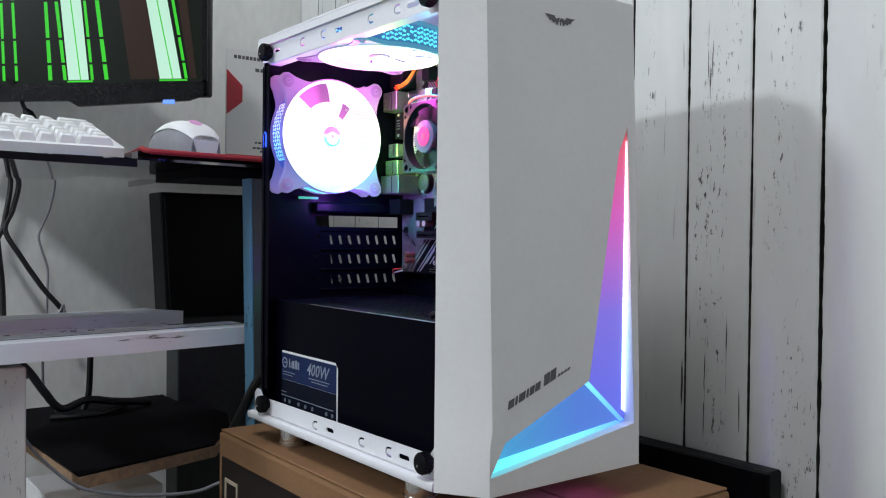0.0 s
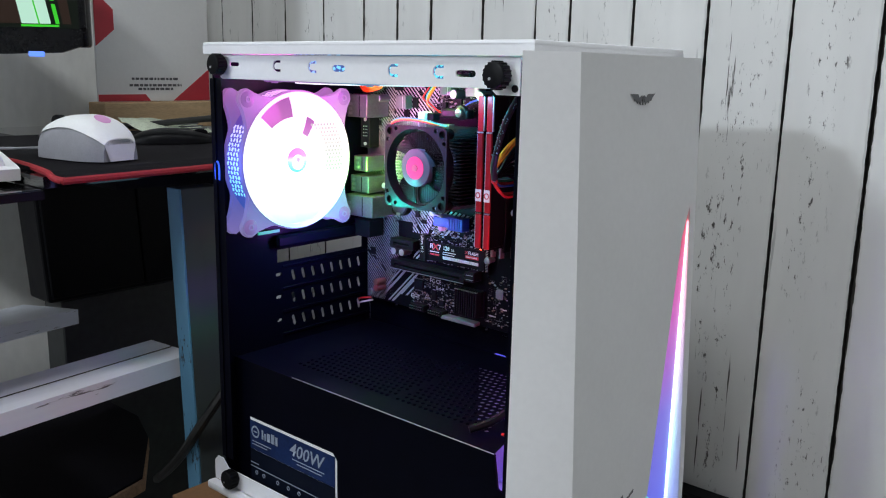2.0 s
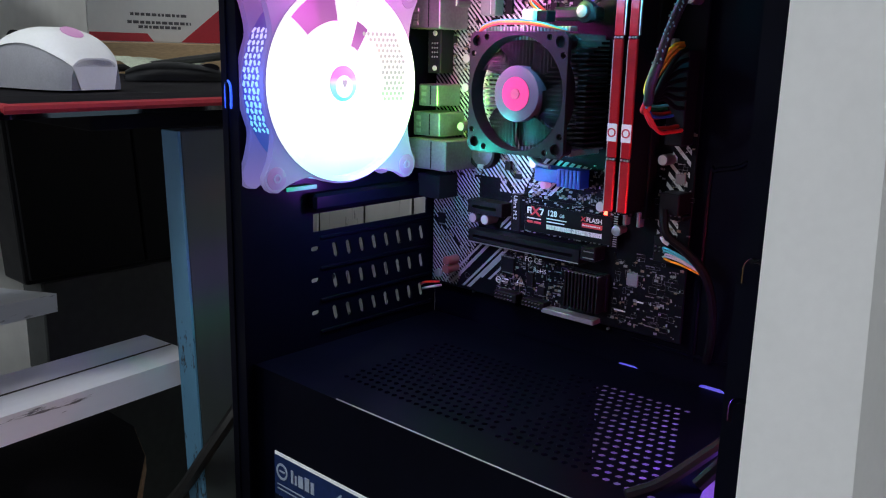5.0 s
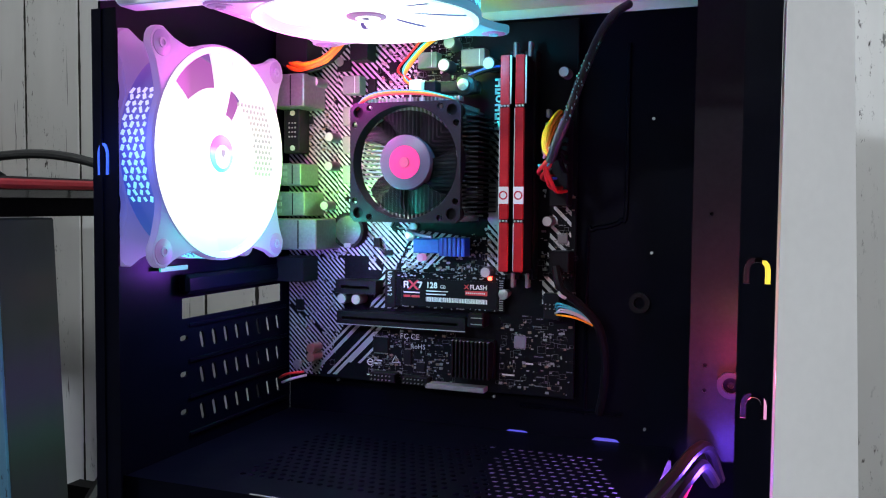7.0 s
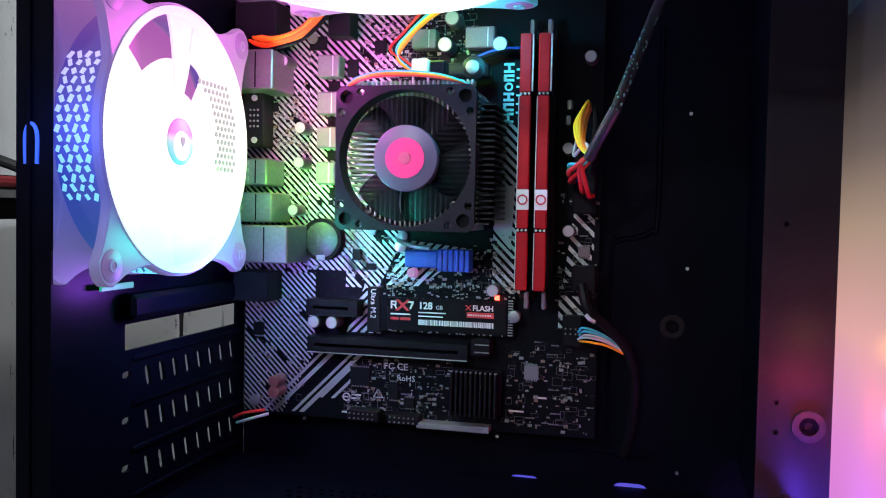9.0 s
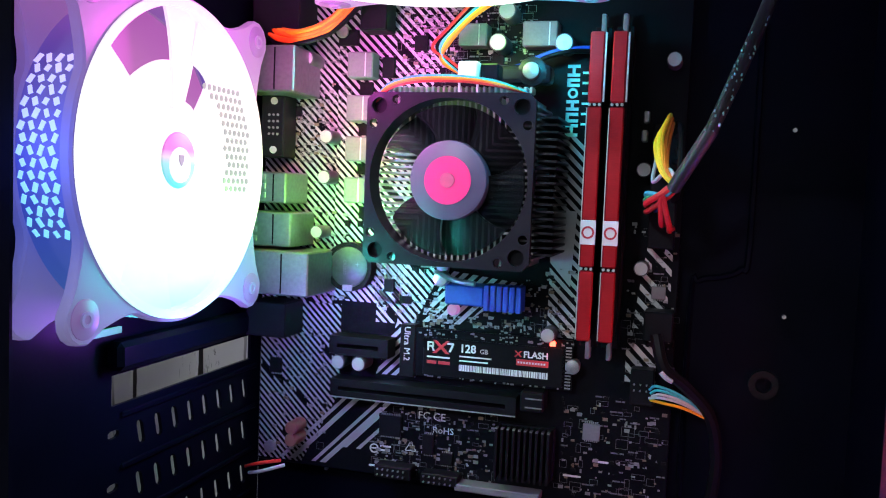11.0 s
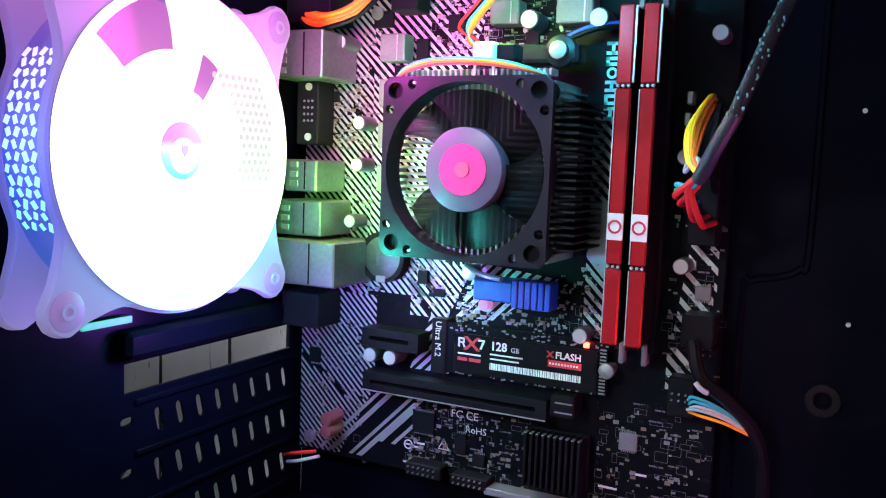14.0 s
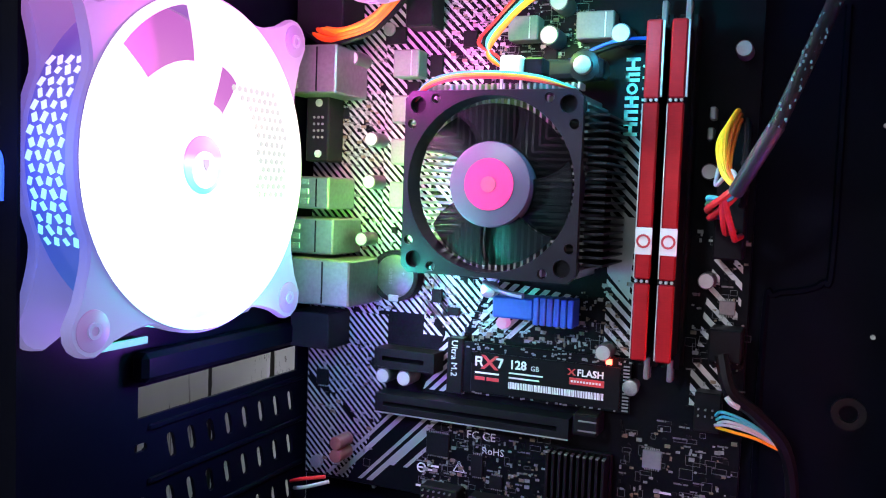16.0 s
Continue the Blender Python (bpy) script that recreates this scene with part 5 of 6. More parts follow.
for k in range(3):
    a0, a1 = math.pi / 2 + 2 * math.pi * k / 3, math.pi / 2 + 2 * math.pi * (k + 1) / 3
    c0, c1 = Vector((0.0850 + 0.0034 * math.cos(a0), 0.1460 + 0.0034 * math.sin(a0))), Vector((0.0850 + 0.0034 * math.cos(a1), 0.1460 + 0.0034 * math.sin(a1)))
    prism([tuple(c0), tuple(c1), tuple(c1 * 0.8 + Vector((0.0850, 0.1460)) * 0.2), tuple(c0 * 0.8 + Vector((0.0850, 0.1460)) * 0.2)], "y", B0 - 0.0004, B0 - 0.0002, bm)
for x0, x1, z in ((0.0695, 0.0750, 0.1445), (0.0695, 0.0745, 0.1425), (0.0640, 0.0690, 0.1345), (0.158, 0.166, 0.142), (0.171, 0.178, 0.150)):
    box(x0, x1, B0 - 0.0003, B0 - 0.0001, z, z + 0.0009, bm=bm)
pieces("approval_mark", bm, PRINT, mb)

# ---- coin cell, memory, drive ----
cell = thing("coin_cell", (0.0525, B0, 0.231), "round silver coin cell in its black holder", "battery")
part("holder", ring((0.0525, 0.1665, 0.231), "y", 0.0098, 0.0118, 0.0068, 40), CHIP, cell)
part("cell", cyl((0.0525, 0.1660, 0.231), "y", 0.0097, 0.0050, 48, bevel=0.0006), material("dull_cell_steel", (0.06, 0.068, 0.064), 0.4, metal=0.6, vary=0.2, scale=60), cell, "", True)
part("clip_spring", box(0.0500, 0.0550, 0.1628, 0.1638, 0.2195, 0.2225, 0.0003), TIN, cell)
words("CR2032", Matrix.Translation((0.0500, 0.1633, 0.2345)) @ FRONT @ Matrix.Rotation(radians(-90), 4, "Z"), 0.0022, INK, cell)
words("+", Matrix.Translation((0.0560, 0.1633, 0.2310)) @ FRONT, 0.004, INK, cell)

RED_AL = material("red_heat_spreader", (0.40, 0.006, 0.014), 0.32, metal=0.55, vary=0.12, scale=50, stretch=(1, 1, 6), bump=0.00003)
for k, x in enumerate((0.1645, 0.1735)):
    r = thing("memory_module", (x + 0.003, B0, 0.272), "red heat-spreader memory stick with pale round sticker", "memory", "memory sticks")
    for z0, z1 in ((0.2095, 0.2385), (0.2400, 0.3050), (0.3065, 0.3350)):
        part("heat_spreader", box(x, x + 0.0058, 0.1380, 0.1402, z0, z1, 0.0006), RED_AL, r, "red metal shell")
        part("bright_edge", box(x + (0.0059 if z0 > 0.3 else -0.0004), x + (0.0066 if z0 > 0.3 else 0.0), 0.1384, 0.1400, z0 + 0.0005, z1 - 0.0005), ALU, r, "bright bare edge")
    for z in (0.2393, 0.3058):
        for dx in (0.0008, 0.0028, 0.0048):
            part("rivet", cyl((x + dx, 0.1384, z), "y", 0.0006, 0.0016, 8), ALU, r)
    part("module_board", box(x + 0.0022, x + 0.0036, 0.1420, 0.1645, 0.2080, 0.3362), PCB, r)
    # sides of the red shell lie in shade; the black colour stands for it
    part("shaded_shell", box(x + 0.0006, x + 0.0052, 0.1403, 0.1599, 0.2100, 0.3345, 0.0004), CHIP, r, "shell sides painted black for shade")
    st = part("sticker", box(x - 0.0002, x + 0.0060, 0.1374, 0.1379, 0.2492, 0.2592, 0.0002), POSTER, r, "pale sticker with red ring")
    part("sticker_ring", ring((x + 0.0029, 0.1372, 0.2542), "y", 0.0018, 0.0026, 0.0003, 20), POSTER_RED, st)
    s = part("memory_slot", box(x - 0.0008, x + 0.0066, 0.1600, B0 - 0.0003, 0.2035, 0.3410, 0.0005), CHIP, mb, "black memory slot")
    for z0, z1 in ((0.1985, 0.2075), (0.3370, 0.3460)):
        part("slot_latch", box(x + 0.0018, x + 0.0040, 0.1580, 0.1640, z0, z1, 0.0005), GREY_FERRITE, s)

ssd = thing("solid_state_drive", (0.124, B0, 0.194), "slim drive stick with black, red and white label", "drive")
SSD_RED = material("label_red", (0.55, 0.03, 0.04), 0.4, vary=0.08, scale=80)
SSD_WHITE = material("label_white", (0.70, 0.72, 0.74), 0.4, vary=0.05, scale=80)
part("drive_board", box(0.0870, 0.1605, 0.1638, 0.1648, 0.1825, 0.2050, 0.0002), PCB, ssd)
part("drive_label", box(0.0915, 0.1565, 0.1630, 0.1637, 0.1835, 0.2010, 0.0002), material("drive_label_black", (0.004, 0.004, 0.006), 0.3, vary=0.2, scale=60, spec=0.12), ssd, "black glossy label")
part("socket", box(0.0800, 0.0875, 0.1630, B0 - 0.0003, 0.1815, 0.2060, 0.0004), CHIP, ssd)
part("end_screw", cyl((0.1610, 0.1618, 0.1938), "y", 0.0032, 0.003, 24, bevel=0.0005), TIN, ssd, "", True)
part("screw_post", cyl((0.1610, 0.1665, 0.1938), "y", 0.0024, 0.0066, 16), TIN, ssd)
b = bmesh.new()
random.seed(8)
for k in range(70):
    x = random.uniform(0.0880, 0.1600)
    z = random.choice((random.uniform(0.2018, 0.2044), random.uniform(0.2018, 0.2044), random.uniform(0.1826, 0.1833)))
    if 0.1500 < x < 0.1530:
        continue
    box(x, x + random.uniform(0.0004, 0.0014), 0.1632, 0.1638, z - 0.0003, z + 0.0003, bm=b)
for k in range(14):
    box(0.1575, 0.1600, 0.1634, 0.1638, 0.1832 + 0.0014 * k, 0.1838 + 0.0014 * k, bm=b)
tagged(part("component_scatter", b, TIN, ssd, "tiny tin parts"), kind="stuff")
part("status_lamp", box(0.1502, 0.1528, 0.1630, 0.1637, 0.2018, 0.2042, 0.0003), glow("red_lamp", [(0, (1.0, 0.08, 0.04)), (1, (1.0, 0.08, 0.04))], 8.0), ssd, "red lit lamp")
lamp("status_diode", "POINT", (0.1515, 0.1600, 0.2030), (0, 0, 0), 0.004, (1, 0.05, 0.03), 0.001)
YL = 0.1627
words("128", Matrix.Translation((0.1090, YL, 0.1955)) @ FRONT, 0.0052, SSD_WHITE, ssd, bold=0.00015)
words("GB", Matrix.Translation((0.1185, YL, 0.1955)) @ FRONT, 0.0030, SSD_WHITE, ssd)
bm, rd = bmesh.new(), bmesh.new()
for q in ((0.0935, 0.0943, 0.1950, 0.1992), (0.0943, 0.0965, 0.1984, 0.1992), (0.0943, 0.0965, 0.1968, 0.1975), (0.0959, 0.0966, 0.1970, 0.1990), (0.1030, 0.1062, 0.1984, 0.1992)):
    box(q[0], q[1], YL, YL + 0.0003, q[2], q[3], bm=bm)
prism([(0.0955, 0.1968), (0.0962, 0.1968), (0.0971, 0.1950), (0.0962, 0.1950)], "y", YL, YL + 0.0003, bm)
prism([(0.1052, 0.1984), (0.1062, 0.1984), (0.1048, 0.1950), (0.1038, 0.1950)], "y", YL, YL + 0.0003, bm)
prism([(0.0962, 0.2000), (0.0980, 0.2000), (0.1042, 0.1940), (0.1024, 0.1940)], "y", YL - 0.0001, YL + 0.0002, rd)
prism([(0.1026, 0.2000), (0.1042, 0.2000), (0.0978, 0.1940), (0.0960, 0.1940)], "y", YL - 0.0002, YL + 0.0001, rd)
for x0, x1, z, h in ((0.0935, 0.1045, 0.1918, 0.0007), (0.1090, 0.1240, 0.1932, 0.0006), (0.1090, 0.1225, 0.1912, 0.0006)):
    box(x0, x1, YL, YL + 0.0003, z, z + h, bm=bm)
for x0, x1, z, h in ((0.0935, 0.0980, 0.1890, 0.0014), (0.0990, 0.1045, 0.1890, 0.0014), (0.1355, 0.1500, 0.1920, 0.0028)):
    box(x0, x1, YL, YL + 0.0003, z, z + h, bm=rd)
prism([(0.1345, 0.1985), (0.1353, 0.1985), (0.1380, 0.1958), (0.1372, 0.1958)], "y", YL, YL + 0.0003, rd)
prism([(0.1372, 0.1985), (0.1380, 0.1985), (0.1353, 0.1958), (0.1345, 0.1958)], "y", YL - 0.0001, YL + 0.0002, rd)
words("FLASH", Matrix.Translation((0.1386, YL, 0.1958)) @ FRONT, 0.0040, SSD_WHITE, ssd, bold=0.0001)
x = 0.1090
while x < 0.1500:
    w = random.choice((0.0003, 0.0005, 0.0008))
    box(x, x + w, YL, YL + 0.0003, 0.1868, 0.1896, bm=bm)
    x += w + random.choice((0.0003, 0.0004))
pieces("white_print", bm, SSD_WHITE, ssd)
pieces("red_print", rd, SSD_RED, ssd)
tick = bmesh.new()
for k in range(10):
    box(0.1362 + 0.0013 * k, 0.1370 + 0.0013 * k, YL - 0.0003, YL - 0.0001, 0.1930, 0.1938, bm=tick)
pieces("white_print", tick, SSD_WHITE, ssd)

# ---- processor cooler ----
cooler = thing("processor_cooler", (0.112, B0, 0.273), "square black processor cooler with clear-bladed fan over fins", "cooler")
FRAME_BK = material("smoky_fan_frame", (0.0075, 0.0070, 0.0110), 0.34, vary=0.1, scale=60, spec=0.22)
BLADE_BK = material("smoky_blade", (0.0030, 0.0042, 0.0050), 0.36, vary=0.1, scale=60, spec=0.14)
BLADE_BK.node_tree.nodes["Principled BSDF"].inputs["Alpha"].default_value = 0.70
HUB = material("grey_hub", (0.085, 0.072, 0.12), 0.35, vary=0.05, scale=60)
PINK = material("pink_sticker", (0.80, 0.03, 0.18), 0.4, vary=0.08, scale=120)
FIN = material("dark_fin_metal", (0.48, 0.49, 0.50), 0.35, metal=0.9, vary=0.15, scale=60)
xc, zc, hw = 0.1117, 0.2730, 0.0352
sq = [(xc - hw, zc - hw + 0.003), (xc - hw + 0.003, zc - hw), (xc + hw - 0.003, zc - hw), (xc + hw, zc - hw + 0.003), (xc + hw, zc + hw - 0.003), (xc + hw - 0.003, zc + hw), (xc - hw + 0.003, zc + hw), (xc - hw, zc + hw - 0.003)]
hl = [[(xc + 0.0332 * math.cos(2 * math.pi * k / 64), zc + 0.0332 * math.sin(2 * math.pi * k / 64)) for k in range(64)]]
for sx in (-1, 1):
    for sz in (-1, 1):
        for dx, dz, r in ((0.0298, 0.0298, 0.0033), (0.0225, 0.0322, 0.0019), (0.0322, 0.0225, 0.0019)):
            hl.append([(xc + sx * dx + r * math.cos(2 * math.pi * k / 14), zc + sz * dz + r * math.sin(2 * math.pi * k / 14)) for k in range(14)])
cf = part("fan_frame", pierced(sq, hl, "y", 0.1205, 0.1235), FRAME_BK, cooler, "dark plastic fan frame")
# black plugs added behind the corner holes so that they look dark
for sx in (-1, 1):
    for sz in (-1, 1):
        part("hole_backing", cyl((xc + sx * 0.0298, 0.1275, zc + sz * 0.0298), "y", 0.0042, 0.0078, 20), CHIP, cf, "black backing that darkens the corner hole")
part("fan_barrel", ring((xc, 0.1275, zc), "y", 0.0332, 0.0345, 0.0080, 64), FRAME_BK, cf)
part("fan_hub", cyl((xc + 0.0005, 0.1250, zc), "y", 0.0162, 0.009, 48, bevel=0.0008), HUB, cooler, "grey hub", True)
part("hub_sticker", cyl((xc + 0.0005, 0.1203, zc), "y", 0.0098, 0.0005, 40), PINK, cooler, "pink round sticker")
part("sticker_core", cyl((xc + 0.0005, 0.1198, zc), "y", 0.0030, 0.0005, 24), material("rosy_core", (0.55, 0.08, 0.16), 0.4), cooler)
COOL = fan_pose((xc + 0.0005, 0.1325, zc), (1, 0, 0), (0, 0, 1), (0, -1, 0))
for a0, a1 in ((-158, -102), (-103, -47), (-48, 8), (7, 63), (62, 112), (111, 146)):
    b = blade(a0, a1, 0.0150, 0.0308, 0.0035, 0.0085, 10)
    bmesh.ops.transform(b, matrix=COOL, verts=b.verts[:])
    part("fan_blade", b, BLADE_BK, cooler, "smoky clear blade", True)
for side in range(4):
    for k in range(25):
        off = 0.0026 * (k - 12)
        b = box(max(0.0115, abs(off)), 0.0345, -0.0155, 0.0155, off - 0.0005, off + 0.0005)
        bmesh.ops.transform(b, matrix=Matrix.Translation((xc, 0.1487, zc)) @ Matrix.Rotation(radians(90 * side), 4, "Y"), verts=b.verts[:])
        part("fin", b, FIN, cooler)
part("core", cyl((xc, 0.1487, zc), "y", 0.0115, 0.031, 32), FRAME_BK, cooler)
for k in range(26):
    x = 0.0830 + 0.0024 * k
    part("fin_tip", box(x, x + 0.0012, 0.1255, 0.1330, 0.3086, 0.3112, 0.0003), ALU, cooler, "bright fin tip")
for k in range(20):
    part("side_fin", box(0.1468, 0.1545, 0.1290, 0.1640, 0.2440 + 0.0029 * k, 0.2449 + 0.0029 * k), FRAME_BK, cooler)
part("retention_arm", box(0.1180, 0.1480, 0.1450, 0.1550, 0.3150, 0.3230, 0.002, 2), FRAME_BK, cooler, "black retention bracket")
part("bracket_screw", cyl((0.1400, 0.1440, 0.3200), "y", 0.0036, 0.004, 24, bevel=0.0006), TIN, cooler, "", True)
part("bracket_ear", cyl((0.1400, 0.1475, 0.3200), "y", 0.0062, 0.005, 32, bevel=0.0006), FRAME_BK, cooler, "", True)
part("white_clip", box(0.1148, 0.1232, 0.1195, 0.1290, 0.3138, 0.3205, 0.0008), SSD_WHITE, cooler, "white wire clip")
part("wire_plug", box(0.1236, 0.1310, 0.1215, 0.1300, 0.3136, 0.3198, 0.0006), CHIP, cooler, "black wire plug")
part("clip_leg", box(0.1148, 0.1157, 0.1210, 0.1220, 0.3070, 0.3138), SSD_WHITE, cooler)
part("clip_leg", box(0.1223, 0.1232, 0.1210, 0.1220, 0.3070, 0.3138), SSD_WHITE, cooler)
part("base_screw", cyl((0.1000, 0.1600, 0.2290), "y", 0.0034, 0.006, 20, bevel=0.0005), SILVER, cooler, "", True)
part("lever", tube([(0.098, 0.158, 0.232), (0.108, 0.152, 0.2295), (0.118, 0.150, 0.2285)], 0.0012), TIN, cooler)

# ---- wires ----
WIRE = {n: material("wire_" + n, c, 0.42, vary=0.12, scale=120, spec=0.1 if n == "black" else 0.4) for n, c in (("orange", (0.75, 0.17, 0.01)), ("amber", (0.80, 0.33, 0.01)), ("yellow", (0.80, 0.55, 0.02)), ("red", (0.50, 0.02, 0.02)), ("teal", (0.05, 0.38, 0.42)), ("white", (0.40, 0.40, 0.40)), ("blue", (0.02, 0.08, 0.5)), ("green", (0.03, 0.22, 0.10)), ("black", (0.004, 0.004, 0.005)))}


def bundle(name, at, label, strands, category="cable"):
    c = thing(name, at, label, category)
    for colour, pts, r in strands:
        part("strand", tube(pts, r, 8, 7), WIRE[colour], c, "", True)
    return c


bundle("power_lead", (0.045, 0.15, 0.34), "bundle of orange and amber power wires", [
    (c, [(0.010, 0.158 - 0.001 * k, 0.3455 - 0.0009 * k), (0.021, 0.151 - 0.0012 * (k % 3), 0.3402 - 0.0010 * k), (0.033, 0.147 - 0.0014 * (k % 2), 0.3385 - 0.0008 * k), (0.045 + 0.0003 * k, 0.147, 0.3425 - 0.0007 * k), (0.0535 + 0.0009 * k, 0.149 - 0.0012 * (k % 2), 0.3510 - 0.0003 * k), (0.0575 + 0.0011 * k, 0.153, 0.3615)], 0.0012)
    for k, c in enumerate(("orange", "amber", "orange", "orange", "amber", "orange", "amber", "black"))])
bundle("fan_lead", (0.105, 0.15, 0.335), "thin coloured fan wires hanging from the top", [
    (c, [(0.127 - 0.003 * k, 0.146, 0.352), (0.113 - 0.0025 * k, 0.147, 0.3435 - 0.001 * k), (0.1035 - 0.0022 * k, 0.149, 0.3345 - 0.0008 * k), (0.0985 + 0.0006 * k, 0.150, 0.3265), (0.1045 + 0.0015 * k, 0.152, 0.3215 - 0.0005 * k), (0.112, 0.156, 0.3190)], r)
    for k, (c, r) in enumerate((("orange", 0.0009), ("amber", 0.0009), ("teal", 0.0009), ("black", 0.0008), ("red", 0.0008)))])
bundle("cooler_lead", (0.11, 0.12, 0.312), "thin rainbow wires over the cooler", [
    (c, [(0.0790, 0.124, 0.3045 + 0.0007 * k), (0.0850, 0.1215, 0.3092 + 0.0007 * k), (0.0940, 0.120, 0.3118 + 0.0007 * k), (0.1050, 0.1195, 0.3126 + 0.0007 * k), (0.1200, 0.1195, 0.3122 + 0.0006 * k), (0.1320, 0.1205, 0.3106 + 0.0005 * k), (0.1420, 0.126, 0.3088)], 0.0006)
    for k, c in enumerate(("red", "orange", "amber", "teal"))])
bundle("board_lead", (0.14, 0.15, 0.327), "two dark blue wires beside the memory", [
    ("blue", [(0.126, 0.160, 0.3235), (0.134, 0.158, 0.3250), (0.143, 0.157, 0.3290), (0.152, 0.158, 0.3315), (0.162, 0.162, 0.3325)], 0.0009),
    ("black", [(0.122, 0.160, 0.3225), (0.134, 0.157, 0.3236), (0.144, 0.156, 0.3275), (0.153, 0.157, 0.3300), (0.162, 0.162, 0.3310)], 0.0010)])
SLEEVE = material("braided_sleeve", (0.004, 0.0045, 0.0065), 0.4, vary=0.6, scale=350, bump=0.0004, spec=0.25)
KNOT = (0.2011, 0.1150, 0.2740)
strands = []
for k, (c, x, z, r) in enumerate((("yellow", 0.1958, 0.3015, 0.0010), ("yellow", 0.1964, 0.3030, 0.0010), ("amber", 0.1968, 0.3035, 0.0009), ("orange", 0.1974, 0.3020, 0.0010), ("orange", 0.1980, 0.3000, 0.0009), ("white", 0.1925, 0.2865, 0.0008))):
    dx = 0.0006 * (k - 2.5)
    strands.append((c, [(x, 0.1560, z), (x, 0.1460, z - 0.0015), (x - 0.0018 + dx, 0.1340, z - 0.0110), (0.1968 + dx, 0.1210, 0.2800), (KNOT[0] + 0.3 * dx, KNOT[1], KNOT[2])], r))
for k, (c, x, z, r) in enumerate((("red", 0.1920, 0.2660, 0.0012), ("red", 0.1975, 0.2590, 0.0012), ("red", 0.2000, 0.2570, 0.0012), ("teal", 0.1905, 0.2700, 0.0009), ("green", 0.1900, 0.2680, 0.0009), ("blue", 0.1940, 0.2645, 0.0009), ("red", 0.1905, 0.2640, 0.0011))):
    dx = 0.0006 * (k - 3)
    strands.append((c, [(x, 0.1560, z), (x - 0.0010, 0.1450, z - 0.0005), (x + dx, 0.1300, z + 0.0010), (0.1975 + dx, 0.1195, 0.2705), (KNOT[0] + 0.3 * dx, KNOT[1], KNOT[2])], r))
for k in range(7):
    strands.append(("black", [(0.1995 + 0.0006 * (k % 3), 0.1560, 0.3000 - 0.0052 * k), (0.2010 + 0.0005 * (k % 2), 0.1440, 0.2975 - 0.0046 * k), (0.2022, 0.1300, 0.2890 - 0.0024 * k), (0.2024, 0.1200, 0.2790 - 0.0008 * k), (KNOT[0] + 0.0008, KNOT[1], KNOT[2])], 0.0013))
main = bundle("main_power_cable", (0.2, 0.15, 0.28), "black sleeved power cable fanning into coloured wires", strands)
part("sheath", tube([(0.2005, 0.1155, 0.2730), (0.2065, 0.1060, 0.2830), (0.2114, 0.1015, 0.2915), (0.2125, 0.1008, 0.2935)], 0.0026, 12), material("shrink_tube", (0.014, 0.014, 0.018), 0.5, vary=0.2, scale=90), main, "dark shrink tube", True)
SLEEVE_LINE = [(0.2122, 0.1010, 0.2928), (0.2165, 0.0990, 0.3035), (0.2205, 0.0985, 0.3140), (0.2243, 0.0995, 0.3240), (0.2290, 0.1060, 0.3380), (0.2330, 0.1200, 0.3500), (0.2370, 0.1400, 0.3590)]
part("sleeve", tube(SLEEVE_LINE, 0.0024, 12), SLEEVE, main, "glinting braided sleeve", True)
# glints on the black braid, modelled as small mint-coloured boxes
b = bmesh.new()
random.seed(5)
for k in range(70):
    u = random.random() * 3.6
    p, q = (Vector(SLEEVE_LINE[int(u) + d]) for d in (0, 1))
    c = p.lerp(q, u - int(u)) + Vector((random.uniform(-0.0023, 0.0021), -0.0024 + random.uniform(0, 0.0010), 0))
    box(c.x - 0.0003, c.x + 0.0003, c.y - 0.0003, c.y + 0.0003, c.z - 0.00045, c.z + 0.00045, 0.0001, bm=b)
tagged(part("sleeve_glints", b, material("mint_glint", (0.14, 0.38, 0.36), 0.3, metal=0.3), main, "pale flecks set as glints on the braid"), kind="stuff")
bundle("panel_lead", (0.205, 0.155, 0.185), "thin teal, white and yellow front panel wires", [
    ("teal", [(0.1945, 0.158, 0.1880), (0.1975, 0.152, 0.1910), (0.2070, 0.153, 0.1880), (0.2180, 0.158, 0.1800)], 0.0006),
    ("teal", [(0.1950, 0.158, 0.1865), (0.1985, 0.152, 0.1893), (0.2070, 0.153, 0.1868), (0.2180, 0.158, 0.1793)], 0.0006),
    ("white", [(0.1955, 0.158, 0.1852), (0.1995, 0.152, 0.1876), (0.2080, 0.153, 0.1855), (0.2190, 0.159, 0.1785)], 0.0006),
    ("white", [(0.1945, 0.157, 0.1845), (0.2000, 0.152, 0.1862), (0.2085, 0.153, 0.1843), (0.2195, 0.159, 0.1780)], 0.0006),
    ("amber", [(0.1950, 0.158, 0.1835), (0.2010, 0.153, 0.1838), (0.2090, 0.153, 0.1825), (0.2195, 0.159, 0.1772)], 0.0006)])
bundle("usb_lead", (0.21, 0.15, 0.19), "thick black connector cable along the tray", [
    ("black", [(0.1960, 0.1500, 0.2130), (0.2000, 0.1480, 0.2000), (0.2090, 0.1520, 0.1920), (0.2190, 0.1580, 0.1800), (0.2230, 0.1640, 0.1620), (0.2220, 0.1700, 0.1400), (0.2180, 0.1760, 0.1220)], 0.0026),
    ("white", [(0.1990, 0.1445, 0.1985), (0.2010, 0.1440, 0.1965), (0.2035, 0.1450, 0.1950)], 0.0010)])
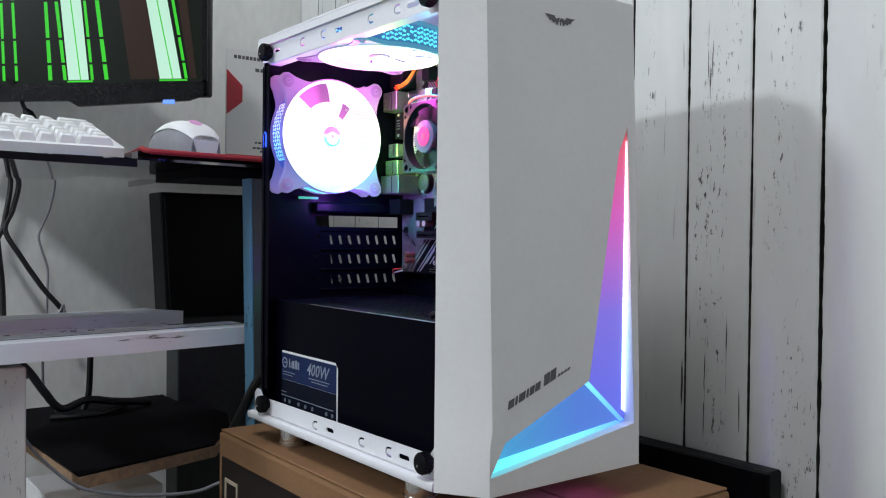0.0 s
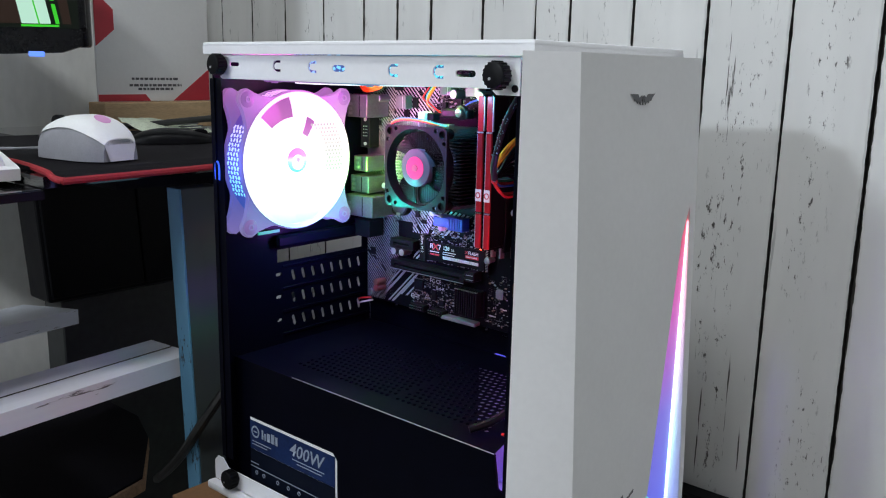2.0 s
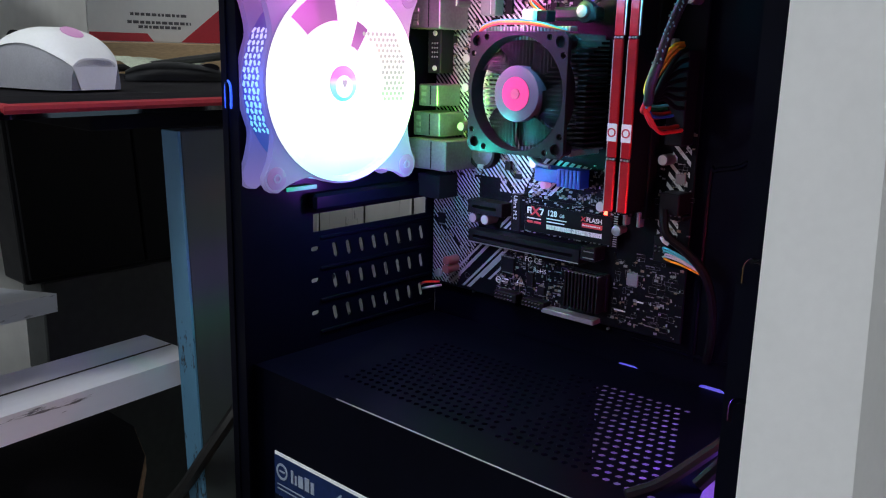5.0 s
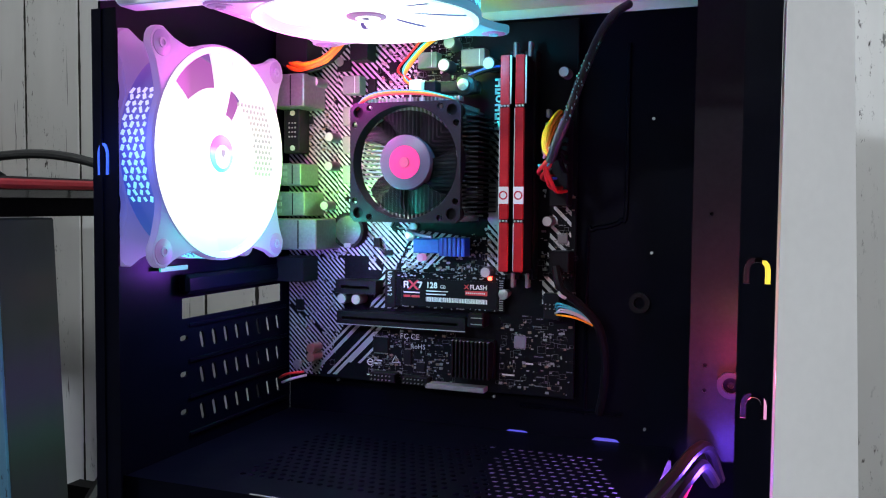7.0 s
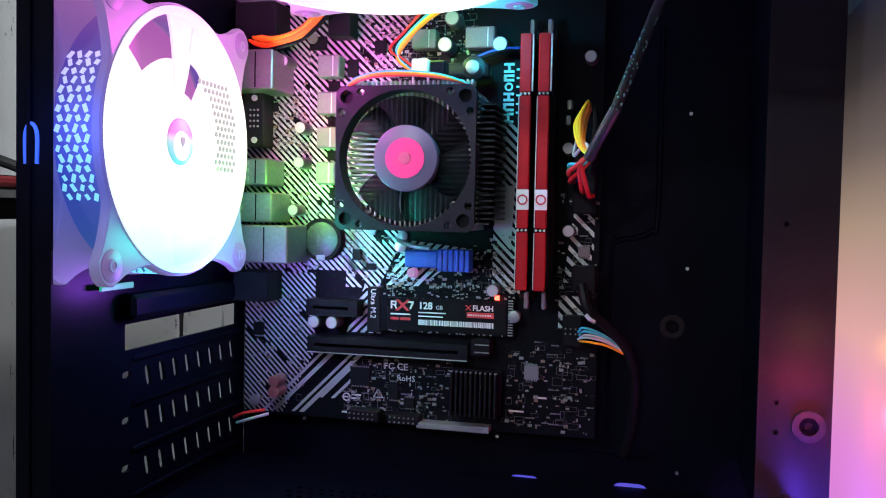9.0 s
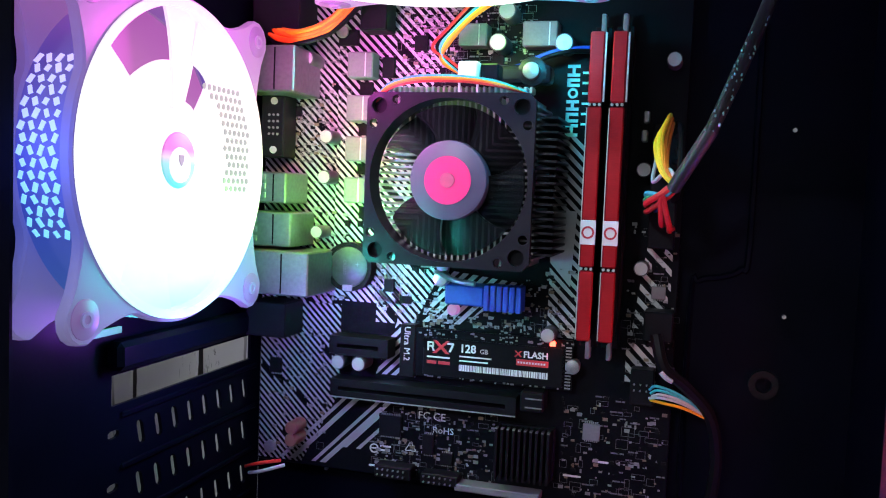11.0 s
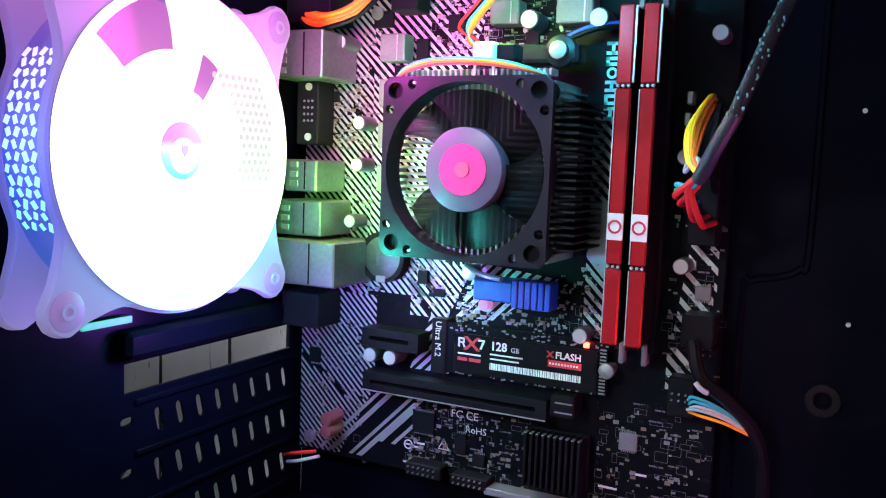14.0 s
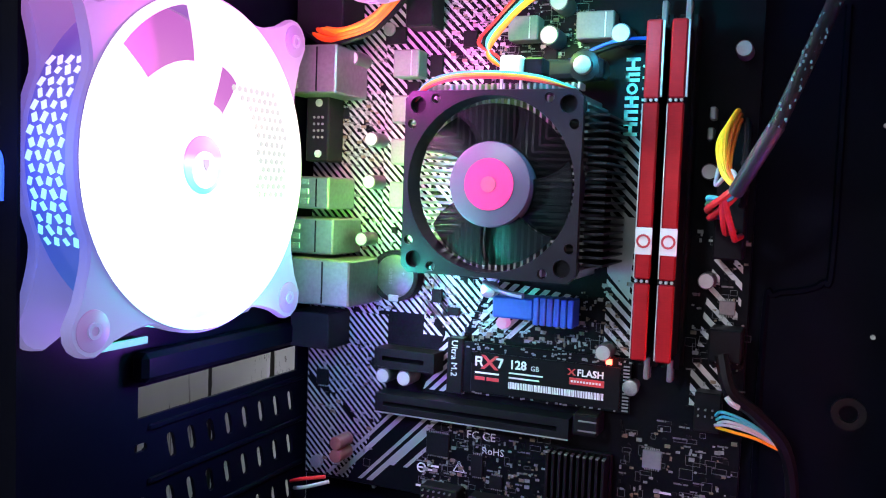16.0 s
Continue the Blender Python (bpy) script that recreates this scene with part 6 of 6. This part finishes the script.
bundle("front_lead", (0.28, 0.05, 0.1), "dark and red wires at the front corner", [
    ("red", [(0.272, 0.040, 0.1065), (0.280, 0.038, 0.1085), (0.289, 0.036, 0.1080), (0.297, 0.038, 0.1000)], 0.0011),
    ("black", [(0.252, 0.028, 0.1080), (0.262, 0.040, 0.1130), (0.274, 0.056, 0.1250), (0.282, 0.075, 0.1330), (0.287, 0.098, 0.1290), (0.292, 0.112, 0.1100)], 0.0030),
    ("black", [(0.270, 0.060, 0.1070), (0.279, 0.070, 0.1200), (0.285, 0.085, 0.1240), (0.290, 0.100, 0.1120)], 0.0034),
    ("red", [(0.276, 0.075, 0.1070), (0.281, 0.082, 0.1180), (0.285, 0.096, 0.1200), (0.288, 0.108, 0.1120)], 0.0016)])
bundle("rear_lead", (0.02, 0.15, 0.135), "thin red and white wires by the lower board corner", [
    ("red", [(0.004, 0.158, 0.130), (0.014, 0.152, 0.1345), (0.024, 0.156, 0.1360)], 0.0009),
    ("white", [(0.006, 0.158, 0.127), (0.016, 0.152, 0.1310), (0.026, 0.156, 0.1340)], 0.0009)])

# ---- desk things ----
mon = thing("monitor", (-0.55, -0.07, DZ), "black flat monitor showing green and white bars", "monitor")
MON = fan_pose((-0.385, 0.093, 0.0), (-0.7071, -0.7071, 0), (0, 0, 1), (0.7071, -0.7071, 0))
DARK_BEZEL = material("glossy_bezel", (0.005, 0.005, 0.006), 0.25, vary=0.2, scale=40, spec=0.18)


def mon_part(name, b, mat, parent=None, label="", smooth=False):
    bmesh.ops.transform(b, matrix=MON, verts=b.verts[:])
    bmesh.ops.recalc_face_normals(b, faces=b.faces[:])
    return part(name, b, mat, parent or mon, label, smooth)


W = 0.44
mon_part("housing", box(0.0, W, 0.372, 0.665, -0.022, -0.002, 0.004, 3), DARK_BEZEL, None, "black housing", True)
mon_part("chin", prism([(0.004, 0.374), (0.03, 0.3655), (0.20, 0.3585), (0.215, 0.367), (0.33, 0.367), (0.345, 0.3585), (W, 0.360), (W, 0.3925), (0.004, 0.3925)], "z", -0.006, 0.002), DARK_BEZEL, None, "black lower bezel")
mon_part("side_bezel", box(0.0, 0.008, 0.393, 0.660, -0.004, 0.002, 0.001), DARK_BEZEL)
SCR = glow("screen_dark", [(0, (0.003, 0.006, 0.003)), (1, (0.006, 0.007, 0.005))], 1.0, "Z", 0.39, 0.66, (0.003, 0.003, 0.003))
scr = mon_part("screen", box(0.008, W - 0.008, 0.393, 0.657, -0.004, -0.0018), SCR, None, "lit screen")
MINTY = glow("screen_mint", [(0, (0.62, 1.0, 0.80)), (1, (0.55, 0.95, 0.72))], 0.85, "Z", 0.39, 0.66, (0.02, 0.02, 0.02))
GREEN = glow("screen_green", [(0, (0.05, 0.72, 0.03)), (1, (0.04, 0.60, 0.04))], 0.9, "Z", 0.39, 0.66, (0.01, 0.01, 0.01))
BROWNISH = glow("screen_brown", [(0, (0.026, 0.014, 0.009)), (1, (0.036, 0.02, 0.015))], 0.9, "Z", 0.39, 0.66, (0.004, 0.004, 0.004))
K = 0.00089
for mat, px0, px1, tx0, tx1, lift in ((BROWNISH, 232, 282, 210, 262, 0), (MINTY, 122, 158, 107, 143, 1), (MINTY, 283, 320, 258, 294, 1), (GREEN, 113, 119, 96, 102, 0), (GREEN, 162, 167, 147, 152, 0), (GREEN, 186, 193, 168, 175, 0), (GREEN, 326, 331, 301, 306, 0), (GREEN, 86, 93, 77, 83, 0), (GREEN, 26, 31, 18, 23, 0), (GREEN, 3, 8, -3, 2, 0), (BROWNISH, 335, 346, 312, 328, 0)):
    s0, s1, t0, t1 = ((365 - p) * K for p in (px0, px1, tx0, tx1))
    d0, d1 = t0 - s0, t1 - s1
    top = 2.1
    q = [(max(0.009, s) if s < W - 0.009 else W - 0.009, z) for s, z in ((s0, 0.398), (s1, 0.398), (s1 + d1 * top, 0.398 + 0.118 * top), (s0 + d0 * top, 0.398 + 0.118 * top))]
    cuts = ((0, 0.09), (0.105, 0.24), (0.255, 0.47), (0.485, 1)) if mat is GREEN else ((0, 1),)
    for u, v in cuts:
        e = [tuple(q[i][k] + (q[j][k] - q[i][k]) * f for k in (0, 1)) for i, j, f in ((0, 3, u), (1, 2, u), (1, 2, v), (0, 3, v))]
        mon_part("screen_bar", prism(e, "z", -0.0018, -0.0014 + 0.0002 * lift), mat, scr)
    if mat is MINTY:
        e = [tuple(q[i][k] + (q[j][k] - q[i][k]) * f for k in (0, 1)) for i, j, f in ((0, 1, 0.58), (0, 1, 0.63), (3, 2, 0.42), (3, 2, 0.37))]
        mon_part("screen_line", prism(e, "z", -0.0012, -0.0009), GREEN, scr)
for px0, px1 in ((120, 165), (282, 330)):
    mon_part("screen_bar", box((365 - px1) * K, (365 - px0) * K, 0.3945, 0.3970, -0.0018, -0.0013), GREEN, scr)
mon_part("power_lamp", box(0.048, 0.066, 0.3605, 0.3665, 0.0015, 0.0045, 0.001), glow("power_blue", [(0, (0.08, 0.22, 1.0)), (1, (0.08, 0.22, 1.0))], 1.6), None, "blue lit lamp")
mon_part("mount_arm", box(0.26, 0.32, 0.48, 0.54, -0.06, -0.022, 0.003), BLACK_PLASTIC)
part("wall_bracket", box(-0.729, -0.59, -0.045, 0.005, 0.49, 0.53, 0.003), BLACK_PLASTIC, mon)

KB = fan_pose((-0.147, -0.0960, DZ - 0.0055), (-0.04, -0.9992, 0), (-0.9947, 0.0398, 0.0945), (0.0944, -0.0038, 0.9955))
kb = thing("keyboard", (-0.2, -0.27, DZ), "white mechanical keyboard on the desk", "keyboard")


def kb_part(name, b, mat, parent=None, label=""):
    bmesh.ops.transform(b, matrix=KB, verts=b.verts[:])
    bmesh.ops.recalc_face_normals(b, faces=b.faces[:])
    return part(name, b, mat, parent or kb, label)


kb_part("base", prism([(0.0, 0.0), (0.0, 0.010), (0.004, 0.0115), (0.133, 0.0330), (0.137, 0.030), (0.137, 0.004)], "x", 0.0, 0.36), KEY_WHITE, None, "white shallow base")
for x in (0.02, 0.31):
    for y in (0.008, 0.115):
        kb_part("rubber_foot", box(x, x + 0.03, y, y + 0.010, -0.0044 if y < 0.1 else -0.0155, 0.0040 if y > 0.1 else 0.0008, 0.001), BLACK_PLASTIC)
random.seed(3)
for r in range(6):
    x = 0.009 + (0.0 if r < 2 else 0.002 * (r % 2))
    while x < 0.345:
        w = 0.0370 if (r + int(x * 40)) % 5 == 0 else 0.0176
        y0 = 0.006 + 0.0208 * r
        z = 0.0105 + 0.0035 * r
        h = 0.0102 + 0.0003 * r
        if not (0.055 < x < 0.062):
            b = bmesh.new()
            lo = [b.verts.new(p) for p in ((x, y0, z), (x + w, y0, z), (x + w, y0 + 0.0178, z + 0.003), (x, y0 + 0.0178, z + 0.003))]
            hi = [b.verts.new(p) for p in ((x + 0.0034, y0 + 0.0022, z + h), (x + w - 0.0034, y0 + 0.0022, z + h), (x + w - 0.0034, y0 + 0.0148, z + h + 0.0024), (x + 0.0034, y0 + 0.0148, z + h + 0.0012))]
            b.faces.new(hi)
            for k in range(4):
                b.faces.new((lo[k], lo[(k + 1) % 4], hi[(k + 1) % 4], hi[k]))
            rims = [e for e in b.edges if e.verts[0] in hi and e.verts[1] in hi]
            bmesh.ops.bevel(b, geom=rims, offset=0.0008, segments=1, affect="EDGES")
            kb_part("keycap", b, KEY_WHITE)
        x += w + 0.0018

pad = thing("mouse_mat", (-0.3, 0.1, DZ), "black cloth mouse mat with red stitched edge", "mouse mat")
MAT_Z = DZ + 0.0004
mat_edge = [(-0.50, -0.066), (-0.30, -0.070), (-0.195, -0.074), (-0.115, -0.087), (-0.100, -0.089), (-0.0925, -0.084), (-0.0930, -0.072), (-0.104, 0.060), (-0.120, 0.200), (-0.128, 0.285)]


def sag(b):
    """The mat droops where it hangs over the edge of the glass."""
    for v in b.verts:
        over = v.co.x + 0.121 + 0.083 * v.co.y
        if over > 0:
            v.co.z -= 0.22 * over
    return b


b = bmesh.new()
rows = []
for k in range(41):
    u = k / 40
    y1 = 0.285 * u - 0.088 * (1 - u)
    front = max(-0.0930 - 0.0830 * (y1 + 0.072), -0.128)
    rows.append([(front + (-0.50 - front) * (j / 16) ** 1.6, y1 + 0.020 * (j / 16) * (1 - u)) for j in range(17)])
grid_lo = [[b.verts.new((x, y, MAT_Z)) for x, y in r] for r in rows]
grid_hi = [[b.verts.new((x, y, MAT_Z + 0.0031)) for x, y in r] for r in rows]
for k in range(40):
    for j in range(16):
        for g in (grid_lo, grid_hi):
            b.faces.new((g[k][j], g[k + 1][j], g[k + 1][j + 1], g[k][j + 1]))
for line in ([(k, 0) for k in range(41)], [(k, 16) for k in range(41)], [(0, j) for j in range(17)], [(40, j) for j in range(17)]):
    for (k, j), (p, q) in zip(line, line[1:]):
        b.faces.new((grid_lo[k][j], grid_lo[p][q], grid_hi[p][q], grid_hi[k][j]))
bmesh.ops.recalc_face_normals(b, faces=b.faces[:])
part("cloth", sag(b), MAT_CLOTH, pad)
part("stitched_edge", sag(tube([(x, y, DZ + 0.0030) for x, y in mat_edge], 0.0030, 8)), RED_EDGE, pad, "red stitched edge", True)


def mouse(name, at, turn, label, shell, side):
    """A mouse: domed shell, side grips, wheel."""
    m = Matrix.Translation(at) @ Matrix.Rotation(radians(turn), 4, "Z")
    t = thing(name, at, label, "mouse")
    n, k = 20, 16

    def surface(lo, hi, off):
        b = bmesh.new()
        rows = []
        for i in range(n + 1):
            u = i / n
            xx = -0.053 + 0.106 * u
            wd = 0.031 * (1 - (0.45 if u < 0.5 else 0.9) * abs(2 * u - 1) ** 3.2) * (1 - 0.12 * math.sin(math.pi * u) ** 2) + 0.002
            ht = 0.040 * (math.sin(math.pi * min(1, max(0.0, 0.06 + 0.90 * u)) ** 0.85)) ** 0.55
            row = []
            for j in range(k + 1):
                v = lo + (hi - lo) * j / k
                a = math.pi * v
                row.append(b.verts.new((xx, -(wd + off) * math.copysign(abs(math.cos(a)) ** 0.6, math.cos(a)), 0.001 + (ht + off) * math.sin(a) ** 0.7)))
            rows.append(row)
        for p, q in zip(rows, rows[1:]):
            for j in range(k):
                b.faces.new((p[j], p[j + 1], q[j + 1], q[j]))
        if lo > 0:
            b.faces.new([b.verts.new((-0.0545, y, 0.0012)) for y in (-0.013, 0.013)] + rows[0][::-1])
        else:
            b.faces.new(rows[0])
        b.faces.new(rows[-1])
        bmesh.ops.transform(b, matrix=m, verts=b.verts[:])
        bmesh.ops.recalc_face_normals(b, faces=b.faces[:])
        return b

    part("grip_body", surface(0.0, 1.0, 0.0), side, t, "grey side grips", True)
    part("shell", surface(0.22, 0.78, 0.0012), shell, t, "white upper shell", True)
    b = cyl((0.034, 0, 0.030), "y", 0.010, 0.006, 24)
    bmesh.ops.transform(b, matrix=m, verts=b.verts[:])
    part("wheel", b, BLACK_PLASTIC, t)
    return t, m


ms, mm = mouse("computer_mouse", (-0.200, -0.012, DZ + 0.0040), 190, "white mouse with grey side grips", KEY_WHITE, GREY_RUBBER)
b = bmesh.new()
bmesh.ops.create_uvsphere(b, u_segments=14, v_segments=6, radius=1, matrix=mm @ Matrix.LocRotScale((-0.030, 0.0, 0.0388), Euler((0, radians(-24), 0)), (0.0085, 0.0075, 0.0016)))
part("lit_badge", b, glow("mouse_badge", [(0, (0.85, 0.35, 0.8)), (1, (0.85, 0.35, 0.8))], 0.5), ms, "pink lit badge", True)
part("mouse_cable", tube([(-0.24, -0.03, DZ + 0.012), (-0.30, -0.05, DZ + 0.008), (-0.40, -0.06, DZ + 0.006), (-0.55, -0.03, DZ + 0.005)], 0.0016), GREY_RUBBER, ms, "", True)
bm2, _ = mouse("spare_mouse", (-0.30, 0.150, DZ + 0.0040), 60, "low black mouse lying on the mat", BLACK_PLASTIC, BLACK_PLASTIC)
bm2.scale = (0.85, 0.85, 0.40)

note = thing("banknote", (-0.42, 0.19, DZ), "crumpled pale green banknote", "banknote")
b = bmesh.new()
rows = []
for i in range(13):
    rows.append([b.verts.new((-0.40 - 0.07 * j / 6 + 0.008 * math.sin(i * 0.9), 0.172 + 0.105 * i / 12, DZ + 0.0045 + 0.019 * (j / 6) ** 0.9 * (1 - 0.3 * i / 12) + 0.004 * noise.noise((i * 0.6, j * 0.7, 3)))) for j in range(7)])
for p, q in zip(rows, rows[1:]):
    for j in range(6):
        b.faces.new((p[j], p[j + 1], q[j + 1], q[j]))
ext = bmesh.ops.extrude_face_region(b, geom=b.faces[:])
bmesh.ops.translate(b, verts=[g for g in ext["geom"] if isinstance(g, bmesh.types.BMVert)], vec=(-0.0004, 0, 0.0003))
part("paper", b, NOTE, note, "", True)
b = bmesh.new()
for k in range(5):
    box(-0.412 - 0.010 * k, -0.409 - 0.010 * k, 0.232, 0.268, DZ + 0.0095 + 0.0024 * k, DZ + 0.0110 + 0.0024 * k, bm=b)
part("dark_print", b, INK, note)

# counter card on its wooden block
stand = thing("counter_card", (-0.59, 0.30, DZ), "white counter card with red corner shapes on a wooden block", "sign")
PX = -0.588
part("wooden_block", box(-0.612, -0.566, 0.205, 0.400 - 0.005, DZ, 0.299, 0.0015), WOOD, stand)
card = part("card", box(PX - 0.003, PX, 0.208, 0.396, 0.2995, 0.492, 0.0008), POSTER, stand)
part("red_corner", prism([(0.209, 0.3000), (0.292, 0.3000), (0.283, 0.3100), (0.209, 0.3100)], "x", PX, PX + 0.0006), POSTER_RED, card)
part("red_corner", prism([(0.330, 0.3000), (0.395, 0.3000), (0.395, 0.3480)], "x", PX, PX + 0.0006), POSTER_RED, card)
part("red_corner", prism([(0.209, 0.3780), (0.209, 0.4560), (0.238, 0.4300), (0.238, 0.4020)], "x", PX, PX + 0.0006), POSTER_RED, card)
b = bmesh.new()
for y0, y1, z in ((0.262, 0.340, 0.3310), (0.258, 0.345, 0.3215), (0.272, 0.330, 0.3160), (0.262, 0.340, 0.4570), (0.222, 0.300, 0.476)):
    y = y0
    while y < y1:
        w = random.uniform(0.003, 0.008)
        box(PX, PX + 0.0005, y, min(y1, y + w), z, z + (0.0035 if z < 0.4 else 0.006), bm=b)
        y += w + 0.002
pieces("text_bar", b, INK, card)

# cables behind and below the desk
for pts, r in (([(-0.700, -0.125, 0.330), (-0.700, -0.118, 0.285), (-0.700, -0.107, 0.254), (-0.700, -0.114, 0.200), (-0.700, -0.121, 0.170), (-0.695, -0.150, 0.120)], 0.0040),
               ([(-0.700, -0.115, 0.330), (-0.700, -0.108, 0.285), (-0.700, -0.095, 0.252), (-0.700, -0.104, 0.207), (-0.698, -0.115, 0.174), (-0.692, -0.094, 0.133), (-0.690, -0.061, 0.081), (-0.690, -0.031, 0.043), (-0.690, -0.010, 0.000)], 0.0042),
               ([(-0.62, -0.140, 0.160), (-0.62, -0.136, 0.121), (-0.62, -0.133, 0.088), (-0.62, -0.130, 0.029), (-0.62, -0.120, -0.002), (-0.60, -0.10, -0.05)], 0.0045),
               ([(-0.50, -0.036, 0.040), (-0.50, -0.037, -0.014), (-0.50, -0.039, -0.063), (-0.50, -0.046, -0.087)], 0.0045),
               ([(-0.44, -0.160, 0.010), (-0.45, -0.132, -0.015), (-0.45, -0.110, -0.048), (-0.45, -0.088, -0.073), (-0.46, -0.052, -0.066), (-0.47, -0.012, -0.074), (-0.50, 0.05, -0.086)], 0.0055),
               ([(-0.46, -0.100, -0.086), (-0.44, -0.060, -0.084), (-0.45, -0.030, -0.085), (-0.49, 0.010, -0.086)], 0.0045),
               ([(-0.60, -0.130, 0.40), (-0.60, -0.115, 0.380), (-0.60, -0.108, 0.362), (-0.60, -0.101, 0.350)], 0.003),
               ([(-0.088, 0.150, 0.122), (-0.090, 0.090, 0.062), (-0.098, 0.042, 0.006), (-0.125, 0.034, -0.034), (-0.160, 0.036, -0.066), (-0.205, 0.050, -0.096), (-0.260, 0.085, -0.125)], 0.0050)):
    c = thing("cable", pts[0], "loose black cable hanging by the desk", "cable", "desk cables")
    part("lead", tube(pts, r, 8, 8), CABLE, c, "", True)
top_lead = thing("cable", (-0.4, 0.26, DZ), "black cable looping over the mouse mat", "cable", "desk cables")
part("lead", tube([(-0.60, 0.15, DZ + 0.008), (-0.50, 0.20, DZ + 0.010), (-0.40, 0.235, DZ + 0.022), (-0.30, 0.250, DZ + 0.030), (-0.22, 0.262, DZ + 0.012), (-0.17, 0.30, DZ - 0.03)], 0.0042, 10, 8), CABLE, top_lead, "", True)
plug = thing("cable_plug", (-0.60, -0.096, 0.34), "black inline plug of the monitor cable", "plug")
b = cyl((0, 0, 0), "z", 0.0085, 0.030, 16, bevel=0.002)
cyl((0, 0, 0.018), "z", 0.0085, 0.008, 16, r2=0.0035, bm=b)
bmesh.ops.transform(b, matrix=pose(-0.60, -0.095, 0.338, 28, 0, 0), verts=b.verts[:])
part("plug_body", b, BLACK_PLASTIC, plug, "", True)
for pts in ([(-0.712, -0.055, 0.330), (-0.712, -0.049, 0.290), (-0.712, -0.038, 0.257), (-0.712, -0.046, 0.210), (-0.712, -0.062, 0.169), (-0.712, -0.058, 0.143), (-0.712, -0.049, 0.112), (-0.712, -0.049, 0.070), (-0.712, -0.050, 0.010)],
            [(-0.66, -0.080, 0.010), (-0.66, -0.070, 0.030), (-0.66, -0.060, 0.037), (-0.66, -0.048, 0.032), (-0.66, -0.036, 0.054), (-0.66, -0.037, 0.020), (-0.66, -0.040, -0.02)],
            [(-0.50, -0.103, 0.030), (-0.50, -0.102, -0.018), (-0.50, -0.099, -0.057), (-0.49, -0.085, -0.084)],
            [(-0.172, -0.200, -0.030), (-0.16, -0.186, -0.054), (-0.155, -0.173, -0.071), (-0.150, -0.145, -0.098), (-0.150, -0.112, -0.112), (-0.150, -0.070, -0.122), (-0.150, -0.014, -0.128), (-0.150, 0.019, -0.122), (-0.13, 0.05, -0.11)]):
    grey = thing("cable", pts[0], "thin grey cable hanging by the desk", "cable", "desk cables")
    part("lead", tube(pts, 0.0019, 8, 8), GREY_RUBBER, grey, "", True)
wb = thing("white_carton", (-0.42, -0.05, -0.3), "white cardboard carton under the low shelf", "box")
part("carton_body", box(-0.52, -0.38, -0.12, 0.03, -0.40, -0.18, 0.002), POSTER, wb)
